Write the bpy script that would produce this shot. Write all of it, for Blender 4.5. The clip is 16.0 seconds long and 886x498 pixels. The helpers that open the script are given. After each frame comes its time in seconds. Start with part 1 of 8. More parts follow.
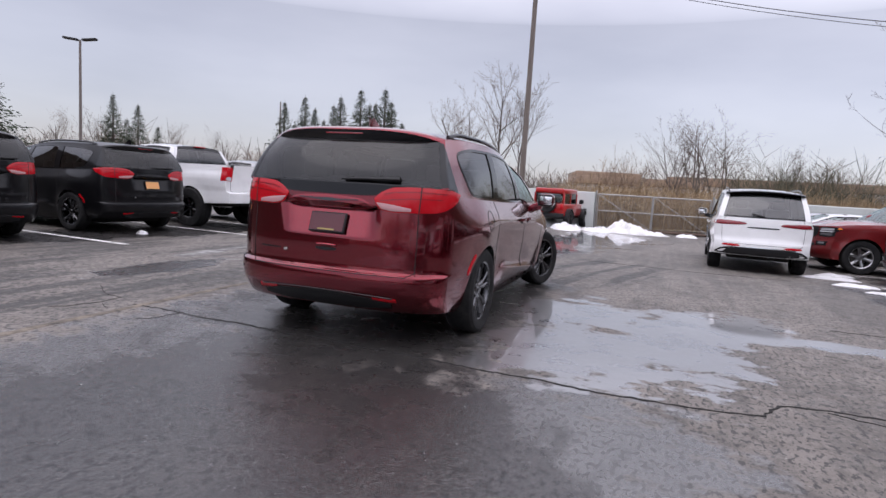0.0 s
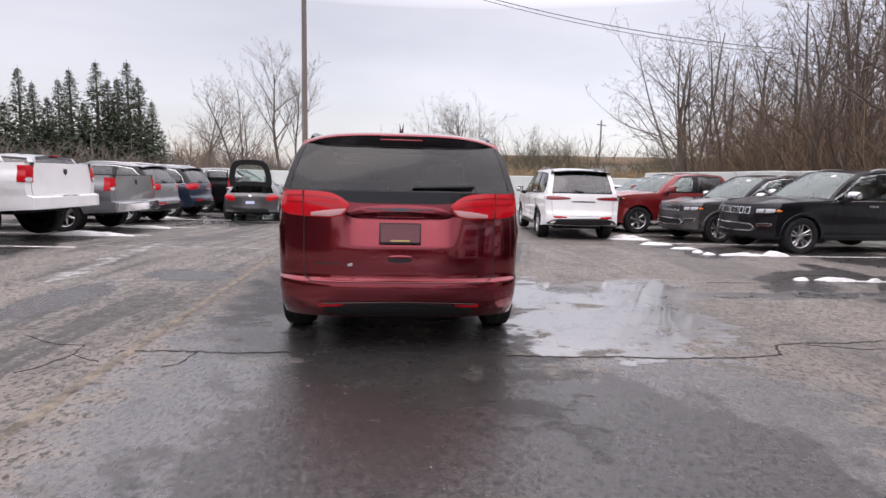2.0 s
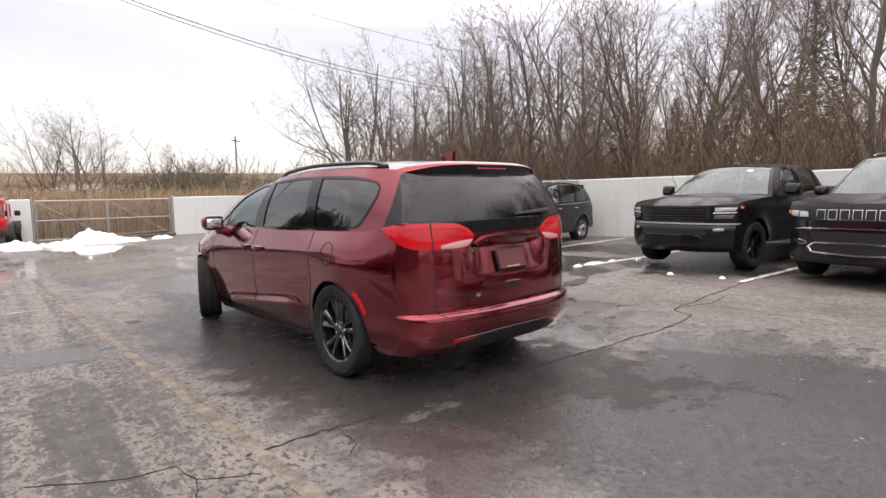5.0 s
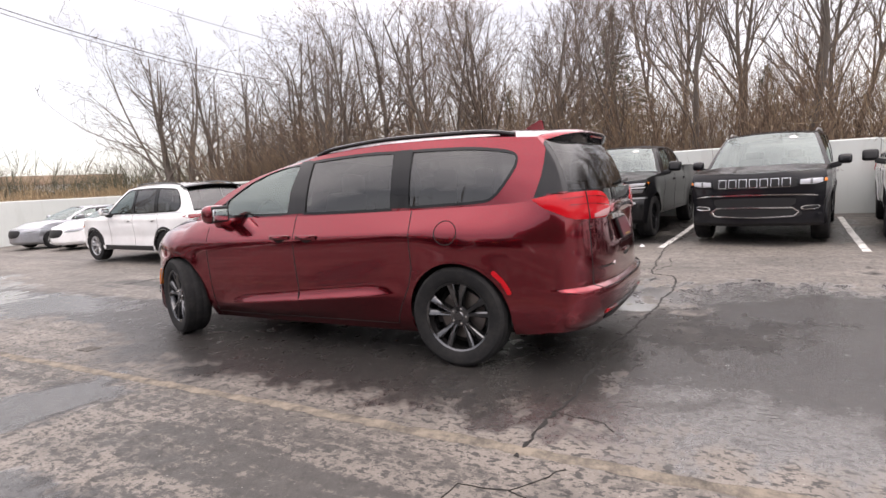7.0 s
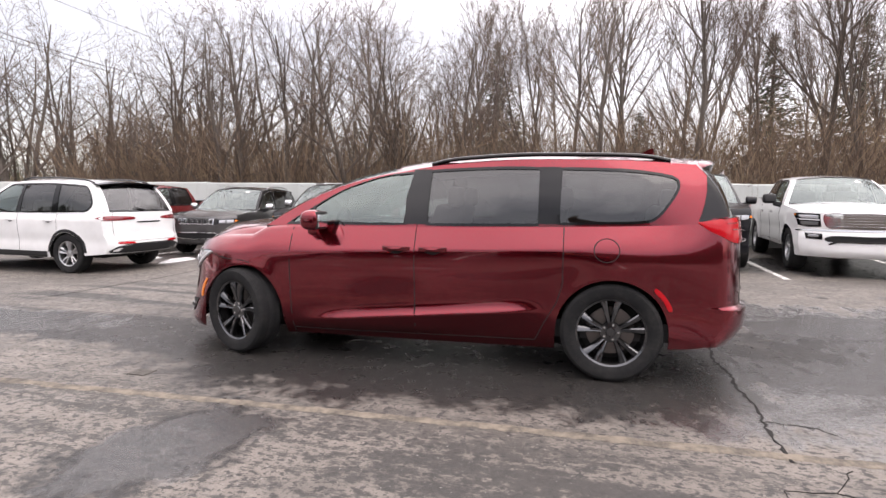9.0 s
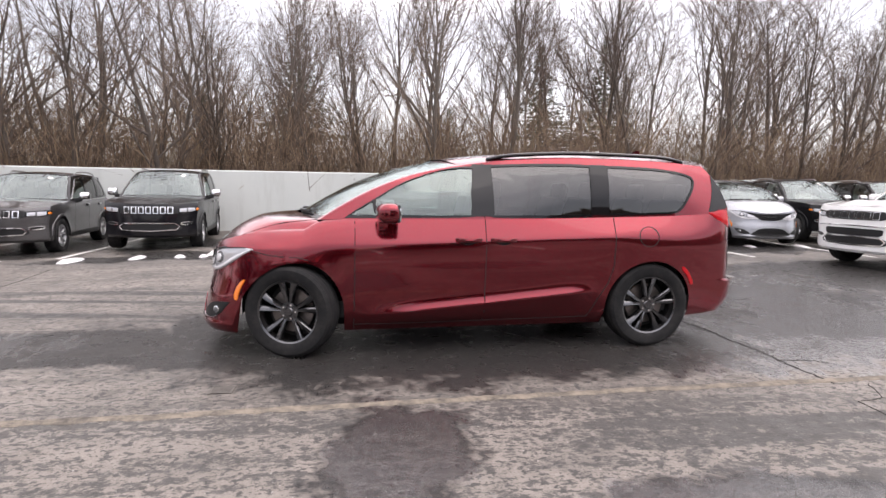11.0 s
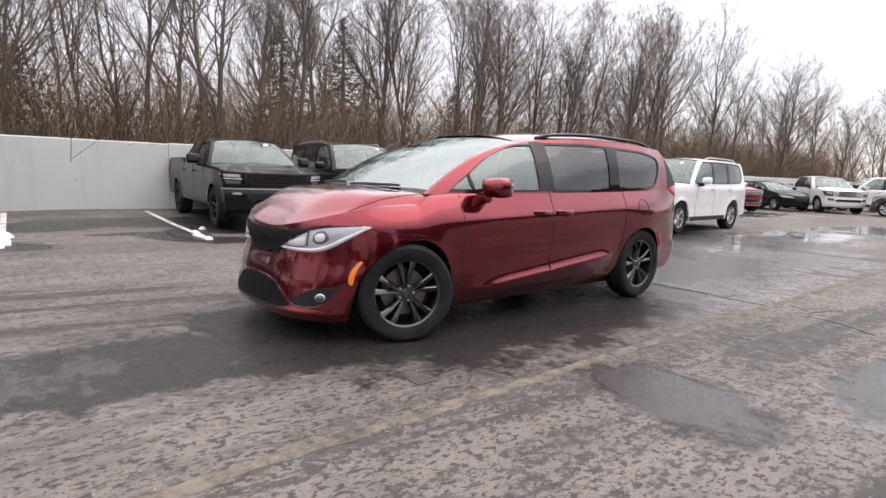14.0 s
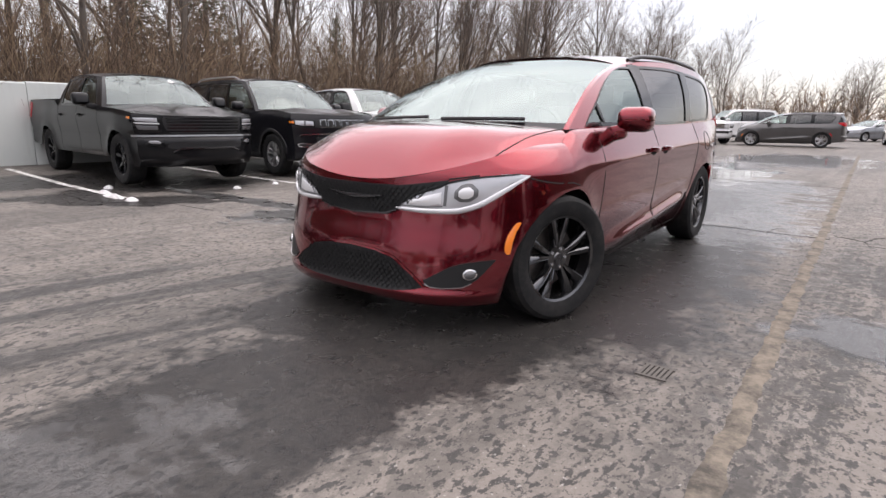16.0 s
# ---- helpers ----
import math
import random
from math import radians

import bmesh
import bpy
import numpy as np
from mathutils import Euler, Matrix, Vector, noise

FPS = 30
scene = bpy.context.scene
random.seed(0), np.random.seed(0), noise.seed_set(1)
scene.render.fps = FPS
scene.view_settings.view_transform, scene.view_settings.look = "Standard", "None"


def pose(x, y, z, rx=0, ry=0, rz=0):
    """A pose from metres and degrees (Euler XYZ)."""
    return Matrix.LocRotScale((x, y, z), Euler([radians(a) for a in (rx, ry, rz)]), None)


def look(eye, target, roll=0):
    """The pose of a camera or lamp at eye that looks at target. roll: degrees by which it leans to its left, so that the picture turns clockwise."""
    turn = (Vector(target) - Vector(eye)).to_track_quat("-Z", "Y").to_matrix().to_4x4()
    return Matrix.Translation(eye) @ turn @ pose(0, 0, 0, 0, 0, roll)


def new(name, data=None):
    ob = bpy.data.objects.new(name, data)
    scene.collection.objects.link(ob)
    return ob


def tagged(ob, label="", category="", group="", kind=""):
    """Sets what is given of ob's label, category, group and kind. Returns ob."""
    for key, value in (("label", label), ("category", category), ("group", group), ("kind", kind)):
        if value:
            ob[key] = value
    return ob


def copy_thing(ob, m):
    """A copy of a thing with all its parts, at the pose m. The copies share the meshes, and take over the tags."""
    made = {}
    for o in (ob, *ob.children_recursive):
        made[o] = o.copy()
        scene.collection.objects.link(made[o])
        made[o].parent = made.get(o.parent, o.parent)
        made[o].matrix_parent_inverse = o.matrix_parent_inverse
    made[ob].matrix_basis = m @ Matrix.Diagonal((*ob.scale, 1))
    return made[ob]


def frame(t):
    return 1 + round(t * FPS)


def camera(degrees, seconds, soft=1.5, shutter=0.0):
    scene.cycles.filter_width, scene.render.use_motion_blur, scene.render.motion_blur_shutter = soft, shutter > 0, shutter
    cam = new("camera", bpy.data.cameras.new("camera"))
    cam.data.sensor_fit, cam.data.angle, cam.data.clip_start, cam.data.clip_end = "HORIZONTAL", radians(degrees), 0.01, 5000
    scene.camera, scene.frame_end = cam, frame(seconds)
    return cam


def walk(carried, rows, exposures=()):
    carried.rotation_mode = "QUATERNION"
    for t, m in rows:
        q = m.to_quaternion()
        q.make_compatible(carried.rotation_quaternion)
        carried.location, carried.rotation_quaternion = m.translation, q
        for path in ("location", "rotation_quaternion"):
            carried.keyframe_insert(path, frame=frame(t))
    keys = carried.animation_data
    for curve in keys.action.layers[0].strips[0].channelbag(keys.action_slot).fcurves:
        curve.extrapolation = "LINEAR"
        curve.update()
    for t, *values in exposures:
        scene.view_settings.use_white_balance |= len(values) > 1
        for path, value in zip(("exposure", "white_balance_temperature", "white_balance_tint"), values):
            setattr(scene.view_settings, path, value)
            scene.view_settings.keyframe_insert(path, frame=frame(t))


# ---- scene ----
cam = camera(75.8, 16.0)
PATH = [
    (0, (-0.182, 0.32, 1.246), (-0.163, 2.309, 1.032), 3.6),
    (0.5, (-0.763, 0.36, 1.261), (-0.55, 2.335, 1.028), 3.1),
    (1, (-1.392, 0.371, 1.294), (-0.985, 2.313, 1.046), 2.4),
    (1.5, (-1.932, 0.538, 1.312), (-1.309, 2.421, 1.054), 1.8),
    (2, (-2.492, 0.725, 1.354), (-1.663, 2.528, 1.103), 1.3),
    (2.5, (-3.017, 0.989, 1.356), (-1.993, 2.692, 1.127), 1.0),
    (3, (-3.519, 1.266, 1.382), (-2.31, 2.842, 1.15), 0.8),
    (3.5, (-3.992, 1.622, 1.38), (-2.612, 3.052, 1.155), 0.5),
    (4, (-4.461, 2.062, 1.407), (-2.938, 3.339, 1.184), -0.2),
    (4.5, (-4.829, 2.531, 1.419), (-3.19, 3.651, 1.184), -1.1),
    (5, (-5.11, 3.063, 1.442), (-3.357, 4.006, 1.246), -1.1),
    (5.2, (-5.25, 3.298, 1.453), (-3.467, 4.184, 1.256), -1.0),
    (7.3, (-5.624, 5.728, 1.331), (-3.648, 5.95, 1.117), -2.3),
    (7.5, (-5.648, 5.944, 1.323), (-3.666, 6.128, 1.13), -1.4),
    (8, (-5.673, 6.472, 1.323), (-3.687, 6.592, 1.122), -0.9),
    (8.2, (-5.657, 6.682, 1.328), (-3.668, 6.74, 1.128), -0.7),
    (10.3, (-5.22, 9.338, 1.398), (-3.389, 8.562, 1.186), 1.6),
    (10.5, (-5.14, 9.544, 1.388), (-3.345, 8.693, 1.159), 1.5),
    (11, (-4.97, 10.054, 1.38), (-3.257, 9.044, 1.166), 1.0),
    (11.5, (-4.687, 10.522, 1.383), (-3.084, 9.347, 1.164), 1.0),
    (12, (-4.414, 10.994, 1.36), (-2.921, 9.677, 1.164), 1.5),
    (12.5, (-4.04, 11.361, 1.346), (-2.675, 9.913, 1.139), 2.0),
    (13, (-3.708, 11.771, 1.325), (-2.472, 10.212, 1.125), 2.3),
    (13.5, (-3.262, 12.05, 1.283), (-2.151, 10.403, 1.053), 2.6),
    (14, (-2.801, 12.332, 1.268), (-1.815, 10.611, 1.005), 2.1),
    (14.5, (-2.293, 12.422, 1.232), (-1.406, 10.655, 0.934), 1.8),
    (15, (-1.781, 12.46, 1.216), (-0.997, 10.652, 0.879), 0.9),
    (15.5, (-1.241, 12.345, 1.174), (-0.579, 10.497, 0.794), 0.4),
    (16, (-0.765, 12.134, 1.16), (-0.213, 10.265, 0.713), 0.8),
]
walk(cam, [(t, look(eye, target, roll)) for t, eye, target, roll in PATH],
     [(0, -0.42, 6300, 18), (0.7, -0.36, 6350, 18), (1.5, -0.16, 6600, 17), (2.5, -0.1, 6850, 17), (5, 0.15, 7150, 16), (7.5, 0.3, 7100, 16), (10.5, 0.32, 6950, 16), (12.5, 0.14, 6900, 16), (14, -0.06, 6900, 15), (16, -0.02, 6900, 15)])

# ---- sky and light: a bright overcast winter day ----
SUN_DIR = (-0.45, -0.25, 0.86)
world = bpy.data.worlds.new("overcast_sky")
scene.world = world
world.use_nodes = True
wn, wl = world.node_tree.nodes, world.node_tree.links
wn.clear()
w_out = wn.new("ShaderNodeOutputWorld")
sky = wn.new("ShaderNodeTexSky")
sky.sky_type = "NISHITA"
sky.sun_disc = False
sky.sun_elevation, sky.sun_rotation = radians(57), radians(240)
sky_bg = wn.new("ShaderNodeBackground")
sky_bg.inputs[1].default_value = 0.06
wl.new(sky.outputs[0], sky_bg.inputs[0])
w_co = wn.new("ShaderNodeTexCoord")
w_map = wn.new("ShaderNodeMapping")
w_map.inputs["Scale"].default_value = (1.0, 1.0, 3.6)
w_noise = wn.new("ShaderNodeTexNoise")
w_noise.inputs["Scale"].default_value = 1.7
w_noise.inputs["Detail"].default_value = 5
w_noise.inputs["Roughness"].default_value = 0.5
w_ramp = wn.new("ShaderNodeValToRGB")
w_ramp.color_ramp.elements[0].position, w_ramp.color_ramp.elements[0].color = 0.3, (0.50, 0.495, 0.525, 1)
w_ramp.color_ramp.elements[1].position, w_ramp.color_ramp.elements[1].color = 0.72, (0.72, 0.715, 0.735, 1)
cloud_bg = wn.new("ShaderNodeBackground")
# an overcast sky is brighter overhead than at the horizon
w_sep = wn.new("ShaderNodeSeparateXYZ")
w_up = wn.new("ShaderNodeMath")
w_up.operation, w_up.use_clamp = "MULTIPLY_ADD", False
w_up.inputs[1].default_value, w_up.inputs[2].default_value = 3.3, 0.94
w_off = wn.new("ShaderNodeMath")
w_off.operation, w_off.use_clamp = "SUBTRACT", True
w_off.inputs[1].default_value = 0.27
w_pos = wn.new("ShaderNodeMath")
w_pos.operation = "POWER"
w_pos.inputs[1].default_value = 0.55
wl.new(w_co.outputs["Generated"], w_sep.inputs[0])
wl.new(w_sep.outputs[2], w_off.inputs[0])
wl.new(w_off.outputs[0], w_pos.inputs[0])
wl.new(w_pos.outputs[0], w_up.inputs[0])
# and brighter to the south, where the sun stands behind the cloud
w_south = wn.new("ShaderNodeMapRange")
w_south.inputs["From Min"].default_value, w_south.inputs["From Max"].default_value = 0.0, -0.9
w_south.inputs["To Min"].default_value, w_south.inputs["To Max"].default_value = 1.0, 1.45
wl.new(w_sep.outputs[1], w_south.inputs["Value"])
w_east = wn.new("ShaderNodeMapRange")
w_east.inputs["From Min"].default_value, w_east.inputs["From Max"].default_value = 0.2, 0.95
w_east.inputs["To Min"].default_value, w_east.inputs["To Max"].default_value = 1.0, 1.3
wl.new(w_sep.outputs[0], w_east.inputs["Value"])
w_side = wn.new("ShaderNodeMath")
w_side.operation = "MULTIPLY"
wl.new(w_south.outputs[0], w_side.inputs[0])
wl.new(w_east.outputs[0], w_side.inputs[1])
w_mul = wn.new("ShaderNodeMath")
w_mul.operation = "MULTIPLY"
wl.new(w_up.outputs[0], w_mul.inputs[0])
wl.new(w_side.outputs[0], w_mul.inputs[1])
wl.new(w_mul.outputs[0], cloud_bg.inputs[1])
w_add = wn.new("ShaderNodeAddShader")
wl.new(w_co.outputs["Generated"], w_map.inputs[0])
wl.new(w_map.outputs[0], w_noise.inputs["Vector"])
wl.new(w_noise.outputs[0], w_ramp.inputs[0])
wl.new(w_ramp.outputs[0], cloud_bg.inputs[0])
wl.new(sky_bg.outputs[0], w_add.inputs[0])
wl.new(cloud_bg.outputs[0], w_add.inputs[1])
wl.new(w_add.outputs[0], w_out.inputs[0])
sun = new("sun", bpy.data.lights.new("sun", "SUN"))
sun.data.energy, sun.data.angle, sun.data.color = 0.5, radians(50), (1.0, 0.97, 0.93)
sun.matrix_world = look((SUN_DIR[0] * 50, SUN_DIR[1] * 50, SUN_DIR[2] * 50), (0, 0, 0))


# ---- materials ----
def material(name, colour, rough=0.5, metal=0.0, coat=0.0, spec=0.5):
    m = bpy.data.materials.new(name)
    m.use_nodes = True
    b = m.node_tree.nodes["Principled BSDF"]
    b.inputs["Base Color"].default_value = (*colour, 1)
    b.inputs["Roughness"].default_value = rough
    b.inputs["Metallic"].default_value = metal
    b.inputs["Coat Weight"].default_value = coat
    b.inputs["Coat Roughness"].default_value = 0.04
    b.inputs["Specular IOR Level"].default_value = spec
    return m


class Shade:
    """Small help to wire nodes of one material."""

    def __init__(self, m):
        self.m, self.n, self.l = m, m.node_tree.nodes, m.node_tree.links
        self.b = self.n["Principled BSDF"]
        self.co = self.n.new("ShaderNodeTexCoord")

    def pos(self, world_space=False):
        if world_space:
            return self.n.new("ShaderNodeNewGeometry").outputs["Position"]
        return self.co.outputs["Object"]

    def noise(self, vec, scale, detail=4, rough=0.55, stretch=None):
        if stretch:
            mp = self.n.new("ShaderNodeMapping")
            mp.inputs["Scale"].default_value = stretch
            self.l.new(vec, mp.inputs[0])
            vec = mp.outputs[0]
        t = self.n.new("ShaderNodeTexNoise")
        t.inputs["Scale"].default_value, t.inputs["Detail"].default_value, t.inputs["Roughness"].default_value = scale, detail, rough
        self.l.new(vec, t.inputs["Vector"])
        return t.outputs[0]

    def ramp(self, fac, *stops):
        r = self.n.new("ShaderNodeValToRGB")
        e = r.color_ramp.elements
        while len(e) < len(stops):
            e.new(0.5)
        for el, (p, c) in zip(e, stops):
            el.position = p
            el.color = (c, c, c, 1) if isinstance(c, (int, float)) else (*c, 1)
        self.l.new(fac, r.inputs[0])
        return r.outputs[0]

    def mix(self, fac, a, b):
        x = self.n.new("ShaderNodeMix")
        x.data_type = "RGBA"
        for sock, v in ((x.inputs[0], fac), (x.inputs[6], a), (x.inputs[7], b)):
            if isinstance(v, bpy.types.NodeSocket):
                self.l.new(v, sock)
            elif isinstance(v, (int, float)):
                sock.default_value = v if sock == x.inputs[0] else (v, v, v, 1)
            else:
                sock.default_value = (*v, 1)
        return x.outputs[2]

    def math(self, op, a, b=0.0, clamp=False):
        x = self.n.new("ShaderNodeMath")
        x.operation, x.use_clamp = op, clamp
        for sock, v in zip(x.inputs, (a, b)):
            if isinstance(v, bpy.types.NodeSocket):
                self.l.new(v, sock)
            else:
                sock.default_value = v
        return x.outputs[0]

    def bump(self, height, strength=0.3, distance=0.01):
        x = self.n.new("ShaderNodeBump")
        x.inputs["Strength"].default_value, x.inputs["Distance"].default_value = strength, distance
        self.l.new(height, x.inputs["Height"])
        self.l.new(x.outputs[0], self.b.inputs["Normal"])

    def set(self, key, v):
        self.l.new(v, self.b.inputs[key])


def paint(name, colour, metal=0.0, flake=0.0, dirt=0.35, rough=0.32):
    """Car paint: clear coat over a base, a film of road dirt low down on the panels as blotches of its own."""
    m = material(name, colour, rough, metal, 1.0, 0.25 if metal else 0.08)
    s = Shade(m)
    p = s.pos()
    blot = s.ramp(s.noise(p, 2.3, 6, 0.65), (0.45, 0.0), (0.8, dirt))
    grime = (0.13, 0.12, 0.115)
    s.set("Base Color", s.mix(blot, colour, tuple(c * 0.7 + g * 0.3 for c, g in zip(colour, grime))))
    s.set("Coat Roughness", s.ramp(s.noise(p, 5.0, 5, 0.7), (0.45, 0.01), (0.9, 0.05)))
    if flake:
        s.set("Roughness", s.ramp(s.noise(p, 900, 2), (0.35, rough - flake), (0.65, rough + flake)))
    return m


def glass(name, tint, ior=1.5, sheen=(1, 1, 1)):
    m = bpy.data.materials.new(name)
    m.use_nodes = True
    n, l = m.node_tree.nodes, m.node_tree.links
    n.remove(n["Principled BSDF"])
    t, g, f, x = n.new("ShaderNodeBsdfTransparent"), n.new("ShaderNodeBsdfGlossy"), n.new("ShaderNodeFresnel"), n.new("ShaderNodeMixShader")
    t.inputs[0].default_value = (*tint, 1)
    g.inputs["Roughness"].default_value = 0.0
    g.inputs["Color"].default_value = (*sheen, 1)
    f.inputs[0].default_value = ior
    l.new(f.outputs[0], x.inputs[0])
    l.new(t.outputs[0], x.inputs[1])
    l.new(g.outputs[0], x.inputs[2])
    l.new(x.outputs[0], n["Material Output"].inputs[0])
    return m


RED = paint("velvet_red_paint", (0.195, 0.0115, 0.021), 0.93, 0.03, 0.03, 0.16)
WHITE = paint("white_paint", (0.78, 0.78, 0.78), 0.0, 0, 0.5)
BLACK = paint("black_paint", (0.005, 0.005, 0.006), 0.0, 0, 0.15)
BLACK_MET = paint("black_metallic_paint", (0.006, 0.006, 0.008), 0.0, 0.05, 0.15)
for _m, _w in ((BLACK, 0.45), (BLACK_MET, 0.6)):
    _m.node_tree.nodes["Principled BSDF"].inputs["Coat Weight"].default_value = _w
GREY = paint("granite_grey_paint", (0.085, 0.082, 0.083), 0.6, 0.05, 0.5)
SILVER = paint("silver_paint", (0.34, 0.35, 0.375), 0.75, 0.05, 0.5)
CRIMSON = paint("crimson_paint", (0.2, 0.012, 0.014), 0.4, 0.05, 0.4)
SCARLET = paint("scarlet_paint", (0.36, 0.012, 0.012), 0.0, 0, 0.3)
NAVY = paint("navy_paint", (0.02, 0.03, 0.06), 0.4, 0.05, 0.5)
PEWTER = paint("pewter_paint", (0.3, 0.305, 0.315), 0.7, 0.05, 0.5)
TEAL = paint("dull_green_paint", (0.09, 0.13, 0.13), 0.3, 0.05, 0.5)
PRIVACY = glass("privacy_glass", (0.2, 0.205, 0.2), 1.85)
REAR_TINT = glass("rear_window_glass", (0.16, 0.165, 0.165), 1.5)
CLEAR = glass("window_glass", (0.74, 0.84, 0.80), 2.25, (0.88, 1.0, 0.965))
SHIELD = glass("windscreen_glass", (0.70, 0.77, 0.75), 3.3, (0.88, 1.0, 0.97))
SHIELD_PARKED = glass("parked_windscreen_glass", (0.66, 0.72, 0.71), 2.2, (0.9, 1.0, 0.98))
RUBBER = material("tyre_rubber", (0.022, 0.022, 0.023), 0.8, 0, 0, 0.2)
_s = Shade(RUBBER)
_s.set("Base Color", _s.ramp(_s.noise(_s.pos(), 9, 5, 0.7), (0.45, (0.014, 0.014, 0.015)), (0.8, (0.035, 0.034, 0.032))))
PLASTIC = material("black_plastic", (0.014, 0.014, 0.015), 0.45, 0, 0, 0.3)
GLOSS = material("gloss_black_trim", (0.006, 0.006, 0.007), 0.06, 0, 0.0, 0.4)
LINER = material("wheel_arch_liner", (0.012, 0.012, 0.012), 0.9)
CHROME = material("chrome", (0.75, 0.75, 0.76), 0.12, 1.0)
ALLOY = material("silver_alloy", (0.5, 0.5, 0.51), 0.28, 1.0)
DARK_ALLOY = material("dark_alloy", (0.12, 0.121, 0.126), 0.16, 0.95)
DISC = material("brake_disc", (0.2, 0.18, 0.17), 0.4, 0.9)
LAMP_RED = material("red_lamp_lens", (0.45, 0.005, 0.011), 0.15, 0, 0.3, 0.3)
LAMP_RED_DARK = material("dark_red_lamp_lens", (0.2, 0.006, 0.012), 0.1, 0, 1.0)
LAMP_WHITE = material("white_lamp_reflector", (0.72, 0.72, 0.74), 0.2, 0.35, 0.8)
LAMP_AMBER = material("amber_lens", (0.85, 0.22, 0.02), 0.2, 0, 1.0)
SEAT = material("grey_seat_cloth", (0.2, 0.195, 0.19), 0.8)
CABIN = material("dark_cabin_trim", (0.03, 0.03, 0.031), 0.7)
PLATE = material("maroon_dealer_plate", (0.085, 0.014, 0.022), 0.45, 0, 0.0)
PAPER = material("white_paper", (0.72, 0.72, 0.7), 0.7)
YELLOW = material("yellow_lettering", (0.36, 0.27, 0.08), 0.5)
ORANGE = material("orange_dealer_plate", (0.72, 0.35, 0.12), 0.5)
BLUEWHITE = material("pale_blue_plate", (0.5, 0.55, 0.72), 0.5)
LAMP_CLEAR = material("clear_lamp_over_grey_bowl", (0.5, 0.505, 0.53), 0.16, 0.45, 1.0)
LAMP_DIM = material("dim_lamp_trim", (0.12, 0.12, 0.125), 0.25, 0.4, 0.6)
LAMP_PALE = material("pale_lamp_lens", (0.45, 0.24, 0.245), 0.2, 0, 0.4)
HEADLINER = material("grey_headliner", (0.35, 0.345, 0.33), 0.9)
GRILLE_WIRE = material("grille_wire", (0.012, 0.012, 0.0125), 0.4, 0, 0, 0.25)
LAMP_GREY = material("grey_lamp_reflector", (0.34, 0.345, 0.36), 0.18, 0.6, 0.8)
BADGE = material("dark_chrome_badge", (0.1, 0.1, 0.105), 0.2, 1.0)


# ---- the lot's own axes: along the aisle and across it towards the wood ----
AX, AY = math.sin(radians(22.6)), math.cos(radians(22.6))


def lot(along, across, z=0.0):
    return Vector((AX * along + AY * across, AY * along - AX * across, z))


def lot_of(x, y):
    return AX * x + AY * y, AY * x - AX * y


def ground_height(x, y):
    """The lot falls a little to the north end and rises a hand's width to the wall."""
    a, n = lot_of(x, y)
    t = min(max((a - 9.0) / 7.0, 0), 1)
    t2 = min(max((a - 15.0) / 15.0, 0), 1)
    e = min(max((n - 5.5) / 3.5, 0), 1)
    return -0.19 * t * t * (3 - 2 * t) - 0.11 * t2 + 0.06 * e * (1 - t)


# ---- helpers for meshes ----
def mesh_object(name, verts, faces, mat, parent=None, label="", smooth=35, m=None):
    """One mesh object; smooth is the angle in degrees above which edges stay sharp, 0 for flat shading."""
    me = bpy.data.meshes.new(name)
    me.from_pydata([tuple(v) for v in verts], [], faces)
    me.update()
    bm = bmesh.new()
    bm.from_mesh(me)
    bmesh.ops.remove_doubles(bm, verts=bm.verts, dist=1e-5)
    bmesh.ops.recalc_face_normals(bm, faces=bm.faces)
    bm.to_mesh(me)
    bm.free()
    if smooth:
        for poly in me.polygons:
            poly.use_smooth = True
        me.set_sharp_from_angle(angle=radians(smooth))
    if mat:
        me.materials.append(mat)
    ob = new(name, me)
    if parent:
        ob.parent = parent
    if m is not None:
        ob.matrix_basis = m
    if label:
        ob["label"] = label
    return ob


def part(name, bm, mat, parent, label="", smooth=35):
    """Links a bmesh as one mesh object under a thing or a part."""
    me = bpy.data.meshes.new(name)
    bmesh.ops.recalc_face_normals(bm, faces=bm.faces)
    bm.to_mesh(me)
    bm.free()
    if smooth:
        for poly in me.polygons:
            poly.use_smooth = True
        me.set_sharp_from_angle(angle=radians(smooth))
    me.materials.append(mat)
    ob = new(name, me)
    ob.parent = parent
    if label:
        ob["label"] = label
    return ob


def grid(rows):
    """Vertices and quads of rows of points of equal length."""
    n = len(rows[0])
    verts = [p for r in rows for p in r]
    faces = [(i * n + j, i * n + j + 1, (i + 1) * n + j + 1, (i + 1) * n + j) for i in range(len(rows) - 1) for j in range(n - 1)]
    return verts, faces


def join(*lists):
    verts, faces = [], []
    for v, f in lists:
        k = len(verts)
        verts += list(v)
        faces += [tuple(i + k for i in q) for q in f]
    return verts, faces


def mirror(vf):
    v, f = vf
    return [Vector((p[0], -p[1], p[2])) for p in v], f


def box(x0, x1, y0, y1, z0, z1, bev=0.0, seg=2):
    bm = bmesh.new()
    bmesh.ops.create_cube(bm, size=1)
    for v in bm.verts:
        v.co = Vector(((x0 + x1) / 2 + v.co.x * (x1 - x0), (y0 + y1) / 2 + v.co.y * (y1 - y0), (z0 + z1) / 2 + v.co.z * (z1 - z0)))
    if bev:
        bmesh.ops.bevel(bm, geom=bm.edges[:], offset=bev, segments=seg, affect="EDGES", profile=0.5)
    return bm


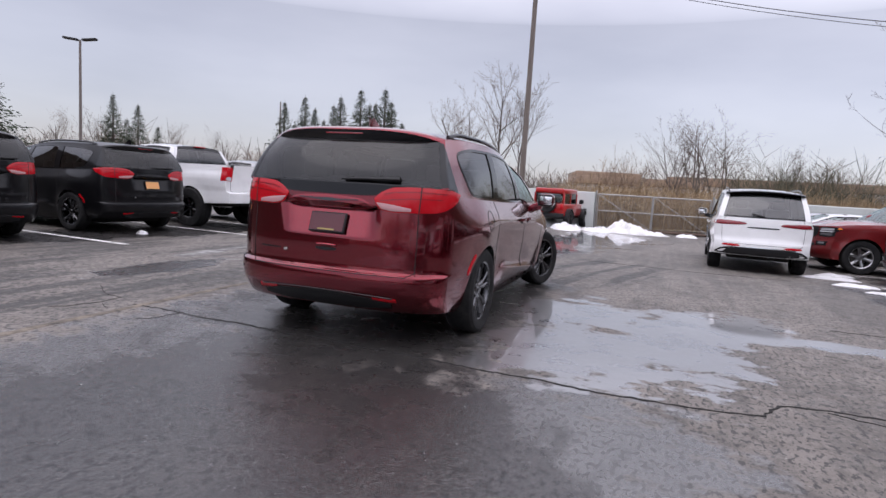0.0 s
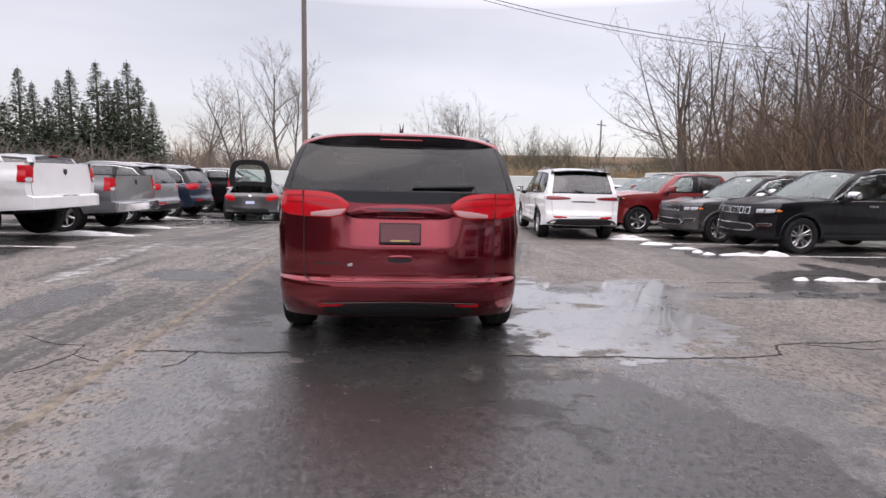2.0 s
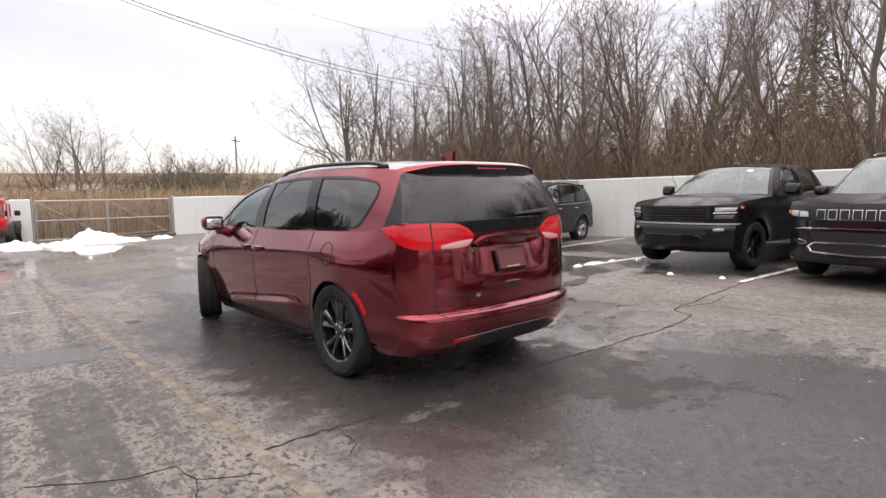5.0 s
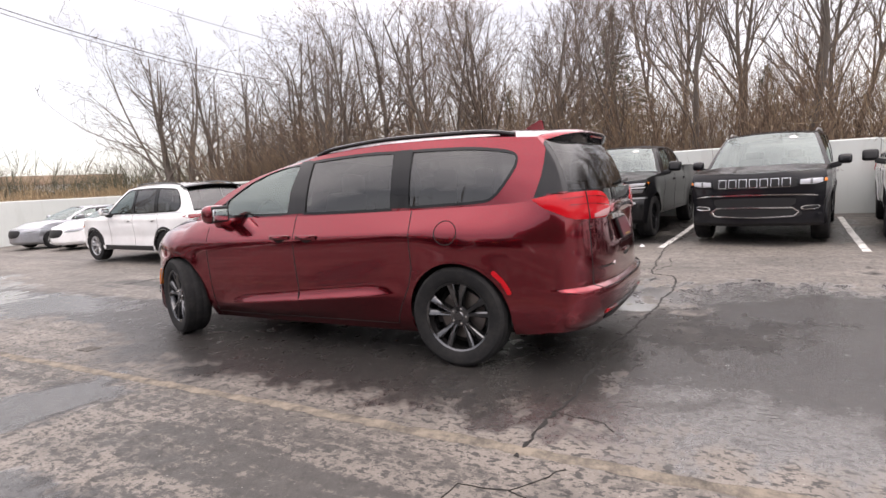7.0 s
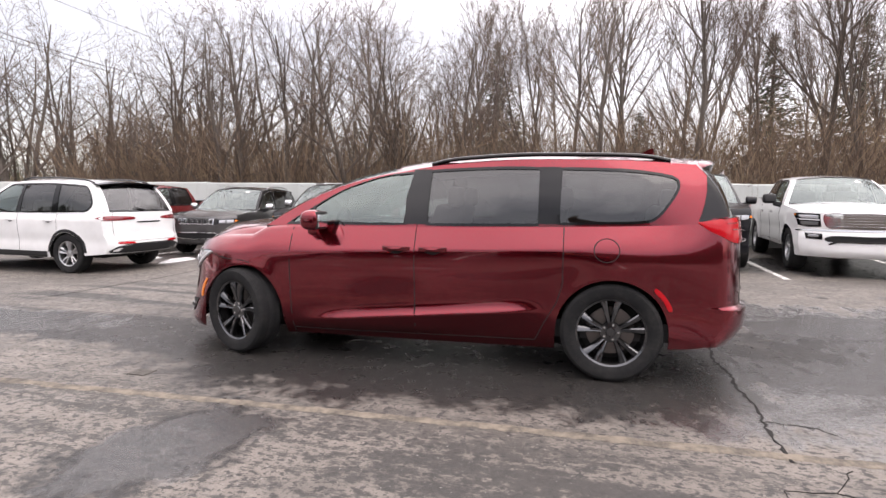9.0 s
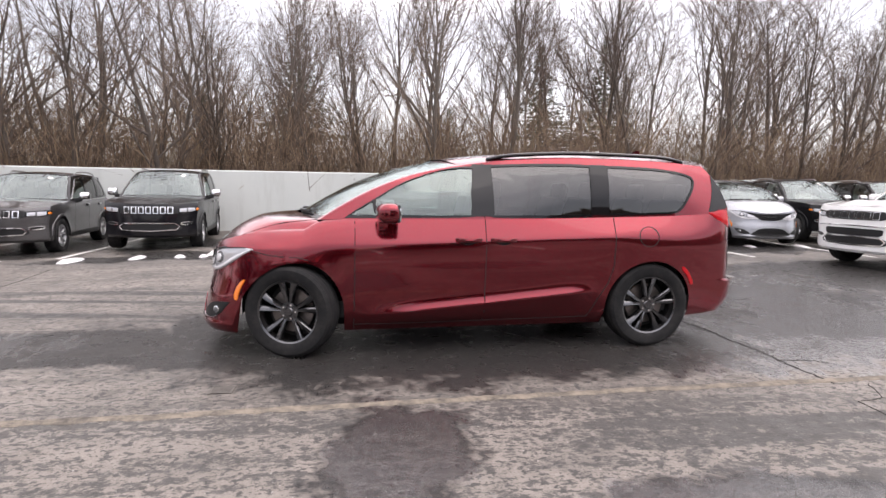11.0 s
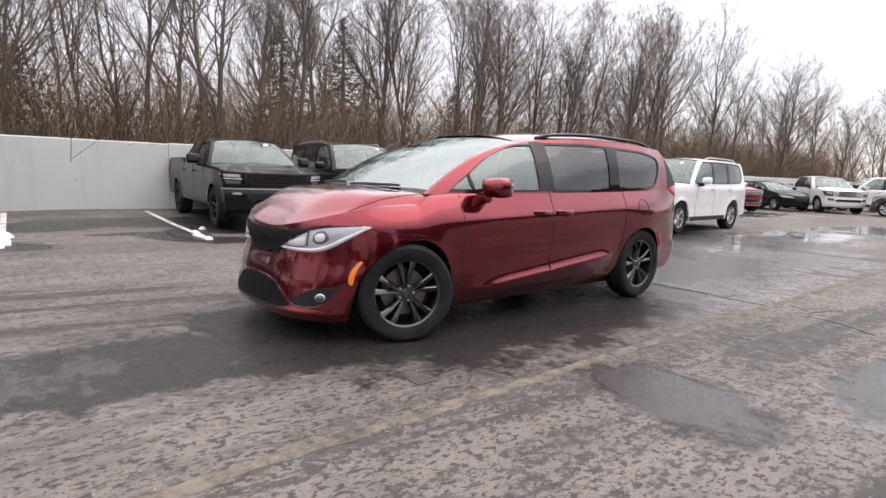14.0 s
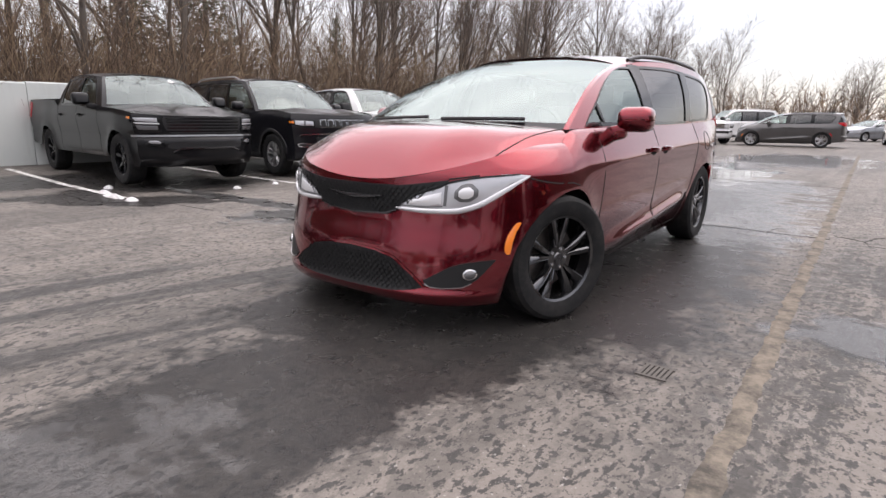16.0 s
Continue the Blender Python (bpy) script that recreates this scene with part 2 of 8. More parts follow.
def tube(pts, radii, sides=6, caps=True):
    """A tube along points with a radius at each."""
    verts, faces = [], []
    n = len(pts)
    side = None
    for i, p in enumerate(pts):
        d = (Vector(pts[min(i + 1, n - 1)]) - Vector(pts[max(i - 1, 0)])).normalized()
        if side is None:
            side = d.cross(Vector((0, 0, 1)) if abs(d.z) < 0.9 else Vector((1, 0, 0))).normalized()
        else:
            side = (side - d * side.dot(d)).normalized()
        up = d.cross(side)
        r = radii[i] if isinstance(radii, (list, tuple)) else radii
        for k in range(sides):
            a = 2 * math.pi * k / sides
            verts.append(Vector(p) + side * (r * math.cos(a)) + up * (r * math.sin(a)))
    for i in range(n - 1):
        for k in range(sides):
            a, b = i * sides + k, i * sides + (k + 1) % sides
            faces.append((a, b, b + sides, a + sides))
    if caps:
        faces.append(tuple(range(sides))[::-1])
        faces.append(tuple((n - 1) * sides + k for k in range(sides)))
    return verts, faces


def lathe(profile, seg=40, axis="y"):
    """Turns (radius, along) pairs round the y axis."""
    verts, faces = [], []
    n = len(profile)
    for k in range(seg):
        a = 2 * math.pi * k / seg
        for r, h in profile:
            verts.append(Vector((r * math.cos(a), h, r * math.sin(a))))
    for k in range(seg):
        for i in range(n - 1):
            a, b = k * n + i, ((k + 1) % seg) * n + i
            faces.append((a, a + 1, b + 1, b))
    return verts, faces


def curve(*pts):
    """A smooth curve through (x, y) pairs that does not overshoot."""
    pts = sorted(pts)
    xs = [p[0] for p in pts]
    ys = [p[1] for p in pts]
    n = len(xs)
    d = [(ys[i + 1] - ys[i]) / (xs[i + 1] - xs[i]) for i in range(n - 1)]
    m = [d[0]] + [0 if d[i - 1] * d[i] <= 0 else 2 * d[i - 1] * d[i] / (d[i - 1] + d[i]) for i in range(1, n - 1)] + [d[-1]]

    def at(x):
        if x <= xs[0]:
            return ys[0]
        if x >= xs[-1]:
            return ys[-1]
        i = 0
        while x > xs[i + 1]:
            i += 1
        h = xs[i + 1] - xs[i]
        t = (x - xs[i]) / h
        return (ys[i] * (1 + 2 * t) * (1 - t) ** 2 + m[i] * h * t * (1 - t) ** 2 + ys[i + 1] * t * t * (3 - 2 * t) + m[i + 1] * h * t * t * (t - 1))

    return at


def outline(pts, per=4):
    """A closed smooth outline through the control points; a point given as (x, y, 1) stays a corner."""
    n = len(pts)
    res = []
    for i in range(n):
        p0, p1, p2, p3 = (pts[(i + k) % n] for k in (-1, 0, 1, 2))
        for j in range(per):
            t = j / per
            c = []
            for a in (0, 1):
                m1 = 0 if len(p1) > 2 else (p2[a] - p0[a]) / 2
                m2 = 0 if len(p2) > 2 else (p3[a] - p1[a]) / 2
                if len(p1) > 2 or len(p2) > 2:
                    m1 = m1 if len(p1) < 3 else (p2[a] - p1[a])
                    m2 = m2 if len(p2) < 3 else (p2[a] - p1[a])
                c.append(p1[a] * (1 + 2 * t) * (1 - t) ** 2 + m1 * t * (1 - t) ** 2 + p2[a] * t * t * (3 - 2 * t) + m2 * t * t * (t - 1))
            res.append(tuple(c))
    return res



# ---- vehicles ----
class Shell:
    """The outer surface of a road vehicle. x forward from the rear axle, y to the left, z up from the ground.
    The lower body is a contour (front, side, rear) at every height; the cabin stands on it between paired points of belt and roof."""

    def __init__(self, **k):
        self.k = k
        self.wb, self.R = k["wheelbase"], k["arch"]
        self.zc = k["hub"]
        self.xF, self.xR = k["front"], k["rear"]
        self.W = k["half_width"]
        self.bF, self.bR, self.pF, self.pR = k["bow_front"], k["bow_rear"], k.get("pow_front", 2.6), k.get("pow_rear", 3.0)
        self.fx, self.rx = curve(*k["nose"]), curve(*k["tail"])
        self.inset = curve(*k["section"])
        self.top = curve(*k["belt"])
        self.bot = curve(*k["sill"])
        self.plan = curve(*k["plan"])
        self.sF, self.sR = self.xF - self.bF, self.xR + self.bR
        self.cut = 2.5
        self.soft = k.get("corner", 1.0)
        self.ease = curve(*k.get("ease", [(self.sR, 1.0), (self.sF, 1.0)]))

    def side_in(self, x, z):
        """How far the side stands in from the plan at x and z."""
        mould = self.k.get("mould")
        return (mould(x, z) if mould else self.inset(z)) * self.ease(x)

    def side_y(self, x, z):
        return self.plan(x) - self.side_in(x, z) - self.roll(x, z)

    def side_slope(self, x, step, z):
        """The side's slope in plan where it meets the nose or the tail."""
        return (self.side_y(x + step, z) - self.side_y(x, z)) / step

    def roll(self, x, z):
        """The fender's top edge rolls over into the bonnet."""
        x0, x1, deep, wide = self.k.get("fender_roll", (9.0, 9.1, 0.1, 0.0))
        f = min(1, max(0, (x - x0) / (x1 - x0)))
        d = self.top(min(x, self.sF)) - z
        if f <= 0 or d >= deep:
            return 0.0
        e = 1 - max(d, 0) / deep
        return wide * f * f * (3 - 2 * f) * (1 - math.sqrt(max(0, 1 - e * e)))

    def U(self, x):
        """The contour's parameter on the left side at x."""
        return 1 + (self.sF - x) / (self.sF - self.sR)

    def x0(self, u):
        return self.sF - (u - 1) * (self.sF - self.sR)

    def arch_z(self, x):
        z = 0
        for c in (0.0, self.wb):
            d = self.R ** 2 - (x - c) ** 2
            if d > 0:
                z = max(z, self.zc + math.sqrt(d) - 0.01)
        return z

    def low(self, u, z):
        """A point of the lower body."""
        if u < 0:
            p = self.low(-u, z)
            return Vector((p.x, -p.y, p.z))
        if u > 3:
            p = self.low(6 - u, z)
            return Vector((p.x, -p.y, p.z))
        dF, dR = self.fx(z), self.rx(z)
        if u <= 1:
            w = self.plan(self.sF) - self.side_in(self.sF, z) - self.roll(self.sF, z) * u ** 4
            x = self.xF + dF - self.bF * (1 - (1 - min(u, 1) ** self.pF) ** self.soft)
            y = u * (w + self.side_slope(self.sF, -0.02, z) * (x - self.sF - dF))
            t = (math.hypot(x - self.wb, z - self.zc) - self.R) / 0.16
            if t < 1:
                y += self.k.get("flare", 0.012) * (1 - max(t, 0)) ** 2 * u ** 6
            return Vector((x, y, z))
        if u >= 2:
            g = 3 - u
            w = self.plan(self.sR) - self.side_in(self.sR, z)
            x = self.xR + dR + self.bR * (1 - (1 - min(abs(g), 1) ** self.pR) ** self.soft)
            if "recess" in self.k:
                # a sloping hollow for the number plate
                z0, z1, deep, g0, g1 = self.k["recess"]
                if z0 < z < z1 + 0.02:
                    h = (z - z0) / (z1 - z0) if z < z1 else 1 - (z - z1) / 0.02
                    e = min(1, max(0, (g1 - abs(g)) / (g1 - g0)))
                    x += deep * h * e * e * (3 - 2 * e)
            return Vector((x, g * (w + self.side_slope(self.sR, 0.02, z) * (x - self.sR - dR)), z))
        x = self.x0(u)
        xk = self.sF - self.k.get("nose_blend", 0.3)
        a = max(0.0, (x - xk) / (self.sF - xk))
        b = max(0.0, (-0.45 - x) / (-0.45 - self.sR)) if self.sR < -0.45 else 0.0
        y = self.side_y(x, z)
        # flare round the wheels
        for c in (0.0, self.wb):
            r = math.hypot(x - c, z - self.zc)
            t = (r - self.R) / 0.16
            if t < 1:
                y += self.k.get("flare", 0.012) * (1 - max(t, 0)) ** 2
        return Vector((x + dF * a ** self.k.get("nose_pow", 2) + dR * b * b, y, z))

    def cab(self, u, s):
        """A point of the cabin: u 0..1 windscreen, 1..2 side, 2..3 rear window; s 0 belt to 1 roof."""
        if u < 0:
            p = self.cab(-u, s)
            return Vector((p.x, -p.y, p.z))
        if u > 3:
            p = self.cab(6 - u, s)
            return Vector((p.x, -p.y, p.z))
        k = self.k
        (xa0, xa1), (xd0, xd1) = k["pillars"][0], k["pillars"][-1]
        roof = self.roof_edge
        if u <= 1:
            g = u
            b0, b1 = self.belt_point(xa0), self.roof_point(xa1)
            p0 = Vector((xa0 + k["cowl_bow"] * (1 - g ** 2.2), b0.y * g, b0.z + k.get("cowl_rise", 0.0) * (1 - g * g)))
            p1 = Vector((xa1 + k["header_bow"] * (1 - g ** 2.2), b1.y * g, b1.z + self.crown(xa1) * (1 - g ** k.get("crown_pow", 2))))
            p = p0.lerp(p1, s)
            n = Vector((p1.z - p0.z, 0, p0.x - p1.x)).normalized()
            return p + n * k.get("pillar_bulge", 0.035) * math.sin(math.pi * s)
        if u >= 2:
            g = 3 - u
            b0, b1 = self.belt_point(xd0), self.roof_point(xd1)
            p0 = Vector((xd0 - k["back_bow"] * (1 - g ** 2.6), b0.y * g, b0.z))
            p1 = Vector((xd1 - k["back_bow"] * 0.8 * (1 - g ** 2.6), b1.y * g, b1.z + self.crown(xd1) * (1 - g ** k.get("crown_pow", 2))))
            p = p0.lerp(p1, s)
            n = Vector((p0.z - p1.z, 0, p1.x - p0.x))
            n = (n if n.x < 0 else -n).normalized()
            return p + n * 0.035 * math.sin(math.pi * s)
        f = u - 1
        xb = xa0 + (xd0 - xa0) * f
        p0, p1 = self.belt_point(xb), self.roof_point(self.pair(xb))
        p = p0.lerp(p1, s)
        w = math.sin(math.pi * s)
        p.y += k.get("tumble", 0.028) * w * min(1, f * 6) * min(1, (1 - f) * 6)
        a = max(0.0, 1 - f * 3.2) ** 1.5
        if a > 0:
            q0, q1 = self.belt_point(xa0), self.roof_point(xa1)
            p += Vector((q1.z - q0.z, 0, q0.x - q1.x)).normalized() * k.get("pillar_bulge", 0.035) * w * a
        if f > 0.85:
            q0, q1 = self.belt_point(xd0), self.roof_point(xd1)
            n = Vector((q0.z - q1.z, 0, q1.x - q0.x))
            p += (n if n.x < 0 else -n).normalized() * 0.035 * w * ((f - 0.85) / 0.15) ** 2
        return p

    def cab_us(self, x, z):
        """Cabin parameters of the side point at x and z."""
        s = 0.5
        for _ in range(8):
            xb = x
            for _ in range(10):
                xb = x - (self.pair(xb) - xb) * s
            s = (z - self.top(xb)) / (self.roof_z(self.pair(xb)) - self.top(xb))
        u = self.UC(xb)
        # then to the bulged surface
        for _ in range(6):
            p, pu, ps = self.cab(u, s), self.cab(u + 0.002, s), self.cab(u, s + 0.002)
            a, b, c, d = (pu.x - p.x) / 0.002, (ps.x - p.x) / 0.002, (pu.z - p.z) / 0.002, (ps.z - p.z) / 0.002
            det = a * d - b * c
            ex, ez = x - p.x, z - p.z
            u, s = u + (d * ex - b * ez) / det, s + (a * ez - c * ex) / det
            u = min(max(u, 1.006), 1.99)
        return u, s

    def sheet(self, lo, hi, off=0.005, depth=0.02, n=22, m=5, dome=0.0, fn=None):
        """A raised piece of the surface between a lower and an upper line of (u, z) points."""
        fn = fn or self.low
        cl, ch = curve(*lo), curve(*hi)
        u0, u1 = max(lo[0][0], hi[0][0]), min(lo[-1][0], hi[-1][0])
        rows = []
        for i in range(n + 1):
            e = i / n
            u = u0 + (u1 - u0) * e
            a, b = cl(u), ch(u)
            row = []
            for j in range(-1, m + 2):
                v = min(max(j / m, 0), 1)
                z = a + (b - a) * v
                o = off - depth if j in (-1, m + 1) else off + dome * (4 * v * (1 - v)) ** 0.5 * (4 * e * (1 - e)) ** 0.3
                row.append(fn(u, z) + self.normal(fn, u, z) * o)
            rows.append(row)
        ends = []
        for u in (u0, u1):
            ends.append([fn(u, cl(u) + (ch(u) - cl(u)) * min(max(j / m, 0), 1)) + self.normal(fn, u, cl(u)) * (off - depth) for j in range(-1, m + 2)])
        return grid([ends[0]] + rows + [ends[1]])

    def lattice(self, lo, hi, pitch_u, pitch_z, width, off):
        """Crossing diagonal wires between two lines."""
        cl, ch = curve(*lo), curve(*hi)
        u0, u1 = lo[0][0], lo[-1][0]
        z0, z1 = min(p[1] for p in lo), max(p[1] for p in hi)
        out = []
        for sg in (1, -1):
            run = (z1 - z0) / pitch_z * pitch_u
            c = u0 - run
            while c < u1 + run:
                pts = [(c + sg * run * i / 14, z0 + (z1 - z0) * i / 14) for i in range(15)]
                pts = [q for q in pts if u0 < q[0] < u1 and cl(q[0]) < q[1] < ch(q[0])]
                if len(pts) > 2:
                    out.append(self.strip(pts, width, None, off, 1))
                c += pitch_u
        return join(*out)

    def ring(self, inner, outer, fn, off, depth):
        """A band between two closed outlines, turned in at both edges."""
        rows = [[], [], [], []]
        for (a, b), (c, d) in zip(inner + inner[:1], outer + outer[:1]):
            n = self.normal(fn, a, b)
            p, q = fn(a, b), fn(c, d)
            rows[0].append(p + n * (off - depth))
            rows[1].append(p + n * off)
            rows[2].append(q + n * off)
            rows[3].append(q + n * (off - depth))
        return grid(rows)

    def cab_holed(self, holes, step):
        """The cabin's side with the window openings left out."""
        n = max(6, int(0.5 / step))
        span = self.k["pillars"][0][0] - self.k["pillars"][-1][0]
        m = int(span / step)
        back = self.k.get("back_u", 2.12) - 2
        su = self.k.get("shield_u", 0.93)
        us = [su, (su + 1) / 2] + [1 + i / m for i in range(m + 1)] + [2 + back * i / 4 for i in (1, 2, 3, 4)]
        rows = [[self.cab(u, i / n) for u in us] for i in range(n + 1)]
        v, f = grid(rows)

        def inside(u, s):
            for line in holes:
                hit = False
                for (a, b), (c, d) in zip(line, line[1:] + line[:1]):
                    if (b > s) != (d > s) and u < a + (s - b) / (d - b) * (c - a):
                        hit = not hit
                if hit:
                    return True
            return False

        flag = [inside(us[i % len(us)], (i // len(us)) / n) for i in range(len(v))]
        return v, [q for q in f if not any(flag[i] for i in q)]

    def setup(self):
        k = self.k
        self.pair = curve(*k["pillars"])
        self.roof_z = curve(*k["roof"])
        self.roof_w = curve(*k["roof_half"])
        self.roof_edge = None
        self.crown = lambda x: k.get("crown", 0.06)
        return self

    def belt_point(self, x):
        z = self.top(x)
        return Vector((x, self.plan(x) - self.side_in(x, z) - 0.75 * self.roll(x, z) - self.k.get("shoulder", 0.012), z))

    def roof_point(self, x):
        return Vector((x, self.roof_w(x), self.roof_z(x)))

    def UC(self, x):
        xa0, xd0 = self.k["pillars"][0][0], self.k["pillars"][-1][0]
        return 1 + (xa0 - x) / (xa0 - xd0)

    def normal(self, fn, u, v, du=0.01, dv=0.01):
        a, b = fn(u + du, v) - fn(u - du, v), fn(u, v + dv) - fn(u, v - dv)
        n = a.cross(b)
        if n.length < 1e-9:
            return Vector((1, 0, 0))
        n.normalize()
        p = fn(u, v)
        c = Vector((min(max(p.x, 0.3), self.wb - 0.3), 0, 0.7))
        return n if n.dot(p - c) > 0 else -n

    def patch(self, pts, fn=None, off=0.004, depth=0.02, per=4, rings=4, dome=0.0):
        """A raised patch of the surface inside a closed outline of (u, z) points."""
        fn = fn or self.low
        line = outline(pts, per) if per > 1 else [p[:2] for p in pts]
        cu = sum(p[0] for p in line) / len(line)
        cv = sum(p[1] for p in line) / len(line)
        rows = []
        for r in range(rings + 1):
            q = r / rings
            row = []
            for a, b in line + line[:1]:
                u, v = cu + (a - cu) * q, cv + (b - cv) * q
                row.append(fn(u, v) + self.normal(fn, u, v) * (off + dome * (1 - q * q)))
            rows.append(row)
        rows.append([fn(a, b) + self.normal(fn, a, b) * (off - depth) for a, b in line + line[:1]])
        return grid(rows)

    def strip(self, pts, width, fn=None, off=0.002, steps=6):
        """A thin band along (u, z) points on the surface, width in metres."""
        fn = fn or self.low
        dense = []
        for (a, b), (c, d) in zip(pts[:-1], pts[1:]):
            dense += [(a + (c - a) * i / steps, b + (d - b) * i / steps) for i in range(steps)]
        dense.append(pts[-1])
        ps = [fn(a, b) for a, b in dense]
        ns = [self.normal(fn, a, b) for a, b in dense]
        rows = []
        for i, p in enumerate(ps):
            d = (ps[min(i + 1, len(ps) - 1)] - ps[max(i - 1, 0)]).normalized()
            e = d.cross(ns[i]).normalized() * width / 2
            rows.append([p - e + ns[i] * (off - 0.004), p - e * 0.8 + ns[i] * off, p + e * 0.8 + ns[i] * off, p + e + ns[i] * (off - 0.004)])
        return grid(rows)

    # -- panels --
    def columns(self):
        us = [i / 12 for i in range(9)] + [0.70 + i * 0.02 for i in range(15)] + [0.99, 0.996, 1.0]
        xs = set()
        for c in (0.0, self.wb):
            for i in range(0, 25):
                xs.add(round(c + self.R * math.cos(math.pi * i / 24), 4))
            xs.add(round(c - self.R - 0.004, 4)), xs.add(round(c + self.R + 0.004, 4))
        x = self.sF - 0.07
        while x > self.sR + 0.05:
            if all(abs(x - q) > 0.03 for q in xs):
                xs.add(round(x, 4))
            x -= 0.09
        for d in self.k["doors"]:
            xs.add(d)
        us.append(self.cut)
        us += [self.U(x) for x in sorted(xs, reverse=True) if self.sR < x < self.sF]
        us += [2.0, 2.004, 2.012, 2.025] + [2 + i / 20 for i in range(1, 21)]
        return sorted(set(us))

    def zspan(self, u):
        if u <= 1:
            return max(self.bot(self.sF), self.arch_z(self.low(u, 0.5).x)), self.top(self.xF - 0.02) + (self.top(self.sF) - self.top(self.xF - 0.02)) * u ** 2
        if u >= 2:
            return self.bot(self.sR), self.top(self.sR)
        x = self.x0(u)
        return max(self.bot(x), self.arch_z(x)), self.top(x)

    def side_panel(self, ua, ub, sa=0.0, sb=1.0):
        """Body side between two contour parameters, in rows of equal height."""
        cols = [u for u in self.columns() if ua - 1e-6 <= u <= ub + 1e-6]
        levels = sorted(set([round(0.1 + self.k.get("row", 0.05) * i, 3) for i in range(int(1.5 / self.k.get("row", 0.05)))] + [p[0] for p in self.k["section"]] + [p[0] for p in self.k["tail"]]))
        spans = []
        for u in cols:
            z0, z1 = self.zspan(u)
            spans.append((z0 + (z1 - z0) * sa, z0 + (z1 - z0) * sb))
        lo, hi = min(q[0] for q in spans), max(q[1] for q in spans)
        levels = [lo] + [z for z in levels if lo < z < hi] + [hi]
        return grid([[self.low(u, min(max(z, q[0]), q[1])) for u, q in zip(cols, spans)] for z in levels])

    def cab_panel(self, ua, ub, s0, s1, n=10, m=16, fn=None, off=0.0):
        fn = fn or self.cab
        return grid([[fn(ua + (ub - ua) * j / m, s0 + (s1 - s0) * i / n) + (self.normal(fn, ua + (ub - ua) * j / m, s0 + (s1 - s0) * i / n) * off if off else Vector()) for j in range(m + 1)] for i in range(n + 1)])

    def hood(self, n=16, m=10):
        xa0 = self.k["pillars"][0][0]
        rows = []
        for i in range(n + 1):
            h = i / n
            row = []
            for j in range(-m, m + 1):
                g = abs(j) / m
                z1 = self.zspan(g)[1]
                pf = self.low(g, z1)
                pb = Vector((xa0 + self.k["cowl_bow"] * (1 - g ** 2.2), self.belt_point(xa0).y * g, self.top(xa0) + self.k.get("cowl_rise", 0) * (1 - g * g)))
                x = pf.x + (pb.x - pf.x) * h
                edge = self.sF + (xa0 - self.sF) * h
                zt = self.top(edge)
                ye = self.plan(edge) - self.side_in(edge, zt) - self.roll(edge, zt)
                # the outer edge follows the fender
                pf1 = self.low(1, self.zspan(1)[1])
                x += g ** 4 * (self.low(self.U(edge), zt).x - pf1.x - (xa0 - pf1.x) * h)
                if h > 0.9:
                    ye += (self.belt_point(xa0).y - ye) * (h - 0.9) * 10
                full = "mould" in self.k
                zf = z1 + (zt - z1) * ((1 - (1 - min(1, h * 1.8)) ** 2) if full else min(1, h * 2.2))
                z = zf + (pb.z - self.top(xa0)) * h * h + self.k.get("hood_crown", 0.06) * (1 - g ** 2) * math.sin(math.pi / 2 * min(1, h * (1.5 if full else 1.0))) * (1 - h * 0.35)
                # two shallow folds run back from the grille
                z += self.k.get("hood_fold", 0.012) * math.exp(-((g - 0.42 - 0.26 * h) / 0.15) ** 2) * math.sin(math.pi * min(1, h + 0.12))
                row.append(Vector((x, math.copysign(ye * g if h > 0 else pf.y, j if j else 1), z)))
            rows.append(row)
        self.hood_rows = rows
        return grid(rows)

    def roof(self, n=22, m=10):
        k = self.k
        (xa0, xa1), (xd0, xd1) = k["pillars"][0], k["pillars"][-1]
        rows = []
        for i in range(n + 1):
            h = i / n
            row = []
            for j in range(-m, m + 1):
                g = abs(j) / m
                front = xa1 + k["header_bow"] * (1 - g ** 2.2)
                back = xd1 - k["back_bow"] * 0.8 * (1 - g ** 2.6)
                xe = xa1 + (xd1 - xa1) * h
                x = front + (back - front) * h
                row.append(Vector((x, math.copysign(self.roof_w(xe) * g, j if j else 1), self.roof_z(xe) + self.crown(xe) * (1 - g ** k.get("crown_pow", 2)) + 0.012 * (1 - g ** 6))))
            rows.append(row)
        return grid(rows)


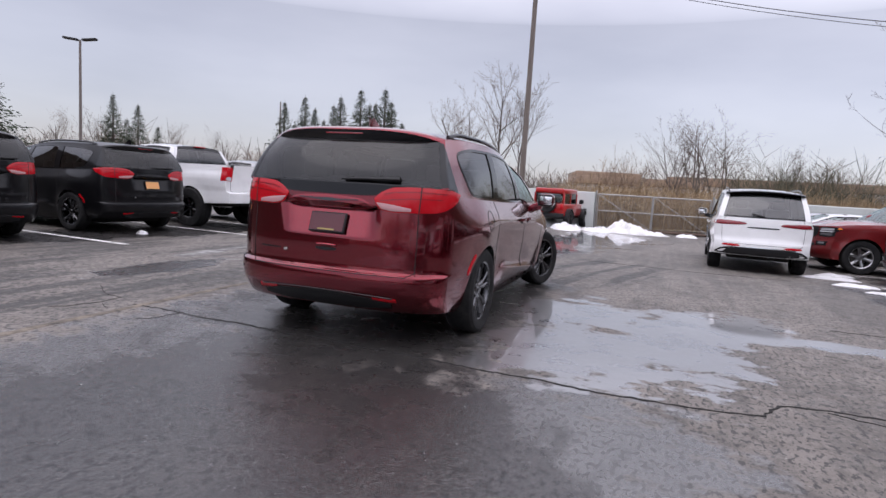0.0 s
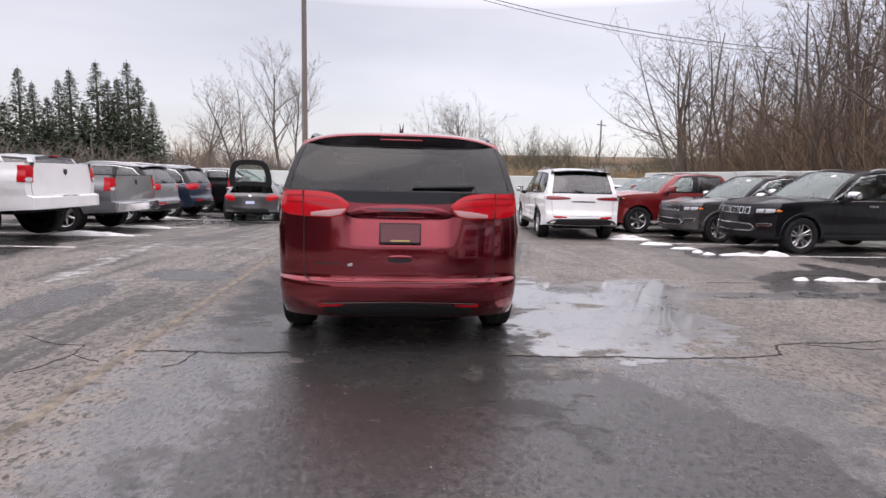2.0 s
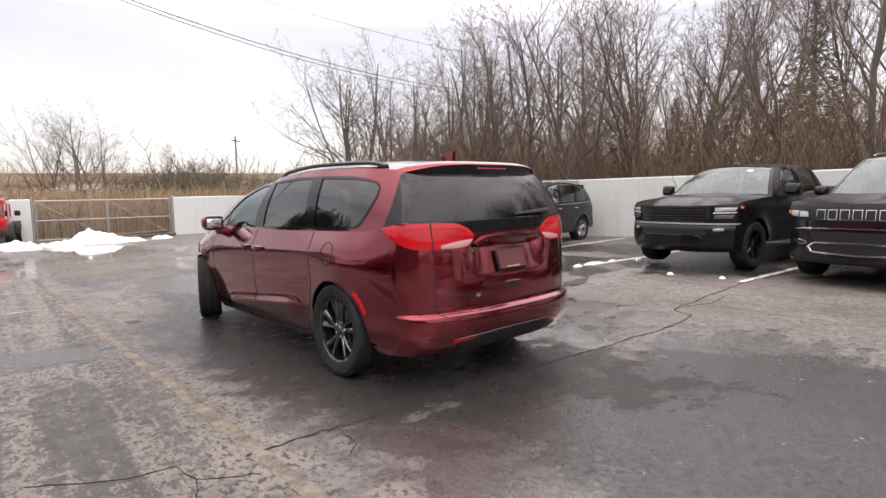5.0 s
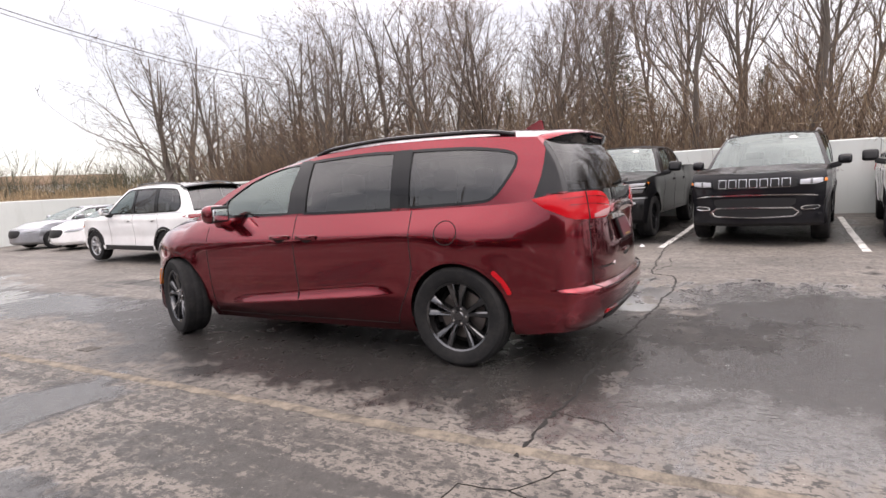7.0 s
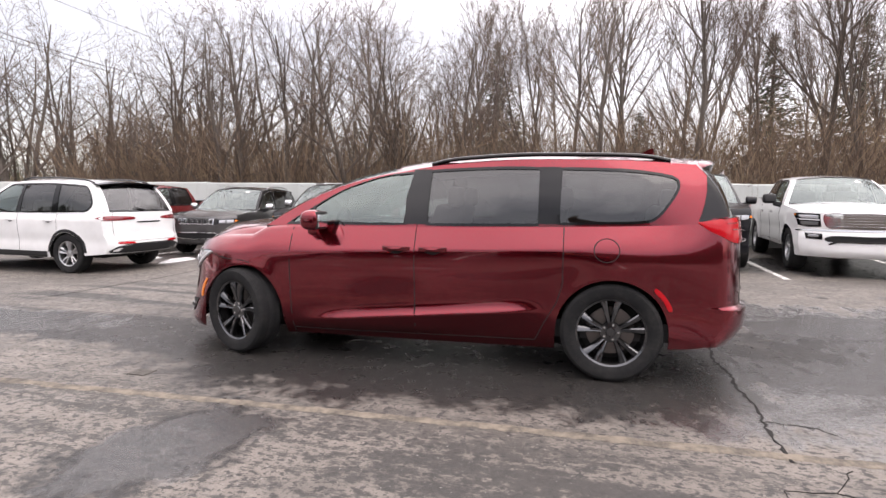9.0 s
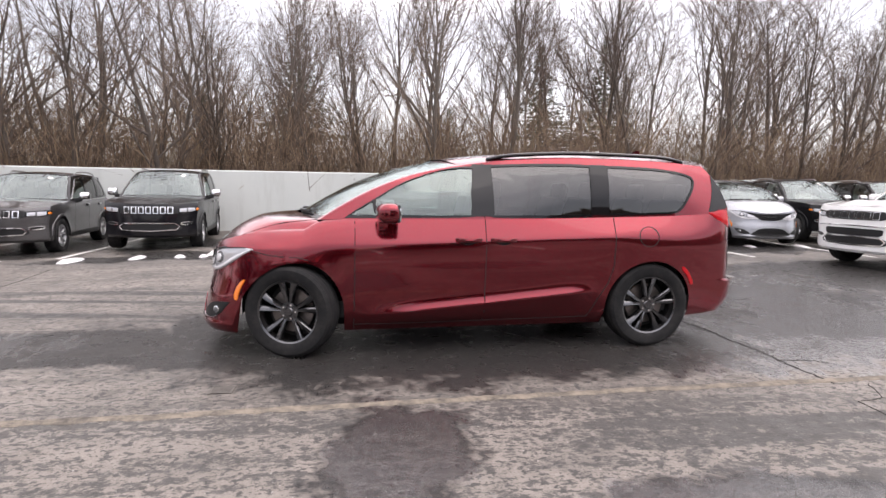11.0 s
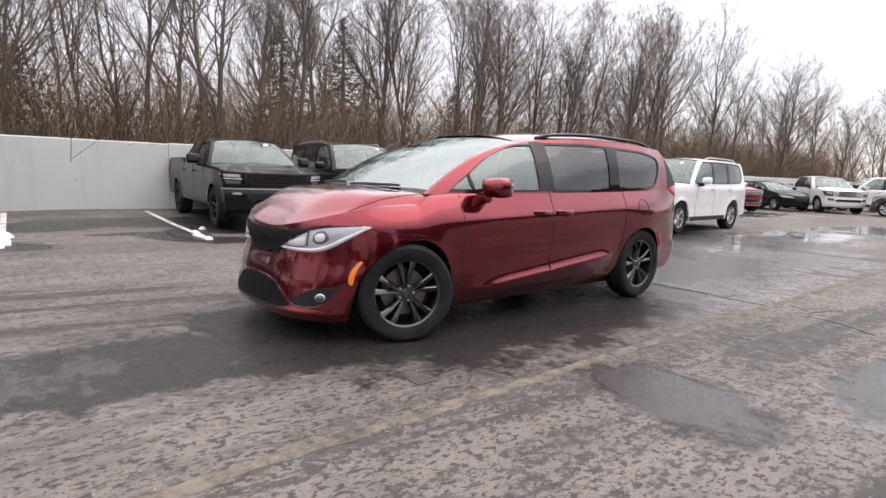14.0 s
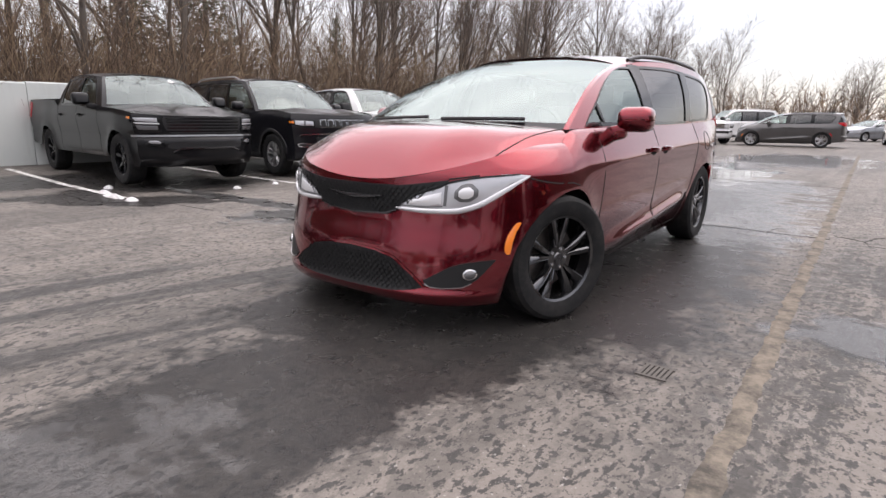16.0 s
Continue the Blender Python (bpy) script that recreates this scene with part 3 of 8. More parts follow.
def wheel(parent, x, y, r, rim_r, width, style, turn=0.0, label="", nut_count=0):
    """A wheel that faces outwards: tyre, rim with spokes, brake disc, nuts."""
    sgn = 1 if y > 0 else -1
    hub = new("wheel")
    hub.parent = parent
    hub.matrix_basis = pose(x, y, r, 0, 0, turn) @ (Matrix.Identity(4) if sgn > 0 else pose(0, 0, 0, 0, 0, 180))
    if label:
        hub["label"] = label
    w = width / 2
    tyre = lathe([(rim_r - 0.005, -w * 0.8), (rim_r + 0.03, -w), (r - 0.03, -w), (r - 0.008, -w * 0.82), (r, -w * 0.5), (r - 0.004, -w * 0.3), (r - 0.004, -w * 0.26), (r, -w * 0.2), (r, w * 0.2), (r - 0.004, w * 0.26), (r - 0.004, w * 0.3), (r, w * 0.5), (r - 0.008, w * 0.84), (r - 0.03, w * 0.99), (rim_r + 0.035, w), (rim_r + 0.005, w * 0.9), (rim_r - 0.008, w * 0.84)], 48)
    mesh_object("tyre", *tyre, RUBBER, hub)
    spoke_mat = {"dark": DARK_ALLOY, "silver": ALLOY, "black": GLOSS, "steel": ALLOY}[style.split("_")[0]]
    barrel = lathe([(rim_r - 0.006, w * 0.86), (rim_r - 0.02, w * 0.8), (rim_r - 0.03, w * 0.4), (rim_r - 0.04, -w * 0.7)], 40)
    rim = mesh_object("rim", *barrel, spoke_mat, hub)
    disc = lathe([(0.01, 0.0), (rim_r * 0.68, 0.0), (rim_r * 0.68, -0.02), (0.01, -0.02)], 28)
    mesh_object("brake_disc", *disc, DISC, hub)
    back = lathe([(0.0, -0.05), (rim_r - 0.03, -0.05)], 24)
    mesh_object("drum_shield", *back, LINER, hub)
    n = 7 if style.endswith("seven") else 6 if style.endswith("six") else 5
    twin = style.endswith("ten") or n == 5
    spokes = []
    r0, r1 = 0.04, rim_r - 0.012
    for i in range(n):
        for leg in ((-1, 1) if twin else (0,)):
            a0 = 2 * math.pi * i / n + leg * (0.15 if style.endswith("ten") else 0.20) + 0.3
            a1 = 2 * math.pi * i / n + leg * (0.235 if style.endswith("ten") else 0.2) + 0.3
            half0, half1 = (0.014, 0.03) if style.endswith("ten") else (0.028, 0.034) if n >= 6 else (0.018, 0.026)
            q0, q1 = Vector((math.cos(a0), 0, math.sin(a0))), Vector((math.cos(a1), 0, math.sin(a1)))
            t0, t1 = Vector((-q0.z, 0, q0.x)), Vector((-q1.z, 0, q1.x))
            rows = []
            for h in range(7):
                e = h / 6
                q = q0.lerp(q1, e).normalized() * (r0 + (r1 - r0) * e)
                t = t0.lerp(t1, e)
                hw = half0 + (half1 - half0) * e
                yy = w * (0.52 + 0.27 * math.sin(e * 1.6))
                Y = Vector((0, 1, 0))
                rows.append([q - t * hw * 1.05 + Y * (yy - 0.045), q - t * hw * 0.9 + Y * (yy - 0.008), q - t * hw * 0.55 + Y * yy, q - t * hw * 0.1 + Y * (yy - 0.004), q + t * hw * 0.55 + Y * (yy - 0.012 * e), q + t * hw * 0.9 + Y * (yy - 0.02), q + t * hw * 1.05 + Y * (yy - 0.045)])
            spokes.append(grid(rows))
    for sp in spokes:
        mesh_object("spoke", *sp, spoke_mat, rim)
    cap = lathe([(0.0, w * 0.66), (0.03, w * 0.66), (0.036, w * 0.6), (0.075, w * 0.56), (0.08, w * 0.45)], 24)
    mesh_object("hub_cap", *cap, spoke_mat if style != "dark_ten" else DARK_ALLOY, rim)
    nuts = []
    for i in range(nut_count):
        a = 2 * math.pi * (i + 0.5) / 5
        v, f = lathe([(0.0, w * 0.62), (0.009, w * 0.62), (0.011, w * 0.5)], 6)
        nuts.append(([p + Vector((0.056 * math.cos(a), 0, 0.056 * math.sin(a))) for p in v], f))
    for nut in nuts:
        mesh_object("wheel_nut", *nut, CHROME, rim)
    return hub


def seat(parent, x, y, z, mat):
    bm = box(x - 0.25, x + 0.27, y - 0.24, y + 0.24, z - 0.14, z + 0.02, 0.05)
    part("seat_cushion", bm, mat, parent)
    bm = box(x - 0.12, x + 0.03, y - 0.23, y + 0.23, z, z + 0.56, 0.05)
    bmesh.ops.rotate(bm, verts=bm.verts, cent=(x - 0.2, y, z), matrix=Matrix.Rotation(radians(-14), 3, "Y"))
    part("seat_back", bm, mat, parent)
    bm = box(x - 0.3, x - 0.19, y - 0.13, y + 0.13, z + 0.56, z + 0.74, 0.045)
    part("headrest", bm, mat, parent)


def vehicle(name, label, category, S, mat, k, m):
    """A road vehicle from its shell S and the list of what is on it, k."""
    S.setup()
    g = tagged(new(name), label, category, k.get("group", "parked vehicles"))
    sp = S.k
    xa0, xd0 = sp["pillars"][0][0], sp["pillars"][-1][0]
    doors = sorted(sp["doors"], reverse=True)
    trim = k.get("trim", GLOSS)

    def both(nm, vf, mt, lab="", parent=g, smooth=35):
        mesh_object(nm, *vf, mt, parent, lab, smooth)
        mesh_object(nm, *mirror(vf), mt, parent, lab, smooth)

    # lower body in panels
    split = k.get("bumper_split", 0.45)
    cut_u = k.get("gate_u", 2.3)
    S.cut = cut_u
    mesh_object("front_bumper", *join(S.side_panel(0, 1.0), mirror(S.side_panel(0, 1.0))), k.get("bumper_mat", mat), g)
    names = ["front_fender"] + ["front_door", "rear_door"][: len(doors) - 1] + ["quarter_panel"]
    if k.get("sliding"):
        names[2] = "sliding_door"
    cuts = [1.0] + [S.U(d) for d in doors] + [2.0]
    for nm, a, b in zip(names, cuts[:-1], cuts[1:]):
        both(nm, S.side_panel(a, b), mat)
    both("rear_corner", S.side_panel(2.0, cut_u, 0, 1), mat)
    mesh_object("tailgate", *join(S.side_panel(cut_u, 3.0, split, 1), mirror(S.side_panel(cut_u, 3.0, split, 1))), mat, g)
    mesh_object("rear_bumper", *join(S.side_panel(cut_u, 3.0, 0, split), mirror(S.side_panel(cut_u, 3.0, 0, split))), k.get("bumper_mat", mat), g)
    mesh_object("bonnet", *S.hood(), mat, g, smooth=50)
    # cabin
    mesh_object("roof_panel", *S.roof(), k.get("roof_mat", mat), g, smooth=50)
    su = sp.get("shield_u", 0.93)
    mesh_object("windscreen_surround", *S.cab_panel(-su, su, 0.0, 0.05, 2, 24), trim, g)
    mesh_object("windscreen_header", *S.cab_panel(-su, su, 0.97, 1, 2, 24), k.get("header_mat", trim), g)
    mesh_object("windscreen", *S.cab_panel(-su, su, 0.05, 0.97, 12, 24), k.get("shield", SHIELD_PARKED), g, "clear windscreen")
    back_s = k.get("back_s", (0.04, 0.93))
    bu = sp.get("back_u", 2.12)
    gl = k.get("rear_glass", PRIVACY)
    if not k.get("open_hatch"):
        mesh_object("rear_window", *S.cab_panel(bu, 6 - bu, back_s[0], back_s[1], 10, 24), gl, g, "dark rear window glass")
    mesh_object("rear_window_surround", *join(S.cab_panel(bu, 6 - bu, 0, back_s[0], 2, 24), S.cab_panel(bu, 6 - bu, back_s[1], 1, 2, 24)), k.get("back_trim", trim), g)
    # the ledge between body and cabin
    nb = 30
    lo_s = [S.low(S.U(xa0 + (xd0 - xa0) * i / nb), S.top(xa0 + (xd0 - xa0) * i / nb)) for i in range(nb + 1)]
    hi_s = [S.cab(1 + i / nb, 0) for i in range(nb + 1)]
    both("waist_ledge", grid([lo_s, hi_s]), mat)
    if "bed" not in k:
        lo_r = [S.low(S.U(xd0), S.top(xd0))] + [S.low(2 + i / 12, S.zspan(2 + i / 12)[1]) for i in range(25)] + [(lambda p: Vector((p.x, -p.y, p.z)))(S.low(S.U(xd0), S.top(xd0)))]
        hi_r = [S.cab(2, 0)] + [S.cab(2 + i / 12, 0) for i in range(25)] + [S.cab(4, 0)]
        mesh_object("rear_ledge", *grid([lo_r, hi_r]), k.get("back_trim", trim), g)
    holes = []
    rim = k.get("window_rim", 0.034)
    for win in k["windows"]:
        kind = win[4] if len(win) > 2 else win[0]
        if len(win) > 2:
            xb0, xb1, s0, s1, kind, lead = win
            ua, ub = S.UC(xb0), S.UC(xb1)
            d = (ub - ua)
            if lead == "front":
                pts = [(ua + d * 0.02, s0 + 0.01), (ua + d * 0.5, s0), (ub - d * 0.02, s0, 1), (ub, (s0 + s1) / 2), (ub - d * 0.01, s1, 1), (ua + d * 0.45, s1), (ua + d * 0.12, s1 * 0.72), (ua, s0 + 0.12)]
            elif lead == "rear":
                pts = [(ua, s0, 1), (ua + d * 0.5, s0), (ub - d * 0.22, s0 + 0.01), (ub - d * 0.04, s0 + 0.2), (ub, s1 - 0.25), (ub - d * 0.03, s1 - 0.06), (ub - d * 0.14, s1 - 0.005), (ua + d * 0.4, s1), (ua, s1, 1), (ua, (s0 + s1) / 2)]
            else:
                pts = [(ua, s0, 1), ((ua + ub) / 2, s0), (ub, s0, 1), (ub, (s0 + s1) / 2), (ub, s1, 1), ((ua + ub) / 2, s1), (ua, s1, 1), (ua, (s0 + s1) / 2)]
        else:
            kind = win[0]
            pts = [(*S.cab_us(q[0], q[1]), *q[2:]) for q in win[1]]
        line = outline(pts, 5)
        # the outer edge of the rim: every point moved out by the rim's width, in metres
        wide = []
        nl = len(line)
        su, sv = xa0 - xd0, S.roof_z(0.5) - S.top(0.5)
        area = sum(a[0] * b[1] - b[0] * a[1] for a, b in zip(line, line[1:] + line[:1]))
        for i, q in enumerate(line):
            a, b = line[i - 2], line[(i + 2) % nl]
            tx, ty = (b[0] - a[0]) * su, (b[1] - a[1]) * sv
            ln = math.hypot(tx, ty) or 1
            sg = 1 if area > 0 else -1
            wide.append((q[0] + sg * ty / ln * rim / su, min(q[1] - sg * tx / ln * rim / sv, 0.995)))
        holes.append(line)
        both("window_frame", S.ring(line, wide, S.cab, 0.004, 0.02), trim if k.get("pillar_black", True) else mat)
        both("side_window", S.patch([(*q, 1) for q in line], S.cab, -0.004, 0.003, per=1, rings=3), {"clear": CLEAR, "dark": PRIVACY}[kind], "tinted side glass" if kind == "dark" else "clear door glass")
    both("cabin_frame", S.cab_holed(holes, rim * 0.62), k.get("frame_mat", mat))
    mesh_object("headliner", *([p + Vector((0, 0, -0.035)) for p in S.roof()[0]], S.roof()[1]), HEADLINER, g)
    for xa, xb, xc, z0, z1 in k.get("pillar_plates", ()):
        rows = []
        for i in range(9):
            z = z0 + (z1 - z0) * i / 8
            row = []
            for j in range(4):
                u, s = S.cab_us(xa + (xb - xa) * i / 8 + (xc - xa - (xb - xa) * i / 8) * j / 3, z)
                row.append(S.cab(u, s) + S.normal(S.cab, u, s) * 0.0046)
            rows.append(row)
        both("pillar_cover", grid(rows), trim)
    for xb0, xb1 in k.get("black_pillars", ()):
        both("pillar_cover", S.cab_panel(S.UC(xb0), S.UC(xb1), 0.02, 0.93, 8, 3, off=0.0045), trim)
    if k.get("sticker"):
        mesh_object("windscreen_sticker", *S.sheet([(0.42, 0.80), (0.5, 0.77), (0.58, 0.80)], [(0.42, 0.83), (0.5, 0.87), (0.58, 0.83)], 0.006, 0.004, 10, 3, fn=S.cab), PAPER, g, "white oval sticker")
    # panel gaps
    gaps = []
    for d in doors:
        z0, z1 = S.zspan(S.U(d))
        gaps.append(S.strip([(S.U(d), z0 + 0.01), (S.U(d), z1)], 0.009, steps=14))
        if k.get("sliding"):
            gaps.append(S.strip([(S.UC(d), 0.0), (S.UC(d), 1.0)], 0.008, S.cab, steps=8)) if d < xa0 - 0.3 else None
    gaps = [q for q in gaps if q]
    if "gap_lines" in k:
        gaps = [S.strip(pts, 0.008, fn, steps=10) for fn, pts in k["gap_lines"]]
    sill = doors[0], doors[-1]
    if "gap_lines" not in k:
        gaps.append(S.strip([(S.U(sill[0]), S.bot(sill[0]) + 0.075), (S.U(sill[1] + 0.25), S.bot(sill[1]) + 0.075)], 0.007, steps=24))
    both("panel_gap", join(*gaps), LINER)
    zg0, zg1 = S.zspan(2.5)
    zs = zg0 + (zg1 - zg0) * split
    gap = join(S.strip([(cut_u, zs + 0.03), (cut_u, zg1)], 0.008), S.strip([(cut_u, zs + 0.03), (cut_u + 0.06, zs), (3.0, zs)], 0.008))
    mesh_object("tailgate_gap", *join(gap, mirror(gap)), LINER, g)
    # underside, arches, cabin floor
    zb = S.bot(S.wb / 2)
    part("underbody", box(S.xR + 0.62, S.xF - 0.45, -S.W * 0.62, S.W * 0.62, zb - 0.02, zb + 0.3, 0.04), LINER, g)
    part("floor_pan", box(S.R + 0.06, S.wb - S.R - 0.06, -S.W * 0.74, S.W * 0.74, zb - 0.03, zb + 0.1, 0.02), LINER, g)
    part("cabin_floor", box(xd0 + 0.1, xa0 + 0.2, -S.W * 0.86, S.W * 0.86, zb + 0.1, zb + 0.24), CABIN, g)
    for c in (0.0, S.wb):
        arc = [(c + (S.R + 0.012) * math.cos(a), S.zc + (S.R + 0.012) * math.sin(a)) for a in [math.pi * (i / 14) * 1.1 - 0.15 for i in range(15)]]
        lin = grid([[Vector((x, yy, max(z, S.bot(x) + 0.015))) for x, z in arc] for yy in (S.W * 0.45, S.plan(c) - S.inset(0.6) - 0.07)])
        if c:
            lin = ([Vector((p.x, p.y - max(0, p.x - c - 0.15) * 0.5 * (p.y > S.W * 0.5), p.z)) for p in lin[0]], lin[1])
        wallv = grid([[Vector((x, S.W * 0.45, max(z, S.bot(x) + 0.015))) for x, z in arc], [Vector((c, S.W * 0.45, S.zc))] * 15])
        both("wheel_arch_liner", join(lin, wallv), LINER)
        if k.get("lip"):
            lip = []
            for i in range(13):
                a = math.pi * (0.02 + 0.96 * i / 12)
                x, z = c + (S.R + 0.0) * math.cos(a), S.zc + S.R * math.sin(a)
                row = []
                for rr, dy in ((0.0, -0.03), (0.0, 0.006), (0.03, 0.012), (k["lip"], 0.010), (k["lip"] + 0.01, -0.004)):
                    xx, zz = c + (S.R + rr) * math.cos(a), S.zc + (S.R + rr) * math.sin(a)
                    q = S.low(S.U(min(max(xx, S.sR), S.sF)), min(max(zz, 0.2), S.top(xx)))
                    row.append(Vector((q.x, q.y + dy, q.z)))
                lip.append(row)
            both("arch_flare", grid(lip), k.get("lip_mat", PLASTIC))
    # seats and dashboard
    if k.get("interior", True):
        zf = zb + 0.24
        for sx in k.get("seat_rows", (xa0 - 1.15, xa0 - 2.05)):
            for sy in (-0.38, 0.38):
                seat(g, sx, sy, zf + 0.28, k.get("seat_mat", SEAT))
        part("dashboard", box(xa0 - 0.42, xa0 + 0.28, -S.W * 0.8, S.W * 0.8, zf + 0.1, S.top(xa0) - 0.03, 0.08), CABIN, g)
        sw = lathe([(0.175, -0.014), (0.19, 0.0), (0.175, 0.014), (0.16, 0.0), (0.175, -0.014)], 20)
        ob = mesh_object("steering_wheel", *sw, CABIN, g)
        ob.matrix_basis = pose(xa0 - 0.52, 0.38, S.top(xa0) - 0.03, 0, -25, 90)
    # door mirrors
    mx = k.get("mirror_x", xa0 - 0.35)
    mz = S.top(mx) - k.get("mirror_drop", 0.0)
    my = S.belt_point(mx).y - 0.1 + k.get("mirror_gap", 0.1)
    mg = 0.1
    bm = box(mx - 0.09, mx + 0.09, my + mg, my + mg + k.get("mirror_w", 0.21), mz + 0.02, mz + 0.02 + k.get("mirror_h", 0.15), 0.05, 3)
    for v in bm.verts:
        t = (v.co.y - my - 0.1) / 0.21
        v.co.x -= 0.03 * t
        if v.co.x > mx:
            v.co.x -= 0.03 * abs(v.co.z - mz - 0.1) / 0.08
    bm2 = bm.copy()
    ob = part("door_mirror", bm, k.get("mirror_mat", mat), g)
    for v in bm2.verts:
        v.co.y = -v.co.y
    ob2 = part("door_mirror", bm2, k.get("mirror_mat", mat), g)
    for o, sg in ((ob, 1), (ob2, -1)):
        part("mirror_glass", box(mx - 0.122, mx - 0.1, sg * (my + 0.14) if sg > 0 else -(my + 0.29), my + 0.29 if sg > 0 else -(my + 0.14), mz + 0.045, mz + 0.145, 0.004), CHROME, o)
        part("mirror_rim", box(mx - 0.118, mx - 0.075, *sorted((sg * (my + 0.115), sg * (my + 0.085 + k.get("mirror_w", 0.21)))), mz + 0.028, mz + 0.012 + k.get("mirror_h", 0.15), 0.02), PLASTIC, o)
        bm = box(mx - 0.03, mx + 0.05, my - 0.03, my + 0.16, mz - 0.06, mz + 0.04, 0.02)
        for v in bm.verts:
            v.co.z += (v.co.y - my) * 0.25
            v.co.y *= sg
        part("mirror_arm", bm, k.get("mirror_arm", PLASTIC), o)
    # handles
    hz = k.get("handle_z", 0.93)
    for hx in k.get("handles", ()):
        u = S.U(hx)
        vf = []
        for i in range(9):
            e = i / 8
            xx = hx + 0.11 - 0.22 * e
            q = S.low(S.U(xx), hz)
            o = 0.012 + 0.036 * math.sin(math.pi * e) ** 0.5
            vf.append([Vector((xx, q.y + o * a + 0.002, hz + b)) for a, b in ((0.1, -0.02), (0.9, -0.016), (1.05, 0.0), (0.95, 0.015), (0.3, 0.02))])
        both("door_handle", grid(vf), k.get("handle_mat", mat))
        uh = S.U(hx)
        du = 0.075 / (S.sF - S.sR)
        # Flat dark patch on the panel paints the shade in the handle's pocket.
        both("handle_recess", S.sheet([(uh - du, hz - 0.02), (uh, hz - 0.045), (uh + du, hz - 0.02)], [(uh - du, hz + 0.0), (uh, hz + 0.02), (uh + du, hz + 0.0)], 0.0015, 0.004, 8, 2), LINER)
    # patches on the lower body: name, material, outline in x or contour parameter and z, thickness
    for nm, mt, pts, off, dome, lab in k.get("low", ()):
        vf = S.patch(pts, None, off, 0.03, dome=dome)
        both(nm, vf, mt, lab)
    for nm, mt, lo, hi, off, dome, lab in k.get("sheets", ()):
        both(nm, S.sheet(lo, hi, off, 0.025, dome=dome), mt, lab)
    for nm, mt, lo, hi, off, dome, lab in k.get("cab_sheets", ()):
        both(nm, S.sheet(lo, hi, off, 0.015, dome=dome, fn=S.cab), mt, lab)
    for nm, mt, lo, hi, off, dome, lab in k.get("mid_sheets", ()):
        c = 0 if lo[-1][0] < 1.5 else 6
        if c:
            lo2, hi2 = lo + [(6 - u, z) for u, z in reversed(lo[:-1])], hi + [(6 - u, z) for u, z in reversed(hi[:-1])]
        else:
            lo2, hi2 = [(-u, z) for u, z in lo[:-1]] + lo[::-1], [(-u, z) for u, z in hi[:-1]] + hi[::-1]
        ob = mesh_object(nm, *S.sheet(lo2, hi2, off, 0.025, 40, dome=dome), mt, g, lab)
        if "mesh" in lab:
            mesh_object("grille_mesh", *S.lattice(lo2, hi2, 0.038, 0.04, 0.005, off + 0.008), GRILLE_WIRE, ob)
    for nm, mt, pts, off, dome, lab in k.get("centre", ()):
        full = pts + [((-p[0] if p[0] < 1.5 else 6 - p[0]), *p[1:]) for p in reversed(pts)]
        mesh_object(nm, *S.patch(full, None, off, 0.03, dome=dome), mt, g, lab)
    for nm, mt, pts, off, dome, lab in k.get("cab", ()):
        both(nm, S.patch(pts, S.cab, off, 0.02, dome=dome), mt, lab)
    for nm, mt, pts, width, off, lab in k.get("strips", ()):
        both(nm, S.strip(pts, width, None, off), mt, lab)
    # slats over a front grille
    if "slats" in k:
        n, u1, z0, z1, mt, fat = k["slats"]
        e = 0.64 if S.wb < 3.0 else 0.86
        r = 0.014 if S.wb < 3.0 else 0.008
        for i in range(n):
            u = u1 * (2 * (i + 0.5) / n - 1)
            mesh_object("grille_slot_frame", *S.patch([(u - fat, z0, 1), (u + fat, z0, 1), (u + fat, z1, 1), (u - fat, z1, 1)], None, 0.012, 0.02, 2, 2), mt, g)
            mesh_object("grille_slot", *S.patch([(u - fat * e, z0 + r, 1), (u + fat * e, z0 + r, 1), (u + fat * e, z1 - r, 1), (u - fat * e, z1 - r, 1)], None, 0.016, 0.02, 2, 2), PLASTIC, g)
    if "bars" in k:
        n, u1, z0, z1, mt, h = k["bars"]
        for i in range(n):
            z = z0 + (z1 - z0) * (i + 0.5) / n
            mesh_object("grille_bar", *S.strip([(-u1, z), (0, z), (u1, z)], h, None, 0.02), mt, g)
    # roof rails
    if k.get("rails"):
        a, b, inset, h, mt = k["rails"]
        pts = []
        for i in range(17):
            e = i / 16
            x = a + (b - a) * e
            lift = h * min(1, min(e, 1 - e) * 9) ** 0.6
            pts.append(Vector((x, S.roof_w(x) - inset, S.roof_z(x) + 0.02 + lift)))
        v, f = tube(pts, 0.017, 8)
        both("roof_rail", (v, f), mt)
    # wheels
    r, rim_r, ww, style = k["wheel"]
    steer = k.get("steer", 0.0)
    for c, tn in ((0.0, 0.0), (S.wb, steer)):
        for sg in (1, -1):
            wheel(g, c, sg * (S.W - ww / 2 - k.get("wheel_in", 0.02) - (k.get("track_in", 0) if c else 0)), r, rim_r, ww, style, tn, "", k.get("nuts", 0))
    # pickup bed
    if "bed" in k:
        b0, b1, zt, zfl = k["bed"]
        yw = S.W - 0.07
        bm = bmesh.new()
        inner = [Vector((b0, -yw + 0.09, zfl)), Vector((b1, -yw + 0.09, zfl)), Vector((b1, yw - 0.09, zfl)), Vector((b0, yw - 0.09, zfl))]
        upper = [Vector((p.x, p.y, zt)) for p in inner]
        outer = [Vector((b0 - 0.0, -yw, zt)), Vector((b1 + 0.05, -yw, zt)), Vector((b1 + 0.05, yw, zt)), Vector((b0, yw, zt))]
        vs = inner + upper + outer
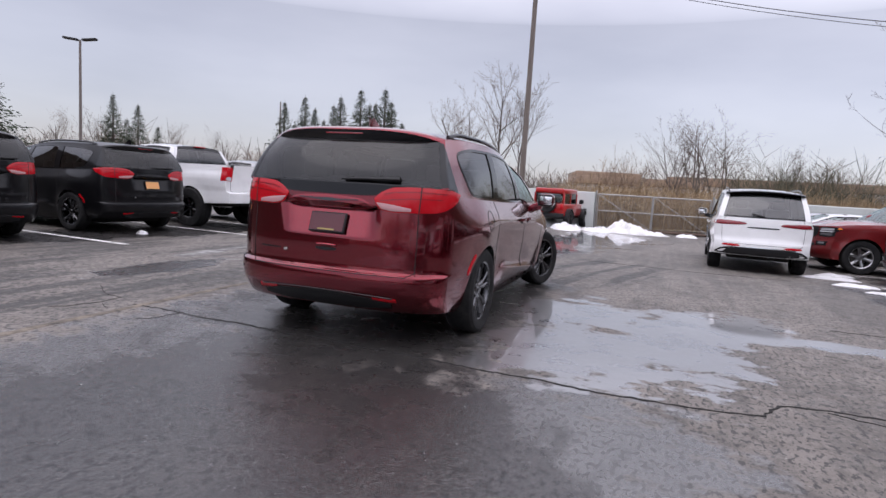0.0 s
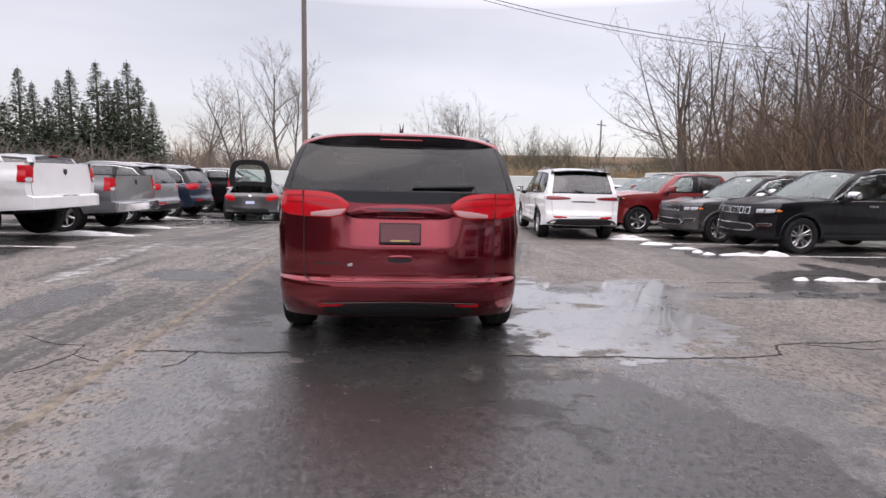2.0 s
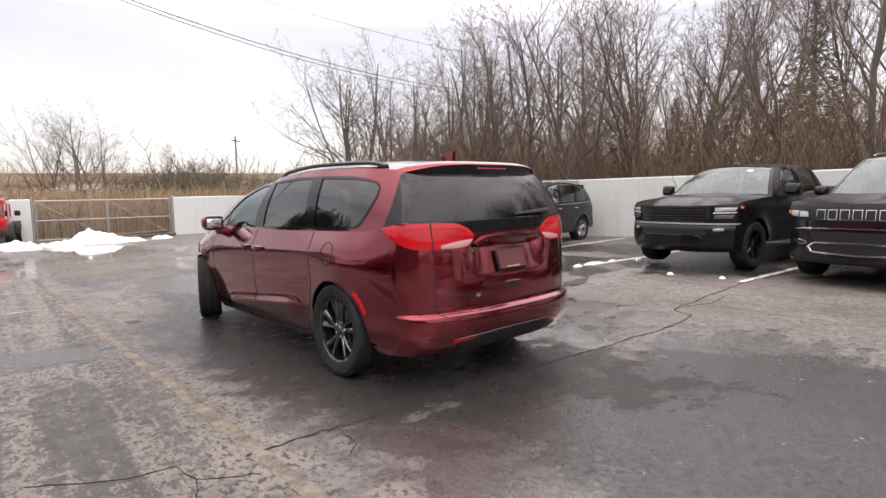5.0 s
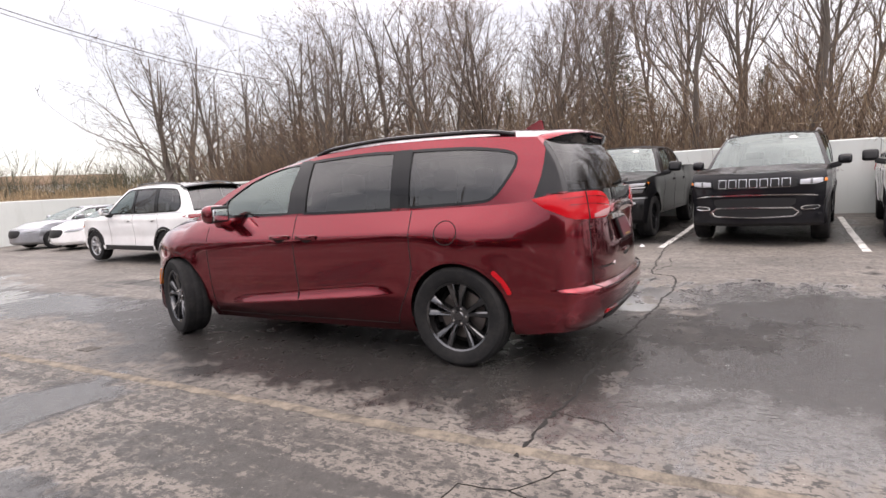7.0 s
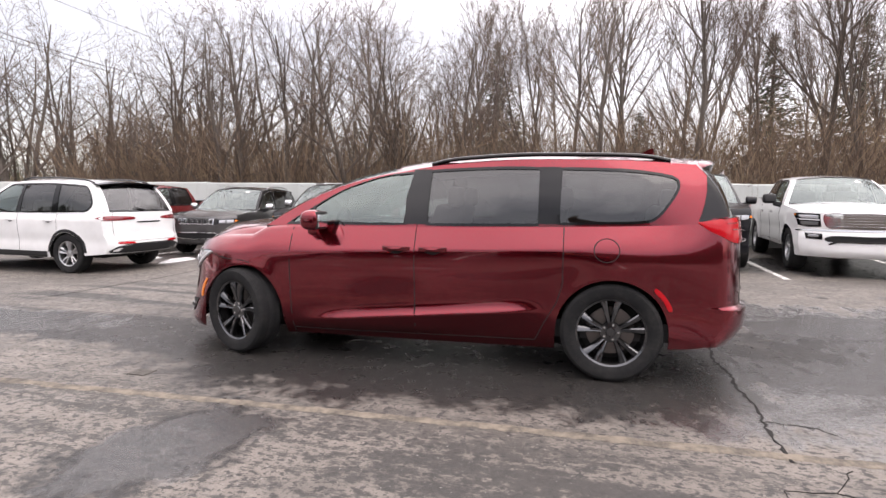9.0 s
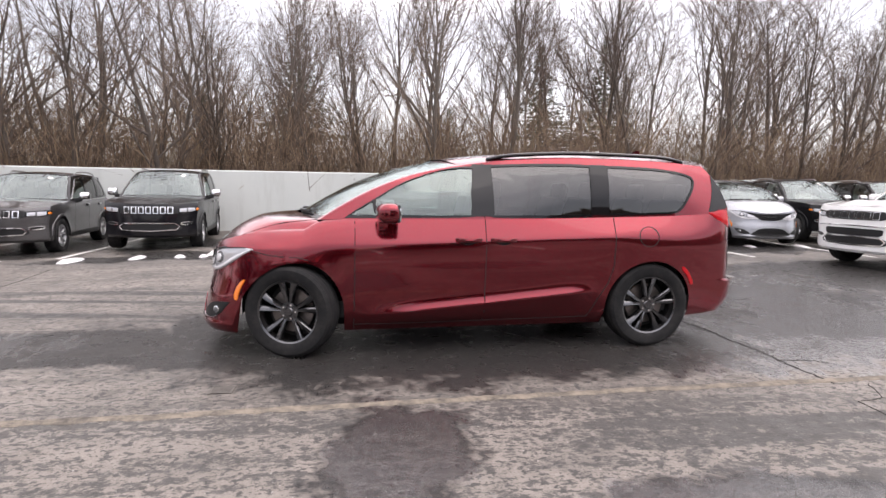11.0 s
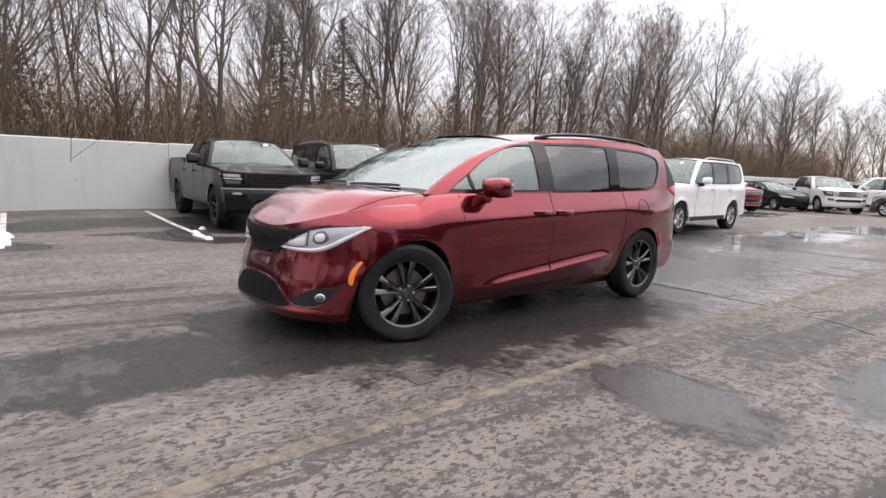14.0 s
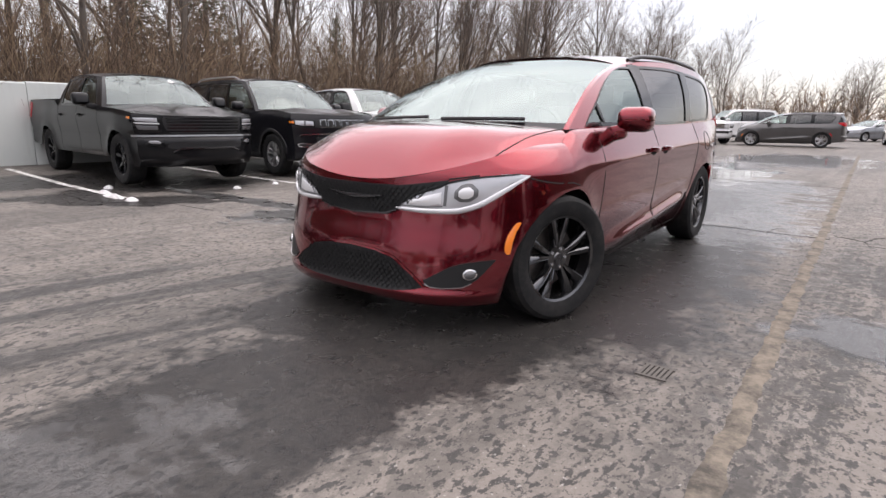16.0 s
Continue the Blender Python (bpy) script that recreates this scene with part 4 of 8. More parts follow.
        fs = [(0, 1, 2, 3)] + [(i, (i + 1) % 4, 4 + (i + 1) % 4, 4 + i) for i in range(4)] + [(4 + i, 4 + (i + 1) % 4, 8 + (i + 1) % 4, 8 + i) for i in range(4)]
        mesh_object("cargo_bed", vs, fs, k.get("bed_mat", PLASTIC), g, smooth=0)
    if "wiper" in k:
        u0, s0, u1, s1 = k["wiper"]
        pts = [S.cab(u0 + (u1 - u0) * i / 5, s0 + (s1 - s0) * i / 5) + S.normal(S.cab, u0 + (u1 - u0) * i / 5, s0 + (s1 - s0) * i / 5) * 0.03 for i in range(6)]
        mesh_object("rear_wiper", *tube(pts, [0.022, 0.02, 0.016, 0.013, 0.012, 0.01], 6), PLASTIC, g)
    for a, b, sa, sb in k.get("wipers", ()):
        pts = [S.cab(a + (b - a) * i / 5, sa + (sb - sa) * i / 5) + S.normal(S.cab, a + (b - a) * i / 5, sa + (sb - sa) * i / 5) * 0.02 for i in range(6)]
        mesh_object("wiper_arm", *tube(pts, 0.011, 5), PLASTIC, g)
    if "plate" in k:
        z0, z1, hw, mt = k["plate"]
        p = S.low(3.0, (z0 + z1) / 2)
        q = S.low(3.0, z1) - S.low(3.0, z0)
        tilt = math.degrees(math.atan2(q.x, q.z))
        fr = part("number_plate", box(-0.012, 0.012, -hw, hw, -(z1 - z0) / 2, (z1 - z0) / 2, 0.008), k.get("plate_rim", PLASTIC), g)
        fr.matrix_basis = pose(p.x - 0.018, 0, p.z, 0, tilt, 0)
        if mt is PLATE:
            part("plate_bar", box(-0.019, -0.015, -hw * 0.45, hw * 0.45, -(z1 - z0) / 2 + 0.016, -(z1 - z0) / 2 + 0.027), YELLOW, fr, "thin yellow bar")
        part("plate_face", box(-0.016, -0.011, -hw + 0.012, hw - 0.012, -(z1 - z0) / 2 + 0.012, (z1 - z0) / 2 - 0.012), mt, fr)
    g.matrix_basis = m
    return g


# ---- the kinds of vehicles ----
def soft_ramp(d, r):
    """0 below, d above, rounded by r."""
    return (d + math.sqrt(d * d + r * r)) / 2


def minivan_side(x, z):
    """The minivan's flank: a shoulder crease that climbs to the rear, hollow doors, a wedge-shaped ledge low on them, a tucked sill."""
    rear = min(1, max(0, (0.45 - x) / 0.9))
    rear = rear * rear * (3 - 2 * rear)
    zs = 0.905 + 0.034 * (2.6 - x)
    sharp = 0.012 + 0.16 * rear + 0.05 * min(1, max(0, (x - 2.3) / 0.6))
    d = z - zs
    under = soft_ramp(-d, sharp)
    ins = 0.42 * soft_ramp(d, sharp) + 0.015 * under + 0.15 * under * under - 0.028 * rear
    # ledge
    zl = 0.335 + 0.095 * (2.4 - x)
    h = min(1, max(0, (2.62 - x) / 0.55)) * min(1, max(0, (x - 0.42) / 0.35))
    h = 0.044 * h * h * (3 - 2 * h)
    e = z - zl
    ins -= h * (max(0.0, 1 - e / 0.115) ** 2 if e > 0 else max(0.0, 1 + e / 0.16))
    # sill
    ins += 0.42 * soft_ramp(0.31 - z, 0.03)
    # haunch over the rear wheel
    ins -= 0.022 * math.exp(-((x + 0.12) / 0.5) ** 2 - ((z - 0.93) / 0.17) ** 2)
    return ins


def minivan_shell():
    return Shell(
        mould=minivan_side, shield_u=0.968, fender_roll=(2.2, 3.1, 0.16, 0.055), back_u=2.05,
        wheelbase=3.089, arch=0.408, hub=0.372, front=3.9, rear=-1.05, half_width=1.0, bow_front=0.75, bow_rear=0.28, pow_front=3.6, pow_rear=3.0, corner=0.5, crown_pow=3.4, ease=[(-0.83, 0.35), (-0.3, 1.0), (2.9, 1.0), (3.28, 0.75)], row=0.0125, nose_blend=0.9, nose_pow=3, pillar_bulge=0.075,
        recess=(0.83, 1.06, 0.06, 0.34, 0.50),
        nose=[(0.15, -0.08), (0.19, -0.02), (0.24, 0.0), (0.27, -0.015), (0.46, -0.045), (0.62, -0.085), (0.8, -0.11), (0.86, -0.12), (0.97, -0.16)],
        tail=[(0.28, 0.12), (0.36, 0.05), (0.44, 0.01), (0.52, 0.0), (0.572, 0.008), (0.595, 0.046), (0.64, 0.05), (0.7, 0.05), (0.9, 0.06), (1.06, 0.07), (1.24, 0.09)],
        section=[(0.17, 0.13), (0.22, 0.09), (0.30, 0.05), (0.40, 0.026), (0.43, 0.03), (0.47, 0.042), (0.53, 0.044), (0.7, 0.03), (0.85, 0.013), (0.945, 0.0), (0.965, 0.007), (1.0, 0.02), (1.08, 0.042), (1.18, 0.066), (1.28, 0.09)],
        belt=[(3.84, 0.825), (3.6, 0.875), (3.34, 0.965), (3.1, 1.045), (2.88, 1.105), (2.4, 1.115), (1.4, 1.125), (0.3, 1.15), (-0.4, 1.175), (-0.65, 1.20), (-0.8, 1.235), (-1.1, 1.24)],
        sill=[(3.84, 0.165), (3.34, 0.17), (2.6, 0.19), (0.5, 0.2), (-0.5, 0.26), (-0.8, 0.29)],
        plan=[(3.28, 0.968), (3.1, 0.978), (2.6, 0.995), (2.0, 1.0), (0.6, 1.0), (0.0, 0.998), (-0.5, 0.968), (-0.85, 0.922)],
        doors=[2.6, 1.51, 0.36],
        pillars=[(2.88, 1.70), (2.4, 1.63), (1.5, 1.46), (0.54, 0.53), (-0.3, -0.32), (-0.78, -0.57)],
        cowl_bow=0.22, cowl_rise=0.012, header_bow=0.16, back_bow=0.15, crown=0.055,
        roof=[(1.70, 1.575), (1.3, 1.625), (0.6, 1.66), (0.0, 1.652), (-0.57, 1.618)],
        roof_half=[(1.70, 0.675), (1.2, 0.745), (0.4, 0.785), (-0.2, 0.785), (-0.57, 0.76)], hood_crown=0.048, hood_fold=0.009)


def minivan(name, label, mat, m, hero=False, style="dark_ten", steer=0.0, group="parked vehicles", plate_mat=None):
    S = minivan_shell().setup()
    U = S.U
    cut = 2.21
    grille_lo = [(0.0, 0.635), (0.24, 0.65), (0.38, 0.70), (0.5, 0.76), (0.62, 0.825)][::-1]
    grille_hi = [(0.0, 0.80), (0.3, 0.805), (0.5, 0.828), (0.62, 0.845)][::-1]
    low_lo = [(0.0, 0.235), (0.3, 0.24), (0.5, 0.262), (0.56, 0.285)][::-1]
    low_hi = [(0.0, 0.445), (0.2, 0.438), (0.34, 0.415), (0.46, 0.345), (0.56, 0.29)][::-1]
    rear_lo = [(1.955, 1.192), (1.97, 1.164), (1.99, 1.126), (2.015, 1.092), (2.05, 1.066), (2.1, 1.052), (2.25, 1.045), (2.4, 1.041), (2.52, 1.058), (2.565, 1.10), (2.58, 1.13)]
    rear_hi = [(1.955, 1.198), (1.985, 1.212), (2.02, 1.228), (2.2, 1.234), (2.4, 1.226), (2.52, 1.186), (2.565, 1.152), (2.58, 1.138)]
    ring = [(U(0.05 + 0.09 * math.cos(a)), 0.985 + 0.085 * math.sin(a)) for a in [2 * math.pi * i / 24 for i in range(25)]]
    fog = [2 * math.pi * i / 20 for i in range(20)]
    arch_u = lambda z: (1 - max(0, 1 - (S.xF + S.fx(z) - 3.089 - math.sqrt(max(0, 0.44 ** 2 - (z - 0.372) ** 2))) / S.bF) ** (1 / S.soft)) ** (1 / S.pF)
    k = dict(
        group=group, sliding=True, steer=steer, header_mat=mat, shield=SHIELD if hero else SHIELD_PARKED, wheel=(0.372, 0.262, 0.24, style), wheel_in=0.004, track_in=0.0, bumper_split=0.30, gate_u=cut, window_rim=0.022,
        windows=[("clear", [(2.63, 1.148, 1), (2.2, 1.15), (1.60, 1.155, 1), (1.565, 1.553, 1), (1.80, 1.535), (2.08, 1.455), (2.40, 1.285)]),
                 ("dark", [(1.43, 1.155, 1), (1.0, 1.16), (0.56, 1.17, 1), (0.555, 1.38), (0.555, 1.578, 1), (1.0, 1.58), (1.425, 1.562, 1), (1.427, 1.36)]),
                 ("dark", [(0.395, 1.18, 1), (0.1, 1.19), (-0.2, 1.203), (-0.29, 1.235), (-0.37, 1.33), (-0.44, 1.46), (-0.40, 1.515), (-0.18, 1.553), (0.1, 1.57), (0.385, 1.577, 1), (0.39, 1.38)])],
        pillar_plates=[(1.625, 1.588, 1.425, 1.145, 1.585), (0.556, 0.556, 0.392, 1.165, 1.60)], nuts=5 if hero else 0, mirror_x=2.36, mirror_drop=0.045, mirror_gap=0.07, mirror_w=0.21, mirror_h=0.16, mirror_arm=mat, handles=[1.66, 1.36], handle_z=0.955, seat_rows=(1.55, 0.6, -0.3),
        rails=(1.45, -0.4, 0.055, 0.022, GLOSS), wiper=(3.62, 0.09, 3.1, 0.06), back_s=(0.03, 0.9), back_trim=GLOSS, rear_glass=REAR_TINT,
        wipers=[(0.05, 0.7, 0.035, 0.05), (-0.75, -0.1, 0.035, 0.05)],
        gap_lines=[(None, [(U(2.6), 1.10), (U(2.6), 0.20)]), (None, [(U(1.51), 1.12), (U(1.51), 0.255)]), (None, [(U(0.36), 1.145), (U(0.36), 0.72), (U(0.40), 0.58), (U(0.49), 0.42), (U(0.56), 0.27)]),
                   (None, [(U(2.6), 0.245), (U(1.5), 0.255), (U(0.56), 0.268)]), (S.cab, [S.cab_us(1.51, 1.13), S.cab_us(1.50, 1.6)]), (None, ring),
                   (None, [(0.93, 0.855), (1.03, 0.79)])],
        sheets=[
            ("headlamp", LAMP_CLEAR, [(0.30, 0.676), (0.5, 0.668), (0.66, 0.672), (0.76, 0.70), (0.85, 0.77), (0.93, 0.862)], [(0.30, 0.682), (0.46, 0.775), (0.62, 0.832), (0.76, 0.862), (0.88, 0.878), (0.93, 0.868)], 0.004, 0.004, "clear headlamp with bright reflector"),
            ("daylight_strip", LAMP_WHITE, [(0.32, 0.68), (0.5, 0.674), (0.66, 0.679), (0.76, 0.707), (0.85, 0.775), (0.925, 0.86)], [(0.32, 0.69), (0.5, 0.692), (0.66, 0.70), (0.755, 0.73), (0.84, 0.795), (0.925, 0.868)], 0.013, 0.003, "white light strip"),
            ("turn_lamp", LAMP_WHITE, [(0.40, 0.708), (0.50, 0.708), (0.59, 0.722)], [(0.40, 0.728), (0.50, 0.758), (0.59, 0.782)], 0.011, 0.004, ""),
            ("projector_ring", LAMP_DIM, [(0.655, 0.755), (0.69, 0.735), (0.725, 0.737), (0.76, 0.765)], [(0.655, 0.79), (0.69, 0.825), (0.725, 0.832), (0.76, 0.80)], 0.009, 0.006, "round projector"),
            # white here paints the highlight on the round lens
            ("projector_lens", LAMP_WHITE, [(0.675, 0.765), (0.695, 0.752), (0.72, 0.754), (0.74, 0.77)], [(0.675, 0.79), (0.695, 0.808), (0.72, 0.812), (0.74, 0.795)], 0.02, 0.004, "bright projector lens"),
            ("lamp_divider", LAMP_DIM, [(0.605, 0.712), (0.62, 0.712)], [(0.605, 0.815), (0.62, 0.82)], 0.013, 0.0, "dark divider"),
            ("lamp_divider", LAMP_DIM, [(0.35, 0.698), (0.5, 0.698), (0.6, 0.706)], [(0.35, 0.703), (0.5, 0.704), (0.6, 0.713)], 0.012, 0.0, "dark divider"),
            ("lamp_brow", GLOSS, [(0.32, 0.688), (0.46, 0.768), (0.62, 0.826), (0.76, 0.857), (0.9, 0.872)], [(0.32, 0.696), (0.46, 0.779), (0.62, 0.836), (0.76, 0.866), (0.9, 0.878)], 0.01, 0.0, "dark upper edge"),
            ("fog_lamp_bezel", PLASTIC, [(0.55, 0.312), (0.58, 0.288), (0.66, 0.284), (0.75, 0.292), (0.80, 0.325), (0.862, 0.425)], [(0.55, 0.318), (0.62, 0.36), (0.70, 0.405), (0.79, 0.425), (0.862, 0.432)], 0.006, 0.0, "black fog lamp bezel"),
            ("tail_lamp", LAMP_RED, rear_lo, rear_hi, 0.005, 0.007, "large red tail lamp"),
            ("reversing_lamp", LAMP_PALE, [(2.27, 1.052), (2.4, 1.05), (2.5, 1.062), (2.555, 1.10)], [(2.27, 1.075), (2.4, 1.094), (2.5, 1.104), (2.555, 1.108)], 0.0115, 0.002, "clear reversing lamp"),
            ("lamp_bar", LAMP_RED_DARK, [(2.06, 1.146), (2.2, 1.146), (2.4, 1.132), (2.53, 1.118)], [(2.06, 1.152), (2.2, 1.152), (2.4, 1.138), (2.53, 1.122)], 0.014, 0.0, "dark red dividing bar"),
            ("lamp_bar", LAMP_RED_DARK, [(2.03, 1.19), (2.2, 1.196), (2.4, 1.186), (2.5, 1.168)], [(2.03, 1.195), (2.2, 1.201), (2.4, 1.191), (2.5, 1.172)], 0.014, 0.0, "dark red dividing bar"),
            ("bumper_reflector", LAMP_RED, [(2.33, 0.375), (2.53, 0.385)], [(2.33, 0.402), (2.53, 0.408)], 0.006, 0.002, "thin red reflector"),
        ],
        low=[
            ("side_marker", LAMP_AMBER, [(arch_u(0.46), 0.46), (arch_u(0.52), 0.52), (arch_u(0.58), 0.58), (arch_u(0.62), 0.62), (arch_u(0.615) - 0.012, 0.615), (arch_u(0.56) - 0.02, 0.56), (arch_u(0.5) - 0.02, 0.5), (arch_u(0.465) - 0.012, 0.46)], 0.005, 0.004, "amber side marker"),
            ("fog_lamp", CHROME, [(0.772 + 0.03 * math.cos(a), 0.358 + 0.03 * math.sin(a), 1) for a in fog], 0.012, 0.006, "round fog lamp"),
            ("fog_lamp_lens", LAMP_DIM, [(0.772 + 0.023 * math.cos(a), 0.358 + 0.023 * math.sin(a), 1) for a in fog], 0.018, 0.008, ""),
            ("rear_side_marker", LAMP_RED, [(U(-0.394), 0.556), (U(-0.421), 0.568), (U(-0.377), 0.65), (U(-0.311), 0.717), (U(-0.291), 0.695), (U(-0.352), 0.63)], 0.005, 0.003, ""),
        ],
        cab_sheets=[("quarter_glass", GLOSS, [(1.948, 0.02), (2.055, 0.02)], [(1.948, 0.06), (1.968, 0.35), (1.992, 0.68), (2.015, 0.86), (2.055, 0.885)], 0.003, 0.0, "black glass corner")],
        mid_sheets=[
            ("upper_grille", PLASTIC, grille_lo, grille_hi, 0.006, 0.0, "black mesh grille"),
            ("lower_grille", PLASTIC, low_lo, low_hi, 0.004, 0.0, "black lower mesh grille"),
            ("winged_emblem", BADGE, [(0.0, 0.715), (0.08, 0.72), (0.22, 0.738)][::-1], [(0.0, 0.738), (0.08, 0.736), (0.22, 0.744)][::-1], 0.022, 0.0, ""),
            ("lid_trim", GLOSS, [(2.34, 1.226), (2.5, 1.185), (2.6, 1.155), (2.75, 1.15), (3.0, 1.15)], [(2.34, 1.236), (2.7, 1.237), (3.0, 1.237)], 0.003, 0.0, "gloss black band"),
            ("gate_brow", mat, [(2.58, 1.075), (2.7, 1.062), (3.0, 1.058)], [(2.58, 1.08), (2.7, 1.125), (3.0, 1.14)], 0.018, 0.004, ""),
            ("rear_emblem", BADGE, [(2.72, 1.112), (2.9, 1.10), (3.0, 1.092)], [(2.72, 1.117), (2.9, 1.112), (3.0, 1.118)], 0.03, 0.0, ""),
            ("gate_handle_recess", PLASTIC, [(2.90, 0.725), (3.0, 0.715)], [(2.90, 0.74), (3.0, 0.745)], 0.003, 0.0, ""),
            ("gate_handle", mat, [(2.9, 0.75), (3.0, 0.748)], [(2.9, 0.765), (3.0, 0.77)], 0.01, 0.004, ""),
            ("lower_valance", PLASTIC, [(2.38, 0.33), (2.6, 0.31), (3.0, 0.30)], [(2.38, 0.365), (2.55, 0.395), (3.0, 0.415)], 0.008, 0.0, "black bumper valance"),
        ],
        strips=[("valance_line", DARK_ALLOY, [(2.36, 0.405), (2.5, 0.414), (2.75, 0.422), (3.0, 0.425)], 0.009, 0.009, ""),
                ("lamp_seam", LINER, [(2.2, 1.238), (2.204, 1.13), (2.21, 1.045)], 0.009, 0.014, ""),
                ("grille_lip", BADGE, [(0.0, 0.632), (0.24, 0.647), (0.32, 0.672)], 0.012, 0.012, ""), ("lower_grille_lip", mat, [(0.0, 0.452), (0.2, 0.445), (0.34, 0.42), (0.47, 0.345), (0.56, 0.28)], 0.012, 0.01, ""),
                ("fog_lamp_lip", ALLOY, [(0.56, 0.302), (0.59, 0.285), (0.66, 0.281), (0.75, 0.289), (0.785, 0.31)], 0.004, 0.012, ""),
                ("bonnet_seam", LINER, [(0.62, 0.85), (0.76, 0.872)], 0.008, 0.004, "")],
        plate=(0.85, 1.01, 0.155, plate_mat or PLATE))
    g = vehicle(name, label, "minivan", S, mat, k, m)
    for i in range(8):
        u = 2.31 + 0.029 * i
        mesh_object("gate_letter_bar", *S.sheet([(u, 0.694), (u + 0.019, 0.695)], [(u, 0.708), (u + 0.019, 0.709)], 0.004, 0.006, 2, 2), BADGE, g)
    mesh_object("gate_mark", *S.sheet([(2.57, 0.682), (2.61, 0.688)], [(2.57, 0.70), (2.61, 0.712)], 0.005, 0.006, 4, 2), CHROME, g)
    # the bonnet's shut lines
    for sg in (1, -1):
        pts = []
        for i, row in enumerate(S.hood_rows):
            q = 10 + sg * (8.35 + 1.3 * (i / 16) ** 0.8)
            a = row[int(q)].lerp(row[min(int(q) + 1, 20)], q - int(q))
            pts.append([a + Vector((0, -0.004, 0.0015)), a + Vector((0, 0.004, 0.0015))])
        mesh_object("bonnet_shut_line", *grid(pts), LINER, g)
    # front quarter-light bar
    for sg in (1, -1):
        v, f = S.strip([S.cab_us(2.43, 1.275), S.cab_us(2.40, 1.14)], 0.03, S.cab, 0.006)
        mesh_object("quarter_light_bar", *((v, f) if sg > 0 else mirror((v, f))), GLOSS, g)
    # spoiler over the rear window, third brake lamp, fin aerial
    rows, under = [], []
    for j in range(-16, 17):
        gg = j / 16
        w = abs(gg)
        e = S.cab(3 - w if gg >= 0 else 3 + w, 1.0)
        e = Vector((e.x, abs(e.y) * (1 if gg >= 0 else -1), e.z))
        a = 1 - w ** 5
        back = 0.10 * a + 0.014
        e.z -= 0.02 * w ** 8
        rows.append([e + Vector((0.14, 0, 0.006)), e + Vector((0.0, 0, 0.013)), e + Vector((-back * 0.6, 0, 0.004)), e + Vector((-back * 0.95, 0, -0.012)), e + Vector((-back, 0, -0.019)), e + Vector((-back + 0.006, 0, -0.024))])
        under.append([rows[-1][-1], e + Vector((-back + 0.022, 0, -0.05 * a - 0.024)), e + Vector((-back + 0.045, 0, -0.08 * a - 0.026)), e + Vector((-0.028, 0, -0.125 * a - 0.03))])
    mesh_object("rear_spoiler", *grid(rows), mat, g, smooth=40)
    # The downward face is body paint; black stands in for its shade.
    mesh_object("spoiler_underside", *grid(under), GLOSS, g, "gloss black spoiler underside", smooth=40)
    zr = S.roof_z(-0.4) + 0.075 + 0.012
    fin2 = grid([[Vector((x, w * sg, zr - 0.03 + h * q)) for q in (0, 1)] for sg in (1,) for x, h, w in ((-0.14, 0.0, 0.0), (-0.24, 0.065, 0.02), (-0.34, 0.115, 0.016), (-0.36, 0.11, 0.016), (-0.375, 0.03, 0.0))])
    mesh_object("shark_fin_aerial", *join(fin2, mirror(fin2)), mat, g)
    part("third_brake_lamp", box(-0.800, -0.77, -0.16, 0.16, 1.618, 1.630, 0.004), LAMP_RED_DARK, g)
    return g


